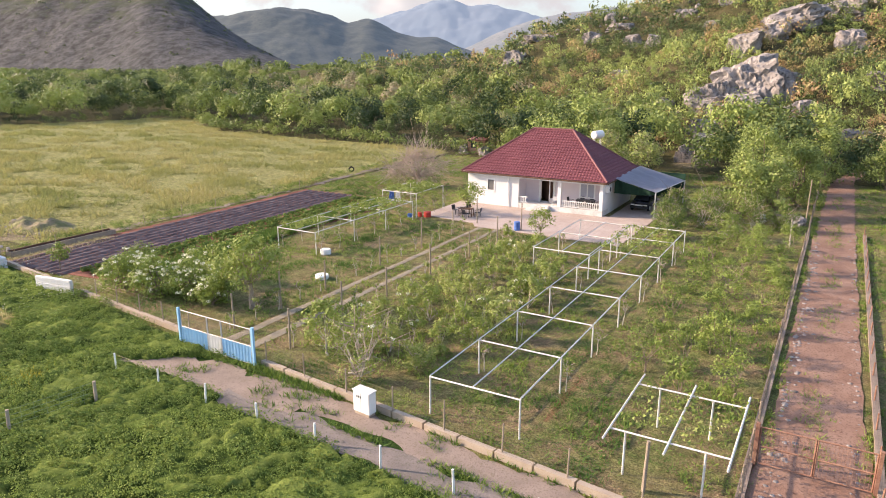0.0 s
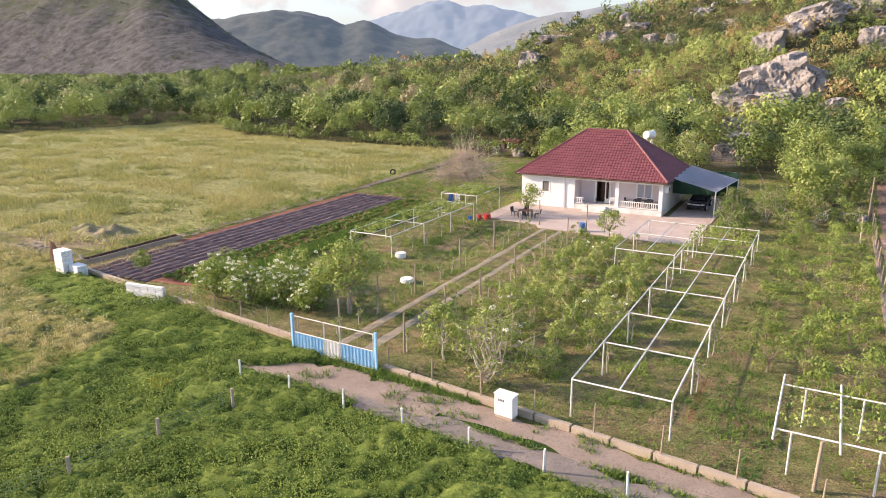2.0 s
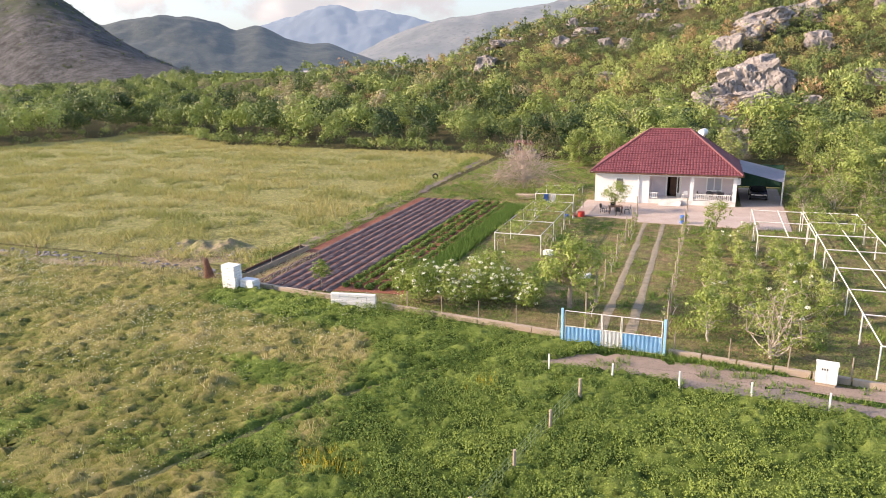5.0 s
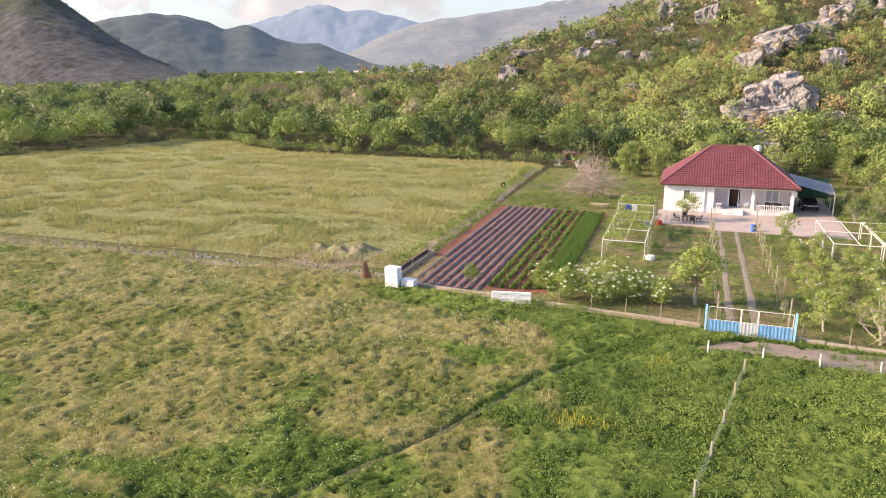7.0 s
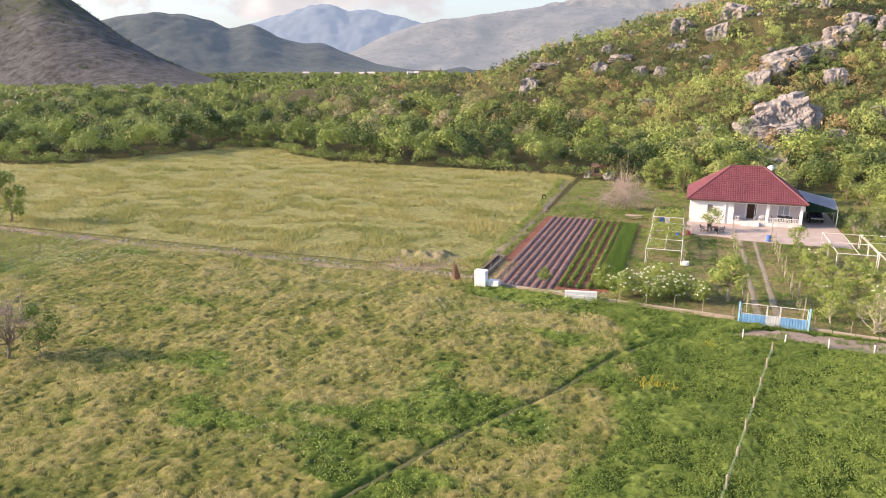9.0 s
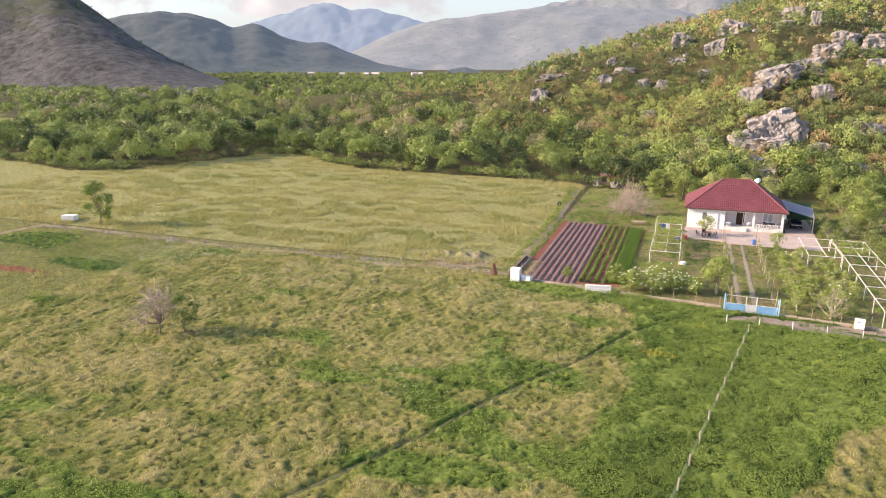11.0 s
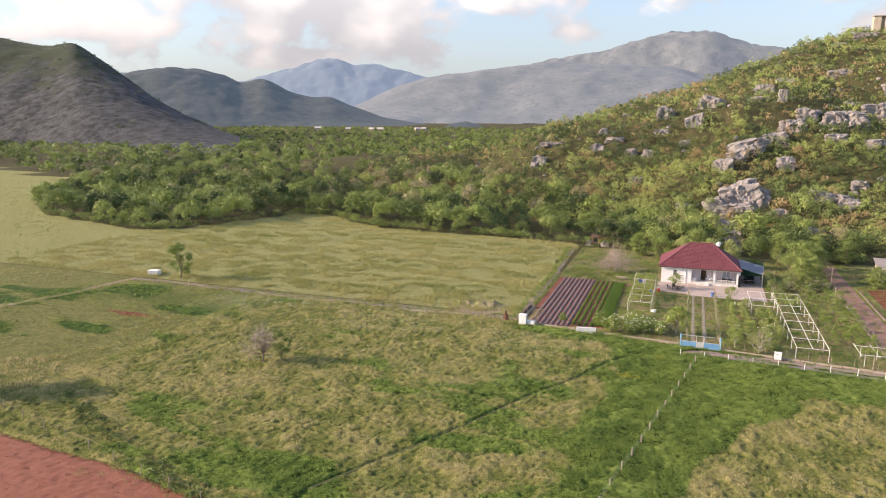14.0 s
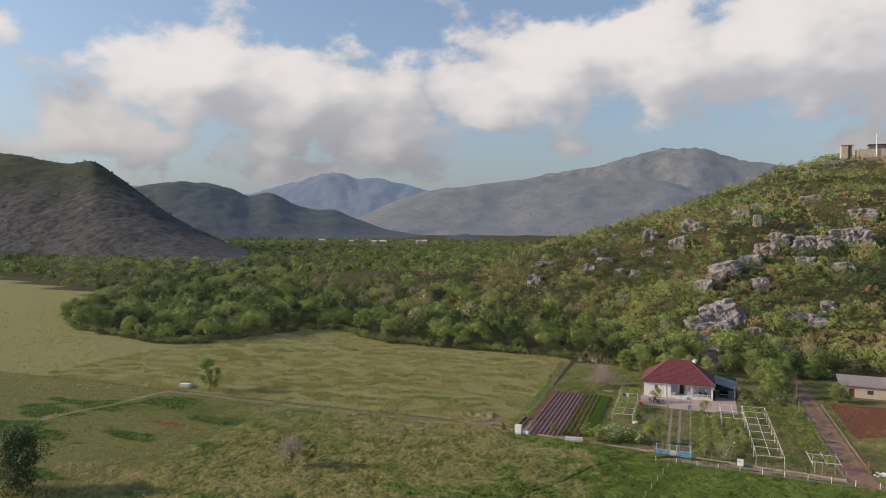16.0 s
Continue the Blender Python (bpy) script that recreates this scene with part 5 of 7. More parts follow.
pergola("vine_pergola", [-37.4, -35.4, -33.6], [53.2, 58.2], 2.35, "taller end of the vine pergola near the house")


# ---- trees and shrubs that stand singly ----
def limb(bm, a, b, r0, r1, bend, gen, n=4):
    """A bent tapering limb."""
    a, b = Vector(a), Vector(b)
    prev, pr = a, r0
    for k in range(1, n + 1):
        u = k / n
        q = a.lerp(b, u) + Vector(gen.normal(size=3)) * bend * math.sin(math.pi * u)
        r = r0 + (r1 - r0) * u
        tube(bm, prev, q, pr, r, 6)
        prev, pr = q, r


def tree(name, x, y, h, w, seed, label, mat, leaves=1500, leaf=0.09, base=0.3, trunk=0.09, bark=None, lumps=22, limbs=8, tint=0.5, blossom=0, twigs=0, group="", category="tree", fork=0.8):
    gen = np.random.default_rng(seed)
    t = thing(name, x, y, float(height(x, y)), label, category, group)
    c, r = crown_shape(gen, h, w, lumps, base)
    bm = B()
    top = Vector((gen.normal() * 0.05 * h, gen.normal() * 0.05 * h, base * h * fork))
    limb(bm, (0, 0, -0.15), top, trunk * 1.25, trunk * 0.8, 0.012 * h, gen)
    for k in range(limbs):
        limb(bm, top, c[k % len(c)], trunk * 0.55, trunk * 0.14, 0.04 * h, gen)
    part("trunk", bm, bark or M_BARK, t)
    if leaves:
        v, f = leaf_cloud(c, r, leaves, leaf, gen)
        me = array_mesh("crown", v, f, mat, np.clip(np.repeat(tint + gen.normal(size=leaves) * 0.1, 3), 0, 1))
        ob = new("crown", me)
        ob.parent = t
    if blossom:
        out = c[gen.integers(0, len(c), blossom)]
        d = gen.normal(size=(blossom, 3))
        d /= np.linalg.norm(d, axis=1)[:, None]
        d[:, 2] = np.abs(d[:, 2]) * 0.8
        cc = out + d * (w * 0.2)
        v, f = leaf_cloud(cc, np.full(blossom, 0.14), blossom * 14, 0.06, gen, 0.5)
        ob = new("blossom", array_mesh("blossom", v, f, M_BLOSSOM, np.full(len(v), 0.5)))
        ob.parent = t
    if twigs:
        tw = B()
        for k in range(twigs):
            a = Vector(c[gen.integers(0, len(c))]) * 0.9
            d = Vector(gen.normal(size=3)) * 0.18 * w
            tube(tw, a, a + d + Vector((0, 0, 0.1 * h)), 0.024, 0.007, 4)
            tube(tw, a + d * 0.5, a + d * 0.5 + Vector(gen.normal(size=3)) * 0.12 * w, 0.01, 0.004, 4)
        tagged(part("branchwork", tw, M_TWIG, t), kind="stuff")
    return t


tree("walnut_tree", -29.1, 27.6, 4.6, 4.0, 1, "young vase-shaped fruit tree with pale trunk behind the gate", M_ORCHARD, 3200, 0.095, 0.42, 0.15, M_WOOD, limbs=22, tint=0.7, lumps=28)
for i, (ex, ey, eh, ew, fl) in enumerate(((-40.3, 28.6, 2.2, 3.2, 12), (-38.3, 26.0, 2.4, 3.6, 40), (-36.0, 26.6, 2.5, 3.8, 70), (-33.9, 27.6, 2.5, 3.8, 80), (-31.6, 27.0, 2.0, 2.8, 30), (-35.2, 30.0, 2.6, 3.6, 24))):
    tree("elder_bush", ex, ey, eh, ew, 20 + i, "spreading elder bush with cream flower heads", M_ORCHARD, 3000, 0.078, 0.1, 0.1, limbs=9, tint=0.5 + 0.05 * (i % 3), blossom=fl, lumps=24, category="bush", group="elder hedge")
tree("fruit_tree", -20.9, 24.6, 2.9, 2.6, 4, "small bright green fruit tree inside the fence", M_ORCHARD, 1000, 0.085, 0.35, 0.06, M_LIMED, tint=0.68)
tree("pomegranate_tree", -17.9, 23.3, 3.6, 3.6, 5, "many-stemmed shrub with pinkish bark and sparse leaves", M_ORCHARD, 1300, 0.07, 0.12, 0.1, M_LIMED, limbs=16, tint=0.62, twigs=60, blossom=5, fork=0.3)
tree("fruit_tree", -29.9, 57.0, 3.1, 2.9, 6, "small spreading tree on the patio edge", M_ORCHARD, 1500, 0.08, 0.42, 0.07, tint=0.62)
tree("fruit_tree", -20.4, 51.4, 2.7, 2.6, 7, "small slender tree on the patio edge", M_ORCHARD, 900, 0.08, 0.4, 0.05, tint=0.62)
tree("fruit_tree", -46.2, 26.4, 2.1, 1.7, 8, "small leafy tree at the corner of the bed", M_ORCHARD, 700, 0.075, 0.4, 0.04, tint=0.45)
tree("bare_tree", -42.3, 67.8, 4.2, 9.0, 9, "wide pinkish-grey bare tree not yet in leaf", M_ORCHARD, 160, 0.05, 0.3, 0.12, M_LIMED, limbs=30, twigs=420, tint=0.9, lumps=40)
tree("lone_tree", -81.2, -4.4, 4.8, 5.4, 10, "lone half-bare tree standing in the meadow", M_ORCHARD, 120, 0.08, 0.34, 0.13, limbs=16, twigs=220, lumps=26, tint=0.5)
tree("sapling", -79.0, -3.3, 4.6, 2.8, 12, "leafy green tree beside the bare one", M_ORCHARD, 1500, 0.09, 0.3, 0.05, tint=0.25)
tree("field_tree", -125.2, 31.4, 7.4, 5.6, 13, "single leafy tree on the field boundary", M_ORCHARD, 2600, 0.15, 0.22, 0.16, tint=0.42)
tree("holm_oak", -111.6, -26.2, 9.0, 9.0, 14, "dense dark round evergreen oak by the meadow", M_FOREST, 6500, 0.17, 0.05, 0.25, tint=0.0, lumps=46)
for i, (x, y, h, w, ti) in enumerate([(-6.4, 74.5, 8.0, 6.4, 0.6), (-2.8, 77.0, 6.6, 5.0, 0.48), (-6.9, 69.4, 5.4, 4.8, 0.58), (-4.6, 70.0, 5.6, 4.6, 0.66), (-7.0, 80.5, 7.0, 6, 0.36), (-3.6, 84.0, 6.2, 5, 0.4), (-21.2, 87.0, 5.6, 3.6, 0.05), (-8.5, 88.0, 7.4, 6.0, 0.5), (-1.2, 90.5, 6.8, 5.2, 0.5),
                                      (-24, 79, 6.6, 6.2, 0.8), (-29, 81, 6.2, 5.6, 0.75), (-19.5, 80, 6.4, 5.2, 0.78), (-34, 86, 6.0, 5.4, 0.5), (-39, 88, 5.5, 4.6, 0.55), (-47.5, 100.5, 6.8, 5.2, 0.88), (-26, 88, 7.5, 6.5, 0.5),
                                      (7.0, 70.5, 4.4, 4.6, 0.4), (5.2, 92, 5.5, 5, 0.4), (24, 66, 5, 5, 0.4)]):
    tree("broadleaf_tree", x, y, h, w, 400 + i, "full leafy tree at the foot of the hill", M_FOREST, 4600, 0.11, 0.08, 0.16, tint=ti, lumps=34, group="trees behind the house")
for i, (x, y, h, w) in enumerate([(-12.4, 61.5, 2.6, 3.4), (-9.6, 62.5, 2.8, 3.6), (-7.2, 59.5, 2.3, 3.0), (-11.5, 57.5, 2.0, 2.8), (-12.8, 65.5, 2.8, 3.2), (-9.4, 66.0, 3.2, 3.8), (-5.8, 64.0, 2.8, 3.4), (-3.2, 64.5, 2.4, 2.8)]):
    tree("yard_shrub", x, y, h, w, 500 + i, "bushy half-leafed shrub beside the yard", M_ORCHARD, 2200, 0.07, 0.08, 0.07, M_LIMED, limbs=10, tint=0.26 + 0.08 * (i % 3), twigs=40, category="shrub", group="yard shrubs")
# rows of young fruit trees and vines
k = 0
for rx, ys, hh in ((-4.3, np.arange(28, 60, 3.3), 2.6), (-6.9, np.arange(31, 56, 4.1), 1.9), (-2.7, np.arange(30, 58, 4.3), 2.3)):
    for y in ys:
        k += 1
        tree("young_fruit_tree", rx + rng.normal() * 0.3, y + rng.normal() * 0.4, hh * (0.8 + 0.5 * rng.random()), 1.8 + 0.8 * rng.random(), 600 + k, "young bushy fruit tree in the grass", M_ORCHARD, 1000, 0.06, 0.15, 0.045,
             limbs=6, lumps=10, tint=0.35 + 0.3 * rng.random(), group="young fruit trees")
for rx, y0, y1 in ((-20.8, 25.5, 48), (-18.6, 27, 48), (-16.2, 26, 43), (-14.8, 29, 42)):
    for y in np.arange(y0, y1, 2.1):
        k += 1
        tree("vine_bush", rx + rng.normal() * 0.25, y + rng.normal() * 0.4, 1.5 + 0.7 * rng.random(), 1.5 + 0.8 * rng.random(), 700 + k, "bushy berry shrub in a garden row", M_ORCHARD, 1150, 0.06, 0.05, 0.03,
             M_LIMED, limbs=7, lumps=12, tint=0.5 + 0.35 * rng.random(), twigs=8, blossom=4 if rng.random() < 0.3 else 0, category="shrub", group="garden shrubs")
k = 0
for rx, ys in ((-23.1, (24.3, 28.6, 33.05, 38.3, 44.0, 48.8, 53.6)), (-27.6, (24.8, 28.5, 32.6, 38.7, 44.4, 49.5, 54.0))):
    for y in ys:
        k += 1
        h = 1.95 + 0.5 * ((k * 7) % 5) / 4
        tagged(part("vine_post", tube(B(), (0, 0, -0.2), (0.03 * math.sin(k), 0.03 * math.cos(k), h), 0.06, 0.05, 8), M_WOOD), "weathered wooden vine post beside the driveway", "post", "driveway vine posts").matrix_basis = pose(rx, y, 0)
    for y in np.arange(24.5, 53, 1.9):
        k += 1
        tree("grape_vine", rx + rng.normal() * 0.1, y, 1.2 + 0.4 * rng.random(), 0.8, 800 + k, "gnarled grape vine with young leaves", M_ORCHARD, 90, 0.06, 0.45, 0.03, M_LIMED, limbs=4, lumps=6, tint=0.55, twigs=6, category="vine", group="driveway vines")
for px, ys in ((-13.4, (26.6, 31, 35.6, 40.2, 44.8, 49.2)), (-9.35, (26.6, 31, 35.6, 40.2, 44.8, 49.2)), (-17.6, (43.2, 48.2)), (-37.3, (38.7, 41, 43.5, 45.8, 48, 50, 52.4)), (-33.5, (38.7, 41, 43.5, 45.8, 48, 50, 52.4)), (-37.4, (54, 56, 58)), (-33.6, (54, 56, 58))):
    for y in ys:
        k += 1
        tree("pergola_vine", px + 0.15, y + 0.3, 1.75, 1.3 if px < -30 else 0.9, 900 + k, "young vine climbing a pergola post", M_ORCHARD, 200 if px < -30 else 80, 0.055, 0.6, 0.025, M_LIMED, limbs=5, lumps=8, tint=0.55, twigs=10, category="vine", group="pergola vines")


def vine_roof(x0, x1, y0, y1, z, count, label):
    gen = np.random.default_rng(int(y0))
    n = 60
    c = np.stack([x0 + (x1 - x0) * gen.random(n), y0 + (y1 - y0) * gen.random(n), z + 0.05 + 0.12 * gen.random(n)], 1)
    v, f = leaf_cloud(c, np.full(n, 0.4), count, 0.08, gen, 0.5)
    ob = new("vine_canopy", array_mesh("vine_canopy", v, f, M_ORCHARD, np.repeat(np.clip(0.65 + gen.normal(size=count) * 0.15, 0, 1), 3)))
    tagged(ob, label, "vine", kind="stuff")


vine_roof(-13.4, -9.4, 43.5, 52.0, 1.9, 1100, "sparse young vine shoots over the long pergola")
vine_roof(-5.4, -1.9, 22.0, 25.7, 1.72, 300, "a few vine shoots on the small pipe frame")
vine_roof(-37.3, -33.6, 53.4, 58.2, 2.4, 2600, "young vine leaves over the tall end of the pergola")
vine_roof(-37.2, -33.6, 43.8, 52.2, 1.78, 1900, "sparse vine shoots over the low pergola")
vine_roof(-37.2, -35.0, 38.9, 43.4, 1.78, 600, "sparse vine shoots over the end of the low pergola")


# ---- vegetable bed ----
def bed_rows():
    for i, x in enumerate(np.arange(-51.3, -45.3, 0.82)):
        bm = B()
        gen = np.random.default_rng(i)
        ys = np.arange(25.6, 58.9, 0.35)
        prof = ((-0.33, 0.03), (-0.24, 0.1), (-0.08, 0.17), (0.1, 0.16), (0.24, 0.09), (0.32, 0.03))
        rows = [[bm.verts.new((x + dx + gen.normal() * 0.02, y, max(z + gen.normal() * 0.02, 0.02))) for dx, z in prof] for y in ys]
        for r0, r1 in zip(rows, rows[1:]):
            for j in range(len(prof) - 1):
                bm.faces.new((r0[j], r0[j + 1], r1[j + 1], r1[j]))
        tagged(part("mulch_film", bm, M_PLASTIC_MULCH), "crumpled dark plastic film strip over a planting ridge", "mulch film", "mulched ridges of the bed")
    slab("ground_bed_soil", [(-52.6, 25.3), (-40.0, 26.9), (-38.9, 57.6), (-44, 59.2), (-52.6, 59.4)], -0.05, 0.024, M_SOIL, "bare red soil of the vegetable bed", "soil")
    gen = np.random.default_rng(5)
    for i, (x, w, tn, hh) in enumerate(((-44.75, 0.3, 0.24, 0.3), (-43.85, 0.36, 0.24, 0.36), (-42.9, 0.36, 0.24, 0.38), (-41.95, 0.3, 0.24, 0.3))):
        n = 260
        c = np.stack([x + gen.normal(size=n) * w * 0.25, 27 + 31.5 * gen.random(n), 0.1 + hh * 0.4 * gen.random(n)], 1)
        v, f = leaf_cloud(c, np.full(n, 0.22), 5600, 0.085, gen, 0.7)
        tagged(new("potato_plants", array_mesh("potato_plants", v, f, M_CROP, np.repeat(np.clip(tn + gen.normal(size=5600) * 0.12, 0, 1), 3))), "row of leafy potato plants on a soil ridge", "potato plants", kind="stuff")
    x, y = pick(5200, -41.4, -39.4, 27.5, 57.5, lambda x, y: np.ones_like(x))
    blades("onion_rows", x, y, 0.4 + 0.15 * rng.random(len(x)), np.full(len(x), 0.06), M_LAWN, "rows of blue-green onion tops", per=3, width=0.025, spread=0.12, category="onions")
    x, y = pick(1100, -52.4, -51.0, 26, 34, lambda x, y: np.ones_like(x) * 0.7)
    blades("dry_stalks", x, y, 0.15 + 0.15 * rng.random(len(x)), np.full(len(x), 0.95), M_GRASS, "dry orange stalks along the bed edge", per=3, width=0.03, spread=0.25, category="stalks")


bed_rows()


# ---- walls of white blocks, cabinet, garden odds and ends ----
def block_stack(x, y, nx, ny, nz, label, rz=0.0, size=(0.6, 0.25, 0.2)):
    s = thing("block_stack", x, y, 0, label, "blocks", rz=rz)
    me = None
    for k in range(nz):
        for i in range(nx):
            for j in range(ny):
                off = (0.012 * math.sin(k * 3.3 + i), 0.012 * math.cos(k * 2.1 + j))
                if me is None:
                    ob = part("block", box(B(), 0.006, 0.004, 0.0, size[0] - 0.006, size[1] - 0.004, size[2] - 0.016, 0.015), M_WHITE, s)
                    me = ob.data
                else:
                    ob = new("block", me)
                    ob.parent = s
                ob.location = (i * size[0] + off[0], j * size[1] + off[1], k * size[2])
    return s


block_stack(-52.9, 24.2, 2, 3, 9, "tall stack of white building blocks at the bed corner", -6)
block_stack(-51.6, 24.4, 2, 3, 4, "lower stack of white building blocks", -6)
block_stack(-43.6, 23.15, 5, 1, 5, "short wall of stacked white building blocks", 9)
front_wall(-40.5, -38.9, "wall_stub")
front_wall(-51.3, -43.7, "wall_bed_edge")


def utility_cabinet():
    c = thing("utility_cabinet", -15.75, 20.75, 0, "white metal utility cabinet beside the track", "cabinet", rz=-6)
    c.scale = (0.74, 0.8, 0.84)
    part("plinth", box(B(), -0.55, -0.25, -0.05, 0.55, 0.25, 0.18, 0.02), M_KERB, c)
    b = part("body", box(B(), -0.6, -0.27, 0.18, 0.6, 0.27, 1.3, 0.02), M_WHITE_PAINT, c)
    part("roof_cap", box(B(), -0.64, -0.31, 1.3, 0.64, 0.31, 1.36, 0.015), M_WHITE_PAINT, c)
    for x in (-0.3, 0.3):
        d = part("door", box(B(), x - 0.28, -0.295, 0.24, x + 0.28, -0.27, 1.26, 0.006), M_WHITE_PAINT, b)
    for i in range(3):
        part("marking", box(B(), -0.32 + 0.14 * i, -0.302, 0.98, -0.24 + 0.14 * i, -0.297, 1.1), M_DARK, b, "illegible dark marking")


utility_cabinet()


def plastic_chair(x, y, z, rz, mat, label, group):
    c = thing("patio_chair", x, y, z, label, "chair", group, rz)
    part("seat", box(B(), -0.23, -0.23, 0.42, 0.23, 0.23, 0.46, 0.015), mat, c)
    bk = box(B(), -0.22, -0.02, 0.46, 0.22, 0.02, 0.9, 0.015)
    bmesh.ops.transform(bk, matrix=Matrix.Translation((0, 0.22, 0)) @ Matrix.Rotation(radians(-10), 4, "X"), verts=bk.verts)
    part("backrest", bk, mat, c)
    for sx in (-0.2, 0.2):
        for sy in (-0.2, 0.2):
            part("leg", tube(B(), (sx * 1.1, sy * 1.1, 0), (sx, sy, 0.43), 0.022), mat, c)
        part("armrest", box(B(), sx * 1.15 - 0.025, -0.2, 0.62, sx * 1.15 + 0.025, 0.24, 0.65, 0.008), mat, c)
    return c


def table(x, y, z, w, d, mat, label, rz=0):
    t = thing("patio_table", x, y, z, label, "table", rz=rz)
    part("tabletop", box(B(), -w / 2, -d / 2, 0.7, w / 2, d / 2, 0.74, 0.015), mat, t)
    for sx in (-1, 1):
        for sy in (-1, 1):
            part("leg", box(B(), sx * (w / 2 - 0.08) - 0.03, sy * (d / 2 - 0.08) - 0.03, 0, sx * (w / 2 - 0.08) + 0.03, sy * (d / 2 - 0.08) + 0.03, 0.7), mat, t)


table(-29.9, 56.2, 0.05, 1.4, 0.8, M_DARK_WOOD, "dark wooden table under the patio tree", 12)
for x, y, r in ((-31.1, 56.3, 70), (-30.3, 57.2, 10), (-28.8, 56.4, -80), (-29.5, 55.3, 175)):
    plastic_chair(x, y, 0.05, r, M_DARK, "dark chair at the patio table", "patio chairs")
table(-20.6, 63.2, 0.56, 1.8, 0.8, M_DARK, "dark table on the porch")
for x, y, r in ((-22.0, 63.1, 80), (-21.2, 63.75, 0), (-20.2, 63.75, 5), (-21.0, 62.75, 180), (-20.1, 62.75, 178), (-19.3, 63.2, -85)):
    plastic_chair(x, y, 0.56, r, M_DARK, "dark plastic chair on the porch", "porch chairs")
plastic_chair(-23.6, 63.0, 0.56, 200, M_WHITE_PAINT, "white plastic chair on the porch", "porch chairs")


def barrel(x, y, mat, label, r=0.28, h=0.85, z=0.0):
    prof = ((0, 0.0), (0.94, 0.0), (1, 0.06), (1, 0.32), (1.05, 0.34), (1.05, 0.37), (1, 0.39), (1, 0.63), (1.05, 0.65), (1.05, 0.68), (1, 0.7), (1, 0.95), (0.93, 1.0), (0.0, 0.98))
    b = B()
    ring = [b.verts.new((q * r, 0, k * h)) for q, k in prof]
    edges = [b.edges.new(e) for e in zip(ring, ring[1:])]
    bmesh.ops.spin(b, geom=ring + edges, cent=(0, 0, 0), axis=(0, 0, 1), angle=2 * math.pi, steps=20)
    bmesh.ops.remove_doubles(b, verts=b.verts, dist=0.0005)
    bmesh.ops.recalc_face_normals(b, faces=b.faces)
    ob = part("barrel", b, mat)
    ob.matrix_basis = pose(x, y, z)
    tagged(ob, label, "barrel")


barrel(-23.4, 53.4, M_CLOTH_BLUE, "blue plastic barrel at the patio edge", 0.26, 0.75, 0.05)
barrel(-29.3, 34.3, M_WHITE_PAINT, "white basin lying on the garden grass", 0.45, 0.3)
barrel(-33.0, 39.2, M_WHITE_PAINT, "white tub under the vine pergola", 0.4, 0.4)
barrel(-33.0, 54.2, M_RED, "red plastic tub by the vine pergola", 0.35, 0.5)
barrel(-33.7, 54.0, M_RED, "small red bucket on the grass", 0.2, 0.4)
barrel(-34.2, 53.0, M_CLOTH_BLUE, "dark blue bucket on the grass", 0.22, 0.4)


def laundry():
    for i, (x, m, lab) in enumerate(((-36.3, M_CLOTH_BLUE, "blue work trousers hung on the pergola"), (-35.6, M_WHITE, "white cloth hung on the pergola"))):
        bm = B()
        n = 8
        g = [[bm.verts.new((0.55 * (a / n - 0.5), 0.05 * math.sin(a * 1.9 + b), -0.9 * b / n)) for b in range(n + 1)] for a in range(n + 1)]
        for a in range(n):
            for b in range(n):
                bm.faces.new((g[a][b], g[a + 1][b], g[a + 1][b + 1], g[a][b + 1]))
        bmesh.ops.solidify(bm, geom=bm.faces[:], thickness=0.015)
        ob = part("hanging_cloth", bm, m)
        ob.matrix_basis = pose(x, 53.14, 2.3)
        tagged(ob, lab, "laundry")


laundry()


def wood_pile(x, y, label):
    w = thing("timber_pile", x, y, 0, label, "timber")
    gen = np.random.default_rng(3)
    for k in range(14):
        z = 0.1 + 0.18 * (k // 5)
        part("log", tube(B(), (-1.0 + gen.normal() * 0.1, -0.4 + 0.22 * (k % 5), z), (1.0 + gen.normal() * 0.2, -0.4 + 0.22 * (k % 5) + gen.normal() * 0.08, z + 0.05), 0.1, 0.08), M_WOOD, w)


wood_pile(-40.4, 61.5, "pile of old planks and logs on the grass")


def tile(x, y, z, rx, ry, rz, sx, sy, sz, mat, name, label, category):
    ob = part(name, box(B(), -sx / 2, -sy / 2, 0, sx / 2, sy / 2, sz, 0.01), mat)
    ob.matrix_basis = pose(x, y, z, rx, ry, rz)
    return tagged(ob, label, category)


def hut():
    h = thing("garden_hut", -50.2, 98.2, float(height(-50.2, 98.2)), "small brick hut with a red sheet roof at the wood edge", "hut", rz=8)
    part("wall", wall_with_holes(B(), -1.4, 1.4, 0, 2.1, -1.0, -0.85, [(-0.9, 0.2, 0.9, 1.9), (0.5, 1.2, 0, 1.9)]), M_BRICK, h, "brick front")
    for x in (-1.4, 1.25):
        part("wall", box(B(), x, -0.85, 0, x + 0.15, 1.0, 2.2), M_BRICK, h)
    part("wall", box(B(), -1.25, 0.85, 0, 1.25, 1.0, 2.3), M_BRICK, h)
    rf = box(B(), -1.5, -1.2, 0, 1.5, 1.1, 0.06)
    bmesh.ops.transform(rf, matrix=Matrix.Translation((0, 0, 2.25)) @ Matrix.Rotation(radians(7), 4, "X"), verts=rf.verts)
    part("roof", rf, M_RIDGE, h, "faded red sheet roof")
    part("pane", box(B(), -0.9, -0.94, 0.9, 0.2, -0.92, 1.9), M_GLASS, h)


hut()
for i, (x, y) in enumerate(((-51.9, 97.0), (-48.0, 96.4))):
    rock("pale_stone", x, y, 0.35, 0.8, 0.7, 0.9, 50 + i, "pale stone heap beside the hut")


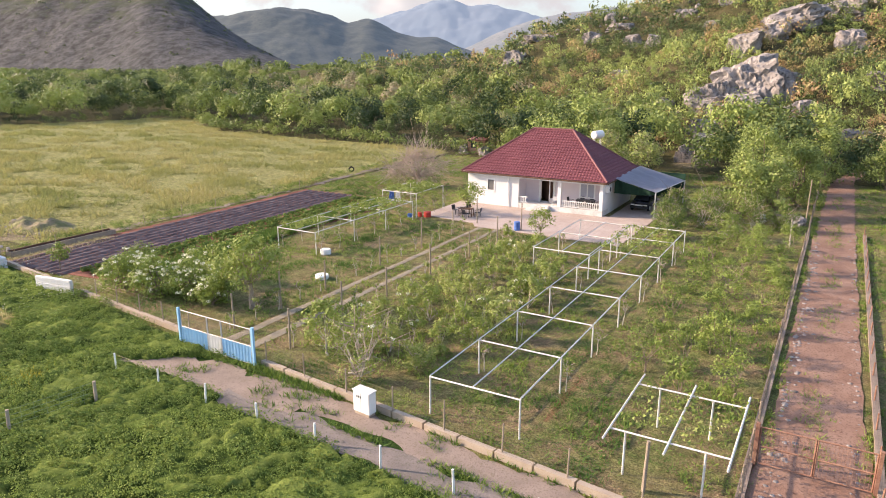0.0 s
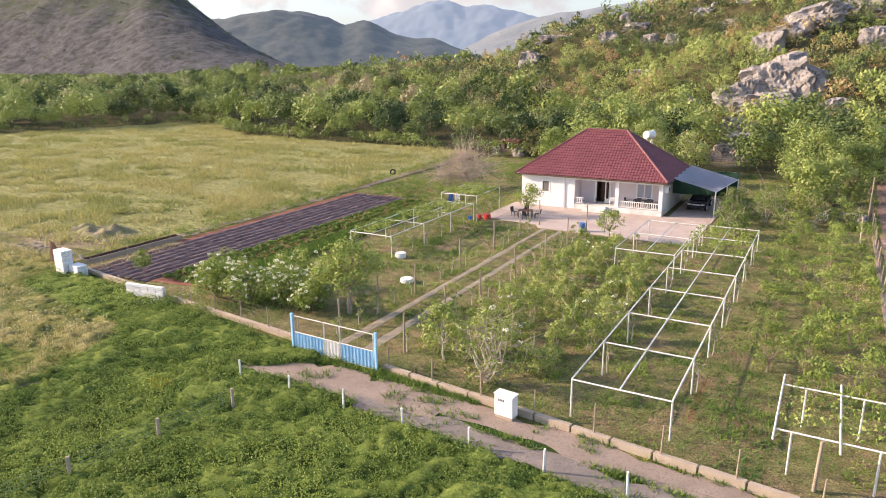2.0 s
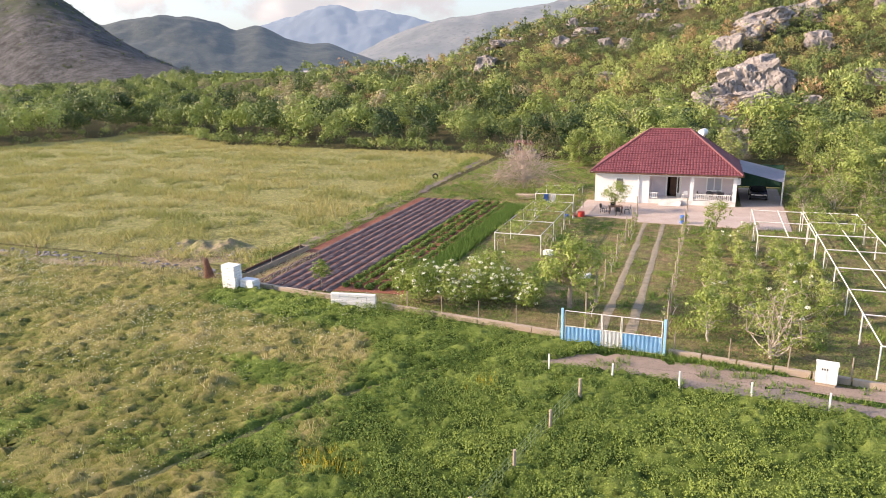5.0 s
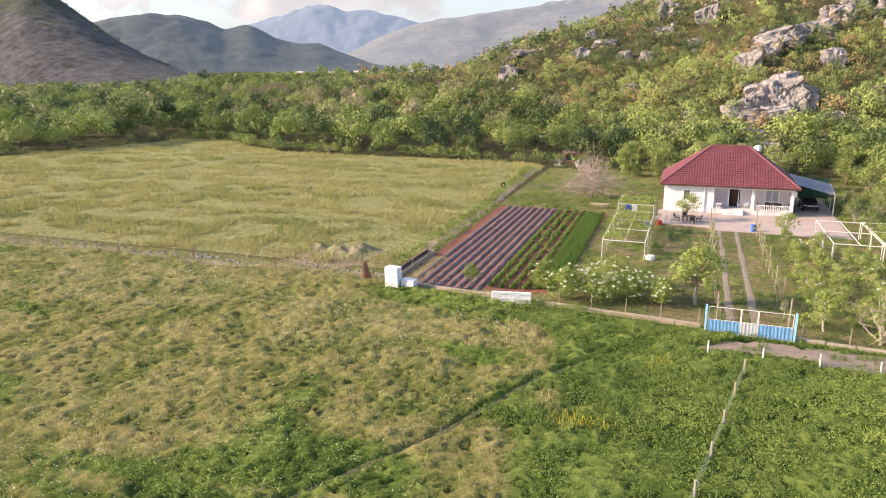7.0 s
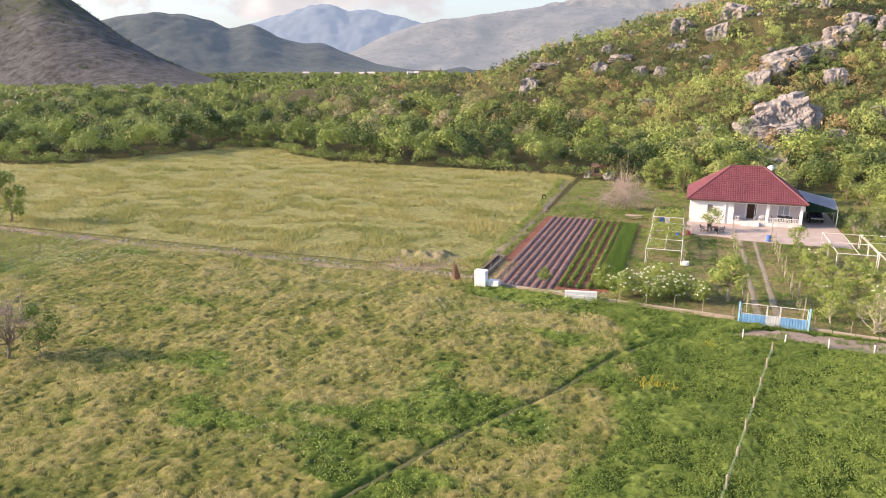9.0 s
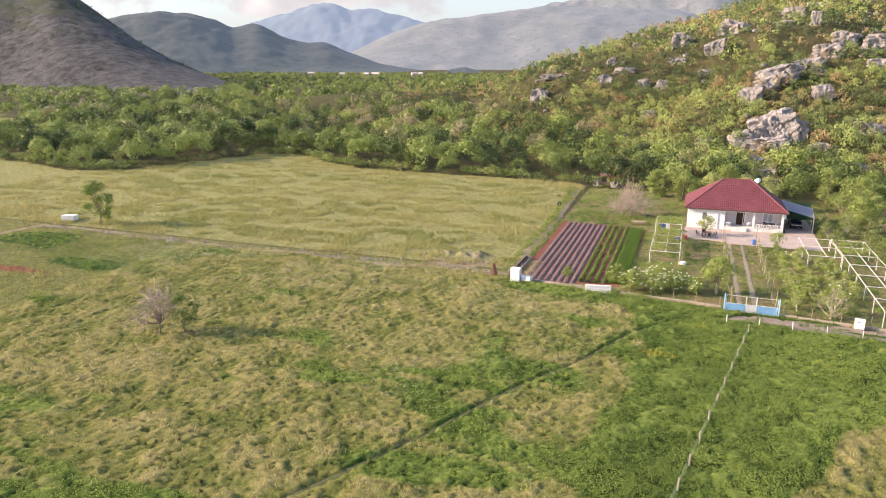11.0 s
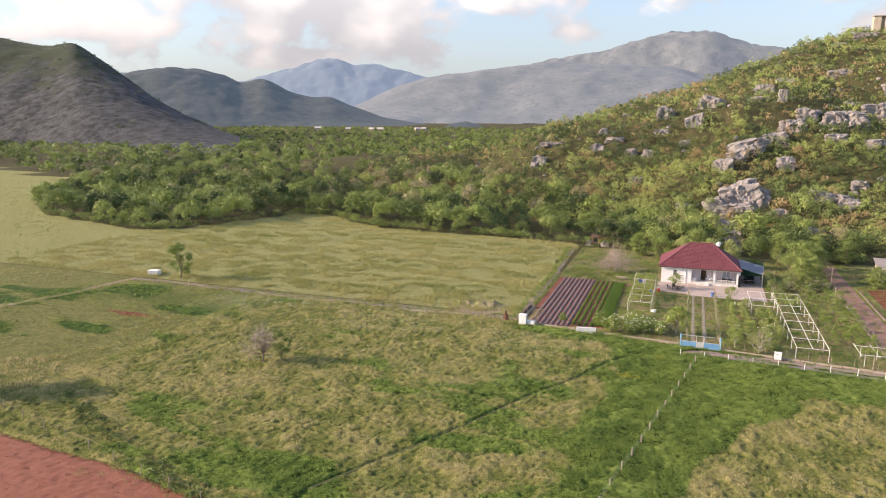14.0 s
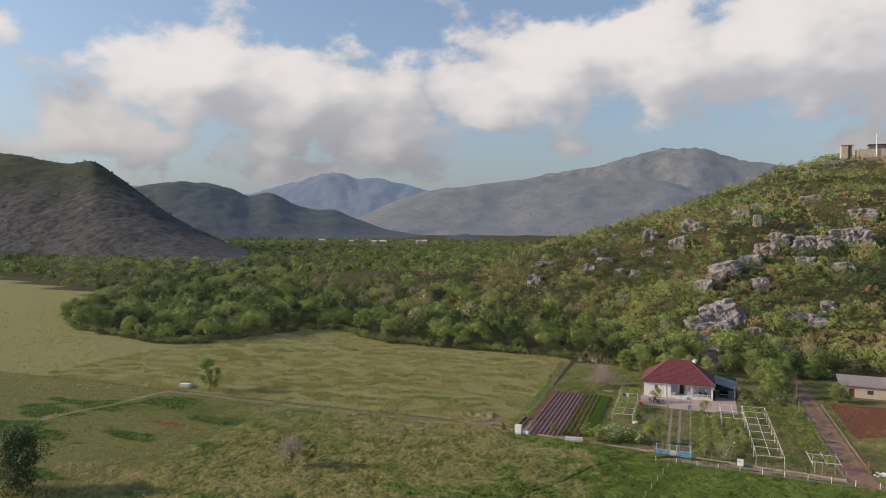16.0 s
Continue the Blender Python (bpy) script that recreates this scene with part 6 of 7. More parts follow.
def barn():
    b = thing("barn", 15.5, 79.5, 0, "long low plastered farm shed with a pale sheet roof", "barn", rz=-4)
    part("wall", wall_with_holes(B(), -7, 7, 0, 2.6, -3, -2.7, [(-5.4, -4.4, 0, 2.0), (-2, -0.8, 0.9, 1.8), (1.8, 2.8, 0, 2.0), (4.2, 5.4, 0.9, 1.8)]), M_BARN_WALL, b)
    part("wall", box(B(), -7, 2.7, 0, 7, 3, 3.2), M_BARN_WALL, b)
    for x in (-7, 6.7):
        part("wall", box(B(), x, -2.7, 0, x + 0.3, 2.7, 2.7), M_BARN_WALL, b)
    for xa, xb in ((-5.4, -4.4), (1.8, 2.8)):
        part("door", box(B(), xa, -2.85, 0, xb, -2.8, 2.0), M_DARK_WOOD, b)
    for xa, xb in ((-2, -0.8), (4.2, 5.4)):
        part("pane", box(B(), xa, -2.85, 0.9, xb, -2.82, 1.8), M_GLASS, b)
    bm = B()
    n = 120
    v = [[bm.verts.new((-7.5 + 15 * i / n, y, z + 0.03 * math.cos(i * 1.7))) for y, z in ((-3.6, 2.65), (3.5, 3.75))] for i in range(n + 1)]
    for p, q in zip(v, v[1:]):
        bm.faces.new((p[0], q[0], q[1], p[1]))
    bmesh.ops.solidify(bm, geom=bm.faces[:], thickness=0.03)
    part("roof", bm, M_BARN_ROOF, b, "pale grey corrugated sheet roof with stains")


barn()


def lane_gate():
    g = thing("lane_gate", 0.7, 24.8, 0, "rusty tube and mesh double gate across the red lane", "gate")
    for x in (-1.9, 1.9):
        part("gate_post", box(B(), x - 0.07, -0.07, 0, x + 0.07, 0.07, 1.75, 0.01), M_RUST, g)
    for x0, x1 in ((-1.8, -0.03), (0.03, 1.8)):
        f = B()
        for a, b in (((x0, 0, 0.15), (x1, 0, 0.15)), ((x0, 0, 0.85), (x1, 0, 0.85)), ((x0, 0, 1.6), (x1, 0, 1.6)), ((x0, 0, 0.15), (x0, 0, 1.6)), ((x1, 0, 0.15), (x1, 0, 1.6))):
            bar(f, a, b, 0.045)
        lf = part("gate_leaf", f, M_RUST, g)
        w = B()
        for k in range(1, 14):
            bar(w, (x0 + (x1 - x0) * k / 14, 0, 0.15), (x0 + (x1 - x0) * k / 14, 0, 1.6), 0.007)
        for k in range(1, 11):
            bar(w, (x0, 0, 0.15 + 1.45 * k / 11), (x1, 0, 0.15 + 1.45 * k / 11), 0.007)
        part("wire_mesh", w, M_RUST, lf)


lane_gate()
tagged(part("wooden_post", tube(B(), (0, 0, -0.2), (0.05, 0.02, 1.95), 0.075, 0.06, 10), M_WOOD), "single weathered wooden post before the small pergola", "post").matrix_basis = pose(-4.3, 21.2, 0)


def swan_ornament():
    bm = B()
    bmesh.ops.create_uvsphere(bm, u_segments=20, v_segments=12, radius=1, matrix=Matrix.LocRotScale((0, 0, 0.45), None, (0.85, 0.45, 0.42)))
    pts = [Vector((-0.65, 0, 0.6)), Vector((-0.95, 0, 0.95)), Vector((-0.9, 0, 1.35)), Vector((-0.65, 0, 1.6)), Vector((-0.85, 0, 1.75)), Vector((-1.1, 0, 1.65))]
    for a, b in zip(pts, pts[1:]):
        tube(bm, a, b, 0.12, 0.1, 10)
    tube(bm, (0.7, 0, 0.5), (1.2, 0, 0.8), 0.25, 0.03, 8)
    ob = part("swan_ornament", bm, M_WHITE_PAINT)
    ob.matrix_basis = pose(6.6, 26.8, 0.0)
    tagged(ob, "white painted swan garden ornament on the grass", "ornament")


swan_ornament()


def small_rocks(name, x, y, size, mat, label, zs=None):
    bm = B()
    bmesh.ops.create_icosphere(bm, subdivisions=1, radius=1)
    for v in bm.verts:
        v.co *= 1 + 0.45 * noise.noise(v.co * 1.9)
    v = np.array([p.co[:] for p in bm.verts])
    f = np.array([[q.index for q in p.verts] for p in bm.faces])
    bm.free()
    scatter(name, [(v, f)], x, y, size, np.zeros(len(x)), mat, label, "stones", stretch=0.5 + 0.3 * rng.random(len(x)))


y = 22 + 40 * rng.random(520)
small_rocks("lane_stones", -0.75 + np.abs(rng.normal(size=520)) * 0.35, y, 0.03 + 0.13 * rng.random(520) ** 2, M_ROCK, "loose stones along the edge of the red lane")
y = 22 + 45 * rng.random(260)
small_rocks("lane_stones", 2.2 - np.abs(rng.normal(size=260)) * 0.3, y, 0.03 + 0.1 * rng.random(260) ** 2, M_ROCK, "loose stones along the edge of the red lane")
small_rocks("rubble", 5.0 + rng.normal(size=60) * 0.8, 24.4 + rng.normal(size=60) * 0.5, 0.1 + 0.25 * rng.random(60), M_WHITE, "heap of pale rubble beside the lane gate")
x = -134 + 80 * rng.random(500)
small_rocks("boundary_stones", x, 27.4 + rng.normal(size=500) * 0.5, 0.06 + 0.2 * rng.random(500) ** 2, M_ROCK, "stones strewn along the old field boundary")


def spoil_heap():
    bm = B()
    n, m = 44, 26
    g = []
    for i in range(n + 1):
        row = []
        for j in range(m + 1):
            x, y = -5 + 10 * i / n, -2.6 + 5.2 * j / m
            e = max(0, 1 - (x / 5) ** 2 - (y / 2.6) ** 2)
            z = 0.9 * e * (0.65 + 0.7 * noise.fractal(Vector((x, y, 3)) * 0.55, 1.0, 2.0, 4)) + 0.1 * noise.noise(Vector((x, y, 1)) * 2.3) * e
            row.append(bm.verts.new((x, y, z - 0.06 if e > 0 else -0.25)))
        g.append(row)
    for i in range(n):
        for j in range(m):
            bm.faces.new((g[i][j], g[i + 1][j], g[i + 1][j + 1], g[i][j + 1]))
    ob = part("soil_mound", bm, M_MOUND)
    ob.matrix_basis = pose(-61.5, 33.4, float(height(-61.5, 33.4)))
    tagged(ob, "low overgrown heap of soil and dry grass in the field", "soil heap")


spoil_heap()
x, y = -61.5 + rng.normal(size=26) * 2.4, 33.0 + rng.normal(size=26) * 1.2
small_rocks("heap_stones", x, y, 0.1 + 0.22 * rng.random(26), M_ROCK, "a few stones round the soil heap")


def bed_frame():
    f = thing("cold_frame", -53.15, 26.6, 0, "long dark timber cold frame beside the vegetable bed", "cold frame", rz=-1)
    part("side_board", box(B(), -0.4, 0, 0, -0.34, 8.6, 0.42), M_DARK_WOOD, f)
    part("side_board", box(B(), 0.34, 0, 0, 0.4, 8.6, 0.42), M_WOOD, f)
    for y in (0.0, 8.54):
        part("end_board", box(B(), -0.34, y, 0, 0.34, y + 0.06, 0.42), M_WOOD, f)
    part("soil", box(B(), -0.34, 0.06, 0, 0.34, 8.54, 0.3), M_TYRE, f, "dark sheet over the soil")


bed_frame()
tile(-132.4, 31.8, 0.1, 0, 0, 15, 2.2, 1.4, 0.9, M_WHITE, "concrete_trough", "white concrete trough by the single tree", "trough")
line_fence("meadow_fence", [(-56.0 - 9.0 * k, 26.6 + 0.25 * math.sin(k)) for k in range(10)], 1.1, M_RUST, "rusty posts with slack wire along the field boundary", r=0.04, wires=2)
line_fence("bed_fence", [(-52.9, 26 + 4.1 * k) for k in range(9)], 1.15, M_WOOD, "thin weathered posts with wire along the vegetable bed", r=0.03, wires=3, gauge=0.004)
line_fence("soil_fence", [(-100 + 4.2 * k, -27.2 - 1.0 * k) for k in range(9)], 1.2, M_WOOD, "rough posts round the red ploughed plot", r=0.05, wires=2)


def ploughed_soil():
    """Turned clods of the ploughed plot, in faint rows."""
    gen = np.random.default_rng(12)
    xs, ys = np.arange(-112, -63, 0.28), np.arange(-56, -27, 0.28)
    X, Y = np.meshgrid(xs, ys)
    X, Y = X + gen.normal(size=X.shape) * 0.07, Y + gen.normal(size=X.shape) * 0.07
    soil = smooth_step(zone_values(X, Y)["soil"], 0.45, 0.75)
    Z = height(X, Y) + soil * (0.05 + 0.025 * np.sin((Y + X * 0.1) / 0.72 * 6.283) + 0.035 * gen.normal(size=X.shape)) - 0.12 * (1 - soil)
    nx, ny = len(xs), len(ys)
    i = np.arange((ny - 1) * (nx - 1))
    a = (i // (nx - 1)) * nx + i % (nx - 1)
    quads = np.stack([a, a + 1, a + nx + 1, a + nx], 1)
    quads = quads[soil.ravel()[quads].max(1) > 0.05]
    tagged(new("soil_clods", array_mesh("soil_clods", np.stack([X.ravel(), Y.ravel(), Z.ravel()], 1), quads, M_SOIL)), "turned red clods of the ploughed plot", "soil", kind="stuff")


ploughed_soil()


def reed_bundle():
    bm = B()
    gen = np.random.default_rng(2)
    for k in range(60):
        a, r = gen.random() * 6.28, 0.45 * math.sqrt(gen.random())
        tube(bm, (r * math.cos(a), r * math.sin(a), 0), (0.35 * r * math.cos(a) - 0.25, 0.35 * r * math.sin(a), 1.3 + 0.5 * gen.random()), 0.02, 0.012, 4)
    ob = part("stake_bundle", bm, M_RUST)
    ob.matrix_basis = pose(-55.2, 25.7, 0)
    tagged(ob, "bundle of brown stakes leaning at the bed corner", "stakes")


reed_bundle()


# ---- hilltop and village ----
def hilltop_hut():
    z = 80.0
    h = thing("hilltop_shelter", 61, 362, z, "small open concrete shelter on the hilltop", "shelter")
    part("wall", box(B(), -3, 1.6, -4, 3, 2, 4.6), M_BARN_WALL, h)
    part("wall", box(B(), -3, -2, -4, -2.6, 1.6, 4.6), M_BARN_WALL, h)
    part("wall", box(B(), -2.6, -2, -4, 0.4, -1.6, 4.6), M_BARN_WALL, h)
    part("pillar", box(B(), 2.5, -2, -4, 3, -1.6, 4.6), M_BARN_WALL, h)
    part("roof", box(B(), -3.3, -2.3, 4.6, 3.3, 2.3, 5.0), M_KERB, h)
    w = thing("hilltop_wall", 72, 362, z, "long low building with a dark roof on the hilltop terrace", "building")
    part("terrace", box(B(), -6, -3, -5, 40, 3, 2.2), M_BARN_WALL, w, "pale masonry terrace wall")
    part("masonry", box(B(), 0, -2, 2.2, 36, 2, 4.4), M_SHUTTER, w)
    part("coping", box(B(), -0.4, -2.4, 4.4, 36.4, 2.4, 4.9), M_DARK_WOOD, w)
    c = thing("cross_mast", 75.4, 358.4, z, "thin white cross mast on the hilltop", "cross")
    part("mast", bar(B(), (0, 0, -2), (0, 0, 10.8), 0.35), M_WHITE_PAINT, c)
    part("arm", bar(B(), (-1.7, 0, 8.4), (1.7, 0, 8.4), 0.35), M_WHITE_PAINT, c)


hilltop_hut()


def far_house(x, y, w, label):
    z = float(height(x, y))
    h = thing("village_house", x, y, z, label, "house", "far village houses", rz=(x * 7) % 40)
    part("wall", box(B(), -w / 2, -4, 0, w / 2, 4, 6), M_BARN_WALL, h)
    rf = B()
    p = [(-w / 2 - 0.4, -4.4, 6), (w / 2 + 0.4, -4.4, 6), (w / 2 + 0.4, 4.4, 6), (-w / 2 - 0.4, 4.4, 6), (-w / 2 - 0.4, 0, 8.6), (w / 2 + 0.4, 0, 8.6)]
    v = [rf.verts.new(q) for q in p]
    for q in ((0, 1, 5, 4), (2, 3, 4, 5), (1, 2, 5), (3, 0, 4), (3, 2, 1, 0)):
        rf.faces.new([v[i] for i in q])
    part("roof", rf, M_BARN_ROOF, h)
    for i in range(3):
        part("window", box(B(), -w / 2 + w * (i + 0.5) / 3 - 0.6, -4.06, 3.6, -w / 2 + w * (i + 0.5) / 3 + 0.6, -4.0, 5.0), M_GLASS, h)


for d, a, w in ((1380, -29.9, 11), (1280, -25.6, 9), (1285, -24.9, 13), (1300, -21.9, 9), (1310, -21.4, 8), (1290, -27.5, 8)):
    far_house(-23.7 + d * math.sin(radians(a)), -95 + d * math.cos(radians(a)), w, "white village house far down the valley")


# ---- crops, meadow and lawn ----
def groove(x, y):
    gx = np.interp(y, [-30, -15, -2, 3.5, 12, 17.5], [-59, -50.8, -44.5, -41, -37.4, -33])
    return np.abs(x - gx) * (y < 17.5) + 9 * (y >= 17.5)


strip("path_trodden", [(-59, -30), (-50.8, -15), (-44.5, -2), (-41, 3.5), (-37.4, 12), (-33, 17.5)], [0.42] * 6, 0.04, M_TRODDEN, "narrow trodden path through the meadow", "path", 0.06, seed=9)


def low_leaf(seed, n, size, r, h):
    gen = np.random.default_rng(seed)
    a, rr = gen.random(5) * 6.28, r * np.sqrt(gen.random(5))
    return leaf_cloud(np.stack([rr * np.cos(a), rr * np.sin(a), h * (0.4 + 0.5 * gen.random(5))], 1), np.full(5, r * 0.6), n, size, gen, 0.6, 0.5)


def turf_material():
    """Matted grass and clover: straw-coloured where it stands tall, green in the gaps; both get darker towards the
    hollows.
    """
    m = bpy.data.materials.new("turf")
    m.use_nodes = True
    nt = m.node_tree
    N, L = nt.nodes.new, nt.links.new
    b = nt.nodes["Principled BSDF"]
    tc = N("ShaderNodeTexCoord")

    def noise_node(scale, detail, rough):
        n = N("ShaderNodeTexNoise")
        n.inputs["Scale"].default_value, n.inputs["Detail"].default_value, n.inputs["Roughness"].default_value = scale, detail, rough
        L(tc.outputs["Object"], n.inputs["Vector"])
        return n.outputs["Fac"]

    def calc(op, a, b_, c=None):
        n = N("ShaderNodeMath")
        n.operation = op
        for i, v in enumerate((a, b_, c)):
            if isinstance(v, (int, float)):
                n.inputs[i].default_value = v
            elif v is not None:
                L(v, n.inputs[i])
        return n.outputs[0]

    def ramp(value, stops):
        r = N("ShaderNodeValToRGB")
        while len(r.color_ramp.elements) < len(stops):
            r.color_ramp.elements.new(0.5)
        for e, (p, c) in zip(r.color_ramp.elements, stops):
            e.position, e.color = p, (*c, 1)
        L(value, r.inputs[0])
        return r.outputs[0]

    tint, crop = N("ShaderNodeAttribute"), N("ShaderNodeAttribute")
    tint.attribute_name, crop.attribute_name = "tint", "crop"
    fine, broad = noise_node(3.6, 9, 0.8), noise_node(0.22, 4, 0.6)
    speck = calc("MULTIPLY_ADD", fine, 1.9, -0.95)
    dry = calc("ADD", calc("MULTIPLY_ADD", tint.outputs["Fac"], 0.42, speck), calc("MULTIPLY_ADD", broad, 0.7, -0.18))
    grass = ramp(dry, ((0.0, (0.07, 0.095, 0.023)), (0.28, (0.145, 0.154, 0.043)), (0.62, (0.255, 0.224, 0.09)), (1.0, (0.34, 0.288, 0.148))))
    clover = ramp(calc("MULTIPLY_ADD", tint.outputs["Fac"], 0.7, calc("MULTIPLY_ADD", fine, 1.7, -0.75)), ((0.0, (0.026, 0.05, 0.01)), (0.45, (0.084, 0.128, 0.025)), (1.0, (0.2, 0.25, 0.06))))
    mx = N("ShaderNodeMix")
    mx.data_type = "RGBA"
    step = N("ShaderNodeMapRange")
    step.inputs["From Min"].default_value, step.inputs["From Max"].default_value = 0.3, 0.6
    L(calc("ADD", crop.outputs["Fac"], calc("MULTIPLY_ADD", noise_node(2.4, 5, 0.7), 0.9, -0.45)), step.inputs["Value"])
    L(step.outputs[0], mx.inputs["Factor"])
    L(grass, mx.inputs["A"])
    L(clover, mx.inputs["B"])
    L(mx.outputs["Result"], b.inputs["Base Color"])
    b.inputs["Roughness"].default_value, b.inputs["Specular IOR Level"].default_value = 0.95, 0.1
    bp = N("ShaderNodeBump")
    bp.inputs["Strength"].default_value, bp.inputs["Distance"].default_value = 1.0, 0.12
    L(fine, bp.inputs["Height"])
    L(bp.outputs[0], b.inputs["Normal"])
    return m


def build_turf():
    """The standing sward of meadow and crop, with its humps and hollows."""
    xs, ys = np.arange(-106, 16, 0.25), np.arange(-37.5, 27, 0.25)
    X, Y = np.meshgrid(xs, ys)
    X, Y = X + rng.normal(size=X.shape) * 0.07, Y + rng.normal(size=X.shape) * 0.07
    zone = zone_values(X, Y)
    lush = zone["crop"]
    edge = np.where(X > -53.2, kerb_y(X) - 0.35, 26.6)
    mask = smooth_step(edge - Y, 0, 0.5) * (1 - smooth_step(zone["soil"], 0.2, 0.5)) * smooth_step(groove(X, Y), 0.08, 0.36) * (1 - on_track(X, Y)) * smooth_step(X, -106, -100) * smooth_step(Y, -37.5, -34) * (1 - smooth_step(X, 9, 15))
    mask = mask * (1 - (X > -22) * (Y > np.interp(X, RUT_X, NEAR_RUT) - 0.7)) * (1 - 0.8 * zone["dry"])
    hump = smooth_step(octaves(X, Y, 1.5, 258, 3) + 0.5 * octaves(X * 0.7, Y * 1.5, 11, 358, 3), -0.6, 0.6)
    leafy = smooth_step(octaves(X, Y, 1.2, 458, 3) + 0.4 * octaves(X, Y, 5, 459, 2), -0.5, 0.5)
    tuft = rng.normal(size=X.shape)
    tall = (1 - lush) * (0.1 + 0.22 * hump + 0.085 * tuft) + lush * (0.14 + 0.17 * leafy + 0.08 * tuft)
    Z = height(X, Y) + mask * tall - 0.2 * (1 - mask)
    nx, ny = len(xs), len(ys)
    i = np.arange((ny - 1) * (nx - 1))
    a = (i // (nx - 1)) * nx + i % (nx - 1)
    quads = np.stack([a, a + 1, a + nx + 1, a + nx], 1)
    quads = quads[mask.ravel()[quads].max(1) > 0.02]
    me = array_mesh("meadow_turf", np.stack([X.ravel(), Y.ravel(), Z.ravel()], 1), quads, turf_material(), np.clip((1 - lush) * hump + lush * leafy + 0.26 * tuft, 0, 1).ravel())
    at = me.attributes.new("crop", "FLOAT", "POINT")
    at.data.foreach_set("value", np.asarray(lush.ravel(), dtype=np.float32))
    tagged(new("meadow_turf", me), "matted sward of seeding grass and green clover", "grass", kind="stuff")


build_turf()
CLUMPS = [low_leaf(i, 34, 0.033, 0.24, 0.34) for i in range(6)]
off_track = lambda x, y: (1 - on_track(x, y)) * (1 - (x > -22) * (y > np.interp(x, RUT_X, NEAR_RUT)))
x, y = pick(38000, -41, 30, -28, 24.5, lambda x, y: zone_values(x, y)["crop"] * (groove(x, y) > 0.3) * off_track(x, y) * (1 - smooth_step(x, 8, 14)))
keep = lattice_noise(x, y, 0.8, 95) > 0.12
x, y = x[keep], y[keep]
big = 0.75 + 0.7 * lattice_noise(x, y, 1.6, 3)
scatter("field_crop", CLUMPS, x, y, big * 1.15, np.clip(0.4 + octaves(x, y, 5, 44, 3) * 0.5, 0, 1), M_CROP, "lush leafy green fodder crop", "crop")
x, y = pick(30000, -140, -41, -40, 27, lambda x, y: zone_values(x, y)["crop"] ** 1.5 * 0.75 * (groove(x, y) > 0.3))
scatter("meadow_weeds", CLUMPS, x, y, 1.0 + 0.9 * lattice_noise(x, y, 1.6, 3), np.clip(0.5 + octaves(x, y, 5, 44, 3) * 0.5, 0, 1), M_CROP, "patches of dark green weeds in the meadow", "weeds")


def meadow_weight(x, y):
    zone = zone_values(x, y)
    return zone["meadow"] * (1 - smooth_step(zone["crop"], 0.15, 0.5)) * (1 - zone["soil"]) * (groove(x, y) > 0.36) * (1 - smooth_step(y, 16, 17) * (x > -31)) * np.interp(-x, [0, 60, 125], [1, 0.8, 0.5])


x, y = pick(170000, -115, 14, -38, 27, meadow_weight)
clump = smooth_step(octaves(x, y, 1.5, 258, 3) + 0.5 * octaves(x * 0.7, y * 1.5, 11, 358, 3), -0.6, 0.6)
keep = rng.random(len(x)) < 0.1 + 0.7 * clump
x, y, clump = x[keep], y[keep], clump[keep]
tn = np.clip(0.32 + octaves(x * 0.6, y * 1.4, 13, 51, 3) * 0.55 + 0.45 * clump + 0.2 * octaves(x, y, 1.2, 57, 2), 0.02, 0.9)
blades("meadow_grass", x, y, 0.16 + 0.4 * clump * (0.7 + 0.5 * rng.random(len(x))), tn, M_GRASS, "long seeding meadow grass, straw and green", per=4, width=0.026, spread=0.17)
x, y = pick(120000, -175, -54, 29, 122, lambda x, y: zone_values(x, y)["field"] * (((x + 61.5) / 5) ** 2 + ((y - 33.2) / 2.8) ** 2 + lattice_noise(x, y, 1.5, 3) > 0.8) * np.interp(y, [29, 60, 122], [1, 0.8, 0.5]))
clump = smooth_step(octaves(x, y * 1.5, 3.4, 59, 3), -0.25, 0.3)
keep = rng.random(len(x)) < 0.15 + 0.7 * clump
x, y, clump = x[keep], y[keep], clump[keep]
tn = np.clip(0.47 + octaves(x * 0.7, y * 2.2, 16, 54, 4) * 0.65 + 0.2 * clump, 0.03, 0.72)
blades("field_grass", x, y, 0.15 + 0.5 * clump ** 1.4 * (0.7 + 0.5 * rng.random(len(x))), tn, M_GRASS, "tall pale grass of the far field in soft streaks", per=3, width=0.05, spread=0.34)
def garden_weight(x, y):
    zone = zone_values(x, y)
    return zone["garden"] * (1 - 0.8 * zone["soil"])


bare = lambda x, y: (np.abs(x + 26.7) > 0.36) * (np.abs(x + 25.05) > 0.36) * (1 - ((x > -33.9) & (y > 52.6) & (y < 75) & (x < -13.7))) * (1 - ((x > -52.7) & (x < -39.2) & (y > 25.5) & (y < 59.3))) * (1 - ((x > -1) & (x < 2.5))) * (y > kerb_y(x) + 0.2) * 1.0
x, y = pick(130000, -53, 30, 20, 95, lambda x, y: garden_weight(x, y) * bare(x, y) * np.interp(y, [20, 50, 95], [1, 0.75, 0.4]) * smooth_step(lattice_noise(x, y, 2.4, 62), 0.1, 0.45) * (1 - smooth_step(x, 8, 16)))
tn = np.clip(0.34 + octaves(x, y, 5, 63, 4) * 0.95 + octaves(x, y, 1.3, 163, 2) * 0.5, 0, 0.95)
blades("garden_grass", x, y, 0.06 + 0.3 * lattice_noise(x, y, 1.5, 64) ** 2, tn, M_LAWN, "rough lawn grass of the orchard garden", per=4, width=0.028, spread=0.15)
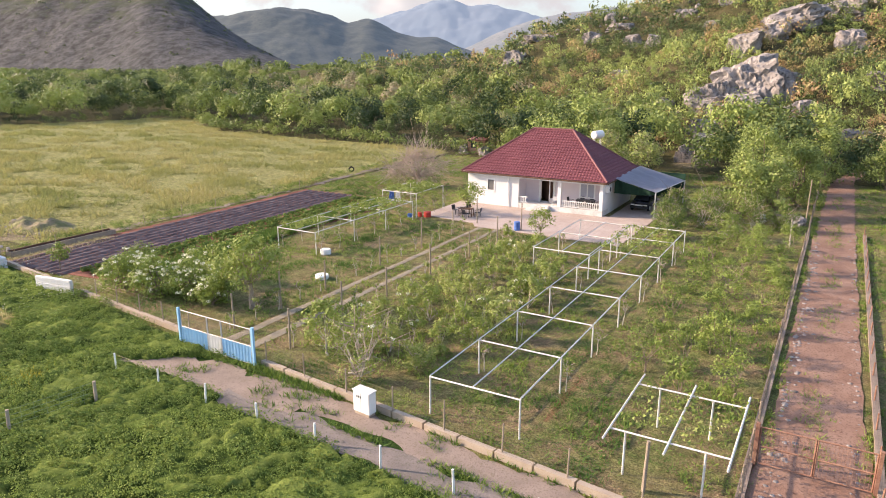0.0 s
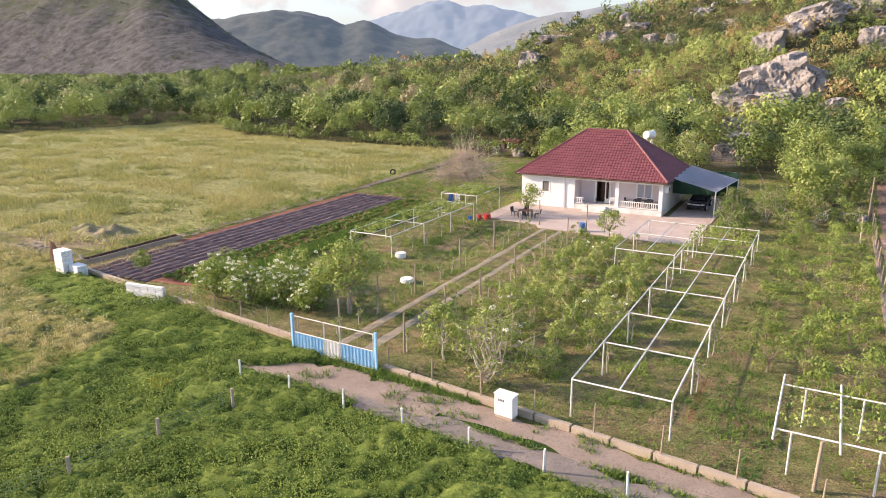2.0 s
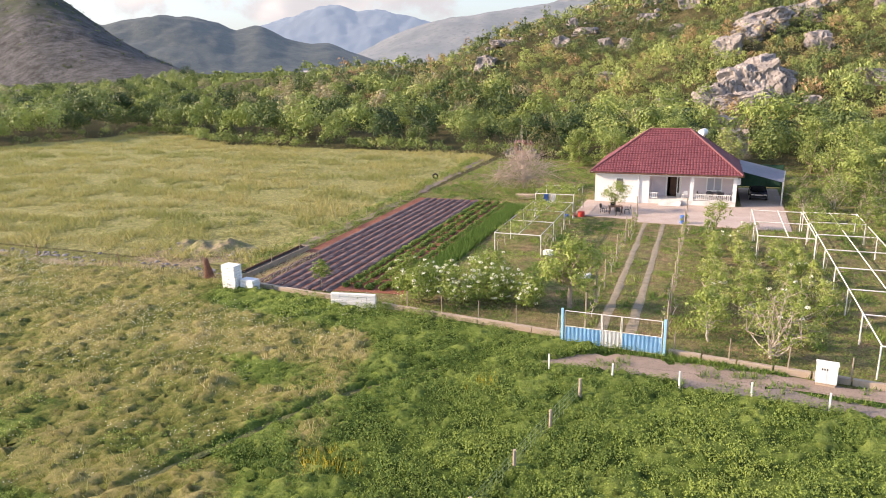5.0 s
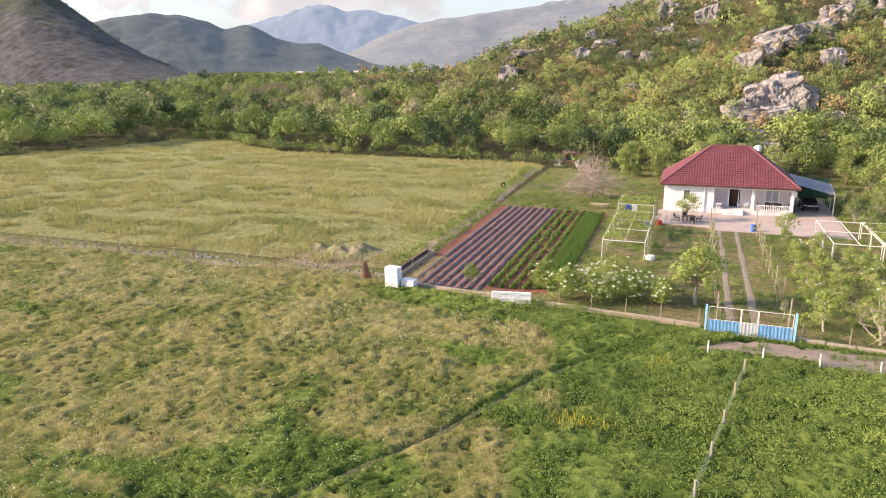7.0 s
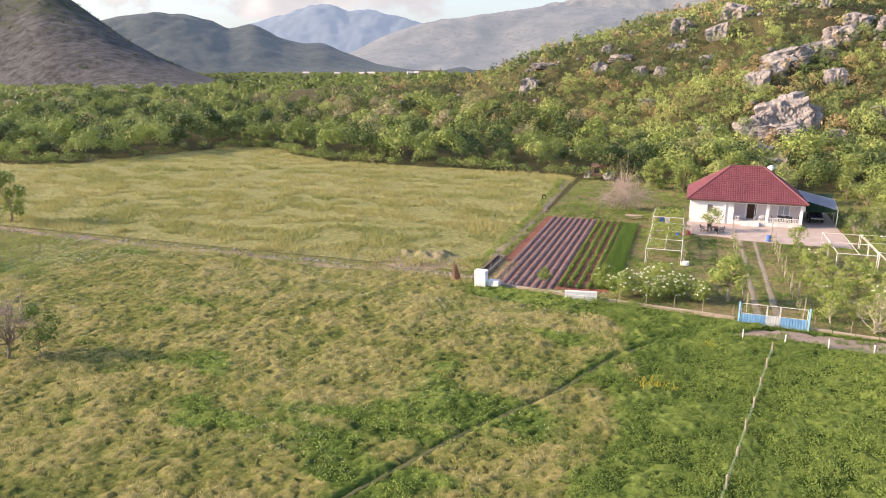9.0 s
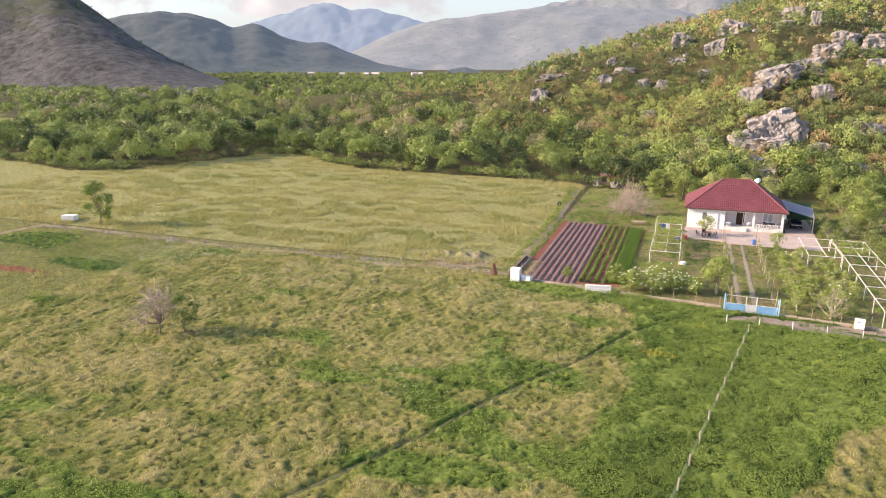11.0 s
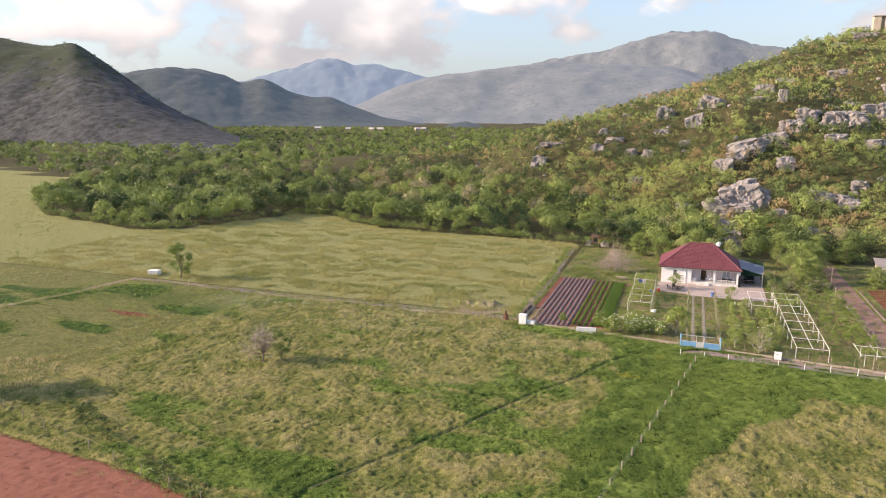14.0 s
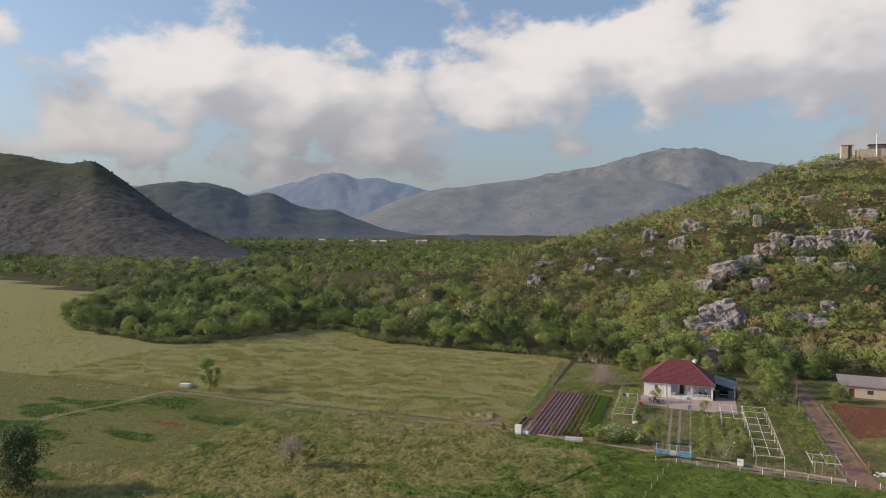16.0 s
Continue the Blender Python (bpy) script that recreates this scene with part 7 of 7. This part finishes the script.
x, y = pick(30000, -34, 8, 16.8, 22.4, lambda x, y: (1 - on_track(x, y)) * (y < kerb_y(x) - 0.15) * smooth_step(lattice_noise(x, y, 1.3, 19), 0.15, 0.5) + 0.12 * smooth_step(lattice_noise(x, y, 1.0, 29), 0.66, 0.84) * (y < kerb_y(x) - 0.15))
blades("verge_grass", x, y, 0.1 + 0.2 * rng.random(len(x)), np.clip(0.2 + rng.normal(size=len(x)) * 0.15, 0, 0.8), M_LAWN, "tufts of grass on the verges of the track", per=5, width=0.03, spread=0.14)
x, y = pick(26000, -420, -120, -60, 240, lambda x, y: (y < forest_edge(x)) * (1 - ((x > -175) & (y > 28))) * np.interp(-x, [120, 260, 420], [1, 0.7, 0.4]))
blades("outer_grass", x, y, 0.3 + 0.25 * rng.random(len(x)), np.clip(0.45 + octaves(x, y * 2, 26, 54, 4) * 0.6, 0.1, 0.9), M_GRASS, "pale grass of the outlying fields", per=4, width=0.06, spread=0.35)
x, y = pick(2600, -52, -31, 60, 97, lambda x, y: smooth_step(octaves(x, y, 6, 144, 3), -0.15, 0.35) * ((x < -34.5) | (y > 75)))
scatter("garden_weeds", CLUMPS, x, y, 1.0 + 1.0 * rng.random(len(x)), np.clip(0.4 + octaves(x, y, 5, 44, 3) * 0.6, 0, 1), M_CROP, "rank green weeds between the vegetable bed and the wood", "weeds")
x = -54.6 + rng.normal(size=420) * 0.35
y = 28 + 64 * rng.random(420)
scatter("edge_weeds", CLUMPS, x - np.maximum(y - 60, 0) * 0.05, y, 1.0 + 0.9 * rng.random(420), np.clip(0.35 + rng.normal(size=420) * 0.2, 0, 1), M_CROP, "green weeds along the trodden field edge", "weeds")
x = -53.0 + rng.normal(size=160) * 0.25
scatter("edge_weeds", CLUMPS, x, 36 + 24 * rng.random(160), 0.9 + 0.8 * rng.random(160), np.clip(0.4 + rng.normal(size=160) * 0.2, 0, 1), M_CROP, "green weeds between path and vegetable bed", "weeds")
x = np.concatenate([0.65 + rng.normal(size=900) * 0.32, -0.95 + rng.normal(size=900) * 0.14, 2.45 + rng.normal(size=700) * 0.14])
y = 25.5 + 60 * rng.random(len(x))
keep = lattice_noise(x, y, 2.2, 15) > 0.6
x, y = x[keep], y[keep]
blades("lane_grass", x, y, 0.08 + 0.16 * rng.random(len(x)), np.clip(0.45 + rng.normal(size=len(x)) * 0.2, 0, 1), M_LAWN, "tufts of grass along the middle and edges of the lane", per=5, width=0.028, spread=0.13)
# flowers
x, y = pick(22000, -110, -40, -10, 26, lambda x, y: smooth_step(octaves(x, y, 14, 71, 4), 0.0, 0.5) * 0.45 + 0.06 + 0.6 * smooth_step(y, 2, 20) * smooth_step(octaves(x * 0.6, y, 6, 171, 3), -0.1, 0.35))
HEADS = [leaf_cloud(np.stack([np.cos(np.arange(5) * 2.4 + i) * 0.09 * np.arange(1, 6) ** 0.7, np.sin(np.arange(5) * 2.4 + i) * 0.09 * np.arange(1, 6) ** 0.7, 0.26 + 0.03 * np.arange(5)], 1), np.full(5, 0.03), 8, 0.024, np.random.default_rng(i), 0.3, 0.1) for i in range(5)]
scatter("white_flowers", HEADS, x, y, 0.8 + 0.5 * rng.random(len(x)), np.full(len(x), 0.5), M_BLOSSOM, "drifts of small white meadow flowers", "flowers")
x, y = np.concatenate([rng.normal(size=90) * 0.5 - 34.6, rng.normal(size=60) * 0.4 - 30.8]), np.concatenate([rng.normal(size=90) * 0.5 + 7.0, rng.normal(size=60) * 0.4 + 15.4])
blades("yellow_flowers", x, y, 0.45 + 0.15 * rng.random(len(x)), np.full(len(x), 0.5), M_YELLOW, "two clumps of yellow flowers in the crop", per=3, width=0.022, spread=0.1, category="flowers")


def ruined_wall():
    """Rubble masonry with a broken top and a small window hole."""
    r = thing("ruined_wall", -18.3, 103.4, float(height(-18.3, 103.4)), "ruined rubble stone wall with a small window at the foot of the hill", "wall", rz=6)
    gen = np.random.default_rng(33)
    bm = B()
    for course in range(11):
        x = -2.3 - 0.2 * gen.random()
        z = -0.3 + 0.3 * course
        while x < 2.3:
            w = 0.35 + 0.4 * gen.random()
            top = 2.7 - 0.45 * abs(x - 0.4) + 0.3 * math.sin(x * 3)
            if z < top and not (0.1 < x + w / 2 < 0.75 and 1.0 < z + 0.15 < 1.8):
                d = 0.05 * gen.random()
                box(bm, x, -0.3 - d, z, x + w - 0.03, 0.3, z + 0.28, 0.03)
            x += w
    part("masonry", bm, M_ROCK, r)


ruined_wall()


# ---- odds and ends beside the lane and the field ----
def boiler():
    t = thing("water_boiler", -5.3, 66.7, 0, "white rounded metal tank lying under the trees", "tank", rz=20)
    tk = tube(B(), (-0.45, 0, 0.5), (0.45, 0, 0.5), 0.42, None, 20)
    bmesh.ops.bevel(tk, geom=[e for e in tk.edges if len(e.link_faces) == 2 and e.calc_face_angle(0) > 1], offset=0.16, segments=4, affect="EDGES")
    part("drum", tk, M_WHITE_PAINT, t)
    for x in (-0.28, 0.28):
        part("foot", box(B(), x - 0.05, -0.3, -0.02, x + 0.05, 0.3, 0.16, 0.01), M_RUST, t)


boiler()
rock("pale_stone", -3.0, 67.6, 0.35, 0.95, 0.7, 0.45, 71, "pale boulder on the grass beside the lane")
tagged(part("fence_post", tube(B(), (0, 0, -0.2), (-0.08, 0.1, 2.3), 0.07, 0.06, 10), M_LIMED), "leaning whitewashed post beside the lane", "post").matrix_basis = pose(-2.4, 59.1, 0)
tagged(part("utility_pole", tube(B(), (0, 0, -0.3), (0.04, 0, 4.2), 0.06, 0.045, 10), M_WOOD), "thin weathered pole at the edge of the lane", "pole").matrix_basis = pose(-1.75, 67.8, 0)


def old_tyre():
    bm = B()
    n, m, r, q = 24, 10, 0.3, 0.1
    ring = [[bm.verts.new(((r + q * math.cos(b)) * math.cos(a), q * 1.1 * math.sin(b), (r + q * math.cos(b)) * math.sin(a))) for b in (j * 2 * math.pi / m for j in range(m))] for a in (i * 2 * math.pi / n for i in range(n))]
    for i in range(n):
        for j in range(m):
            bm.faces.new((ring[i][j], ring[(i + 1) % n][j], ring[(i + 1) % n][(j + 1) % m], ring[i][(j + 1) % m]))
    bmesh.ops.recalc_face_normals(bm, faces=bm.faces)
    ob = part("old_tyre", bm, M_TYRE)
    ob.matrix_basis = pose(TYRE_X, TYRE_Y, float(height(TYRE_X, TYRE_Y)) + 0.37, 0, 0, 25)
    tagged(ob, "old black tyre set upright at the field edge", "tyre")


TYRE_X, TYRE_Y = -55.7, 72.2
old_tyre()
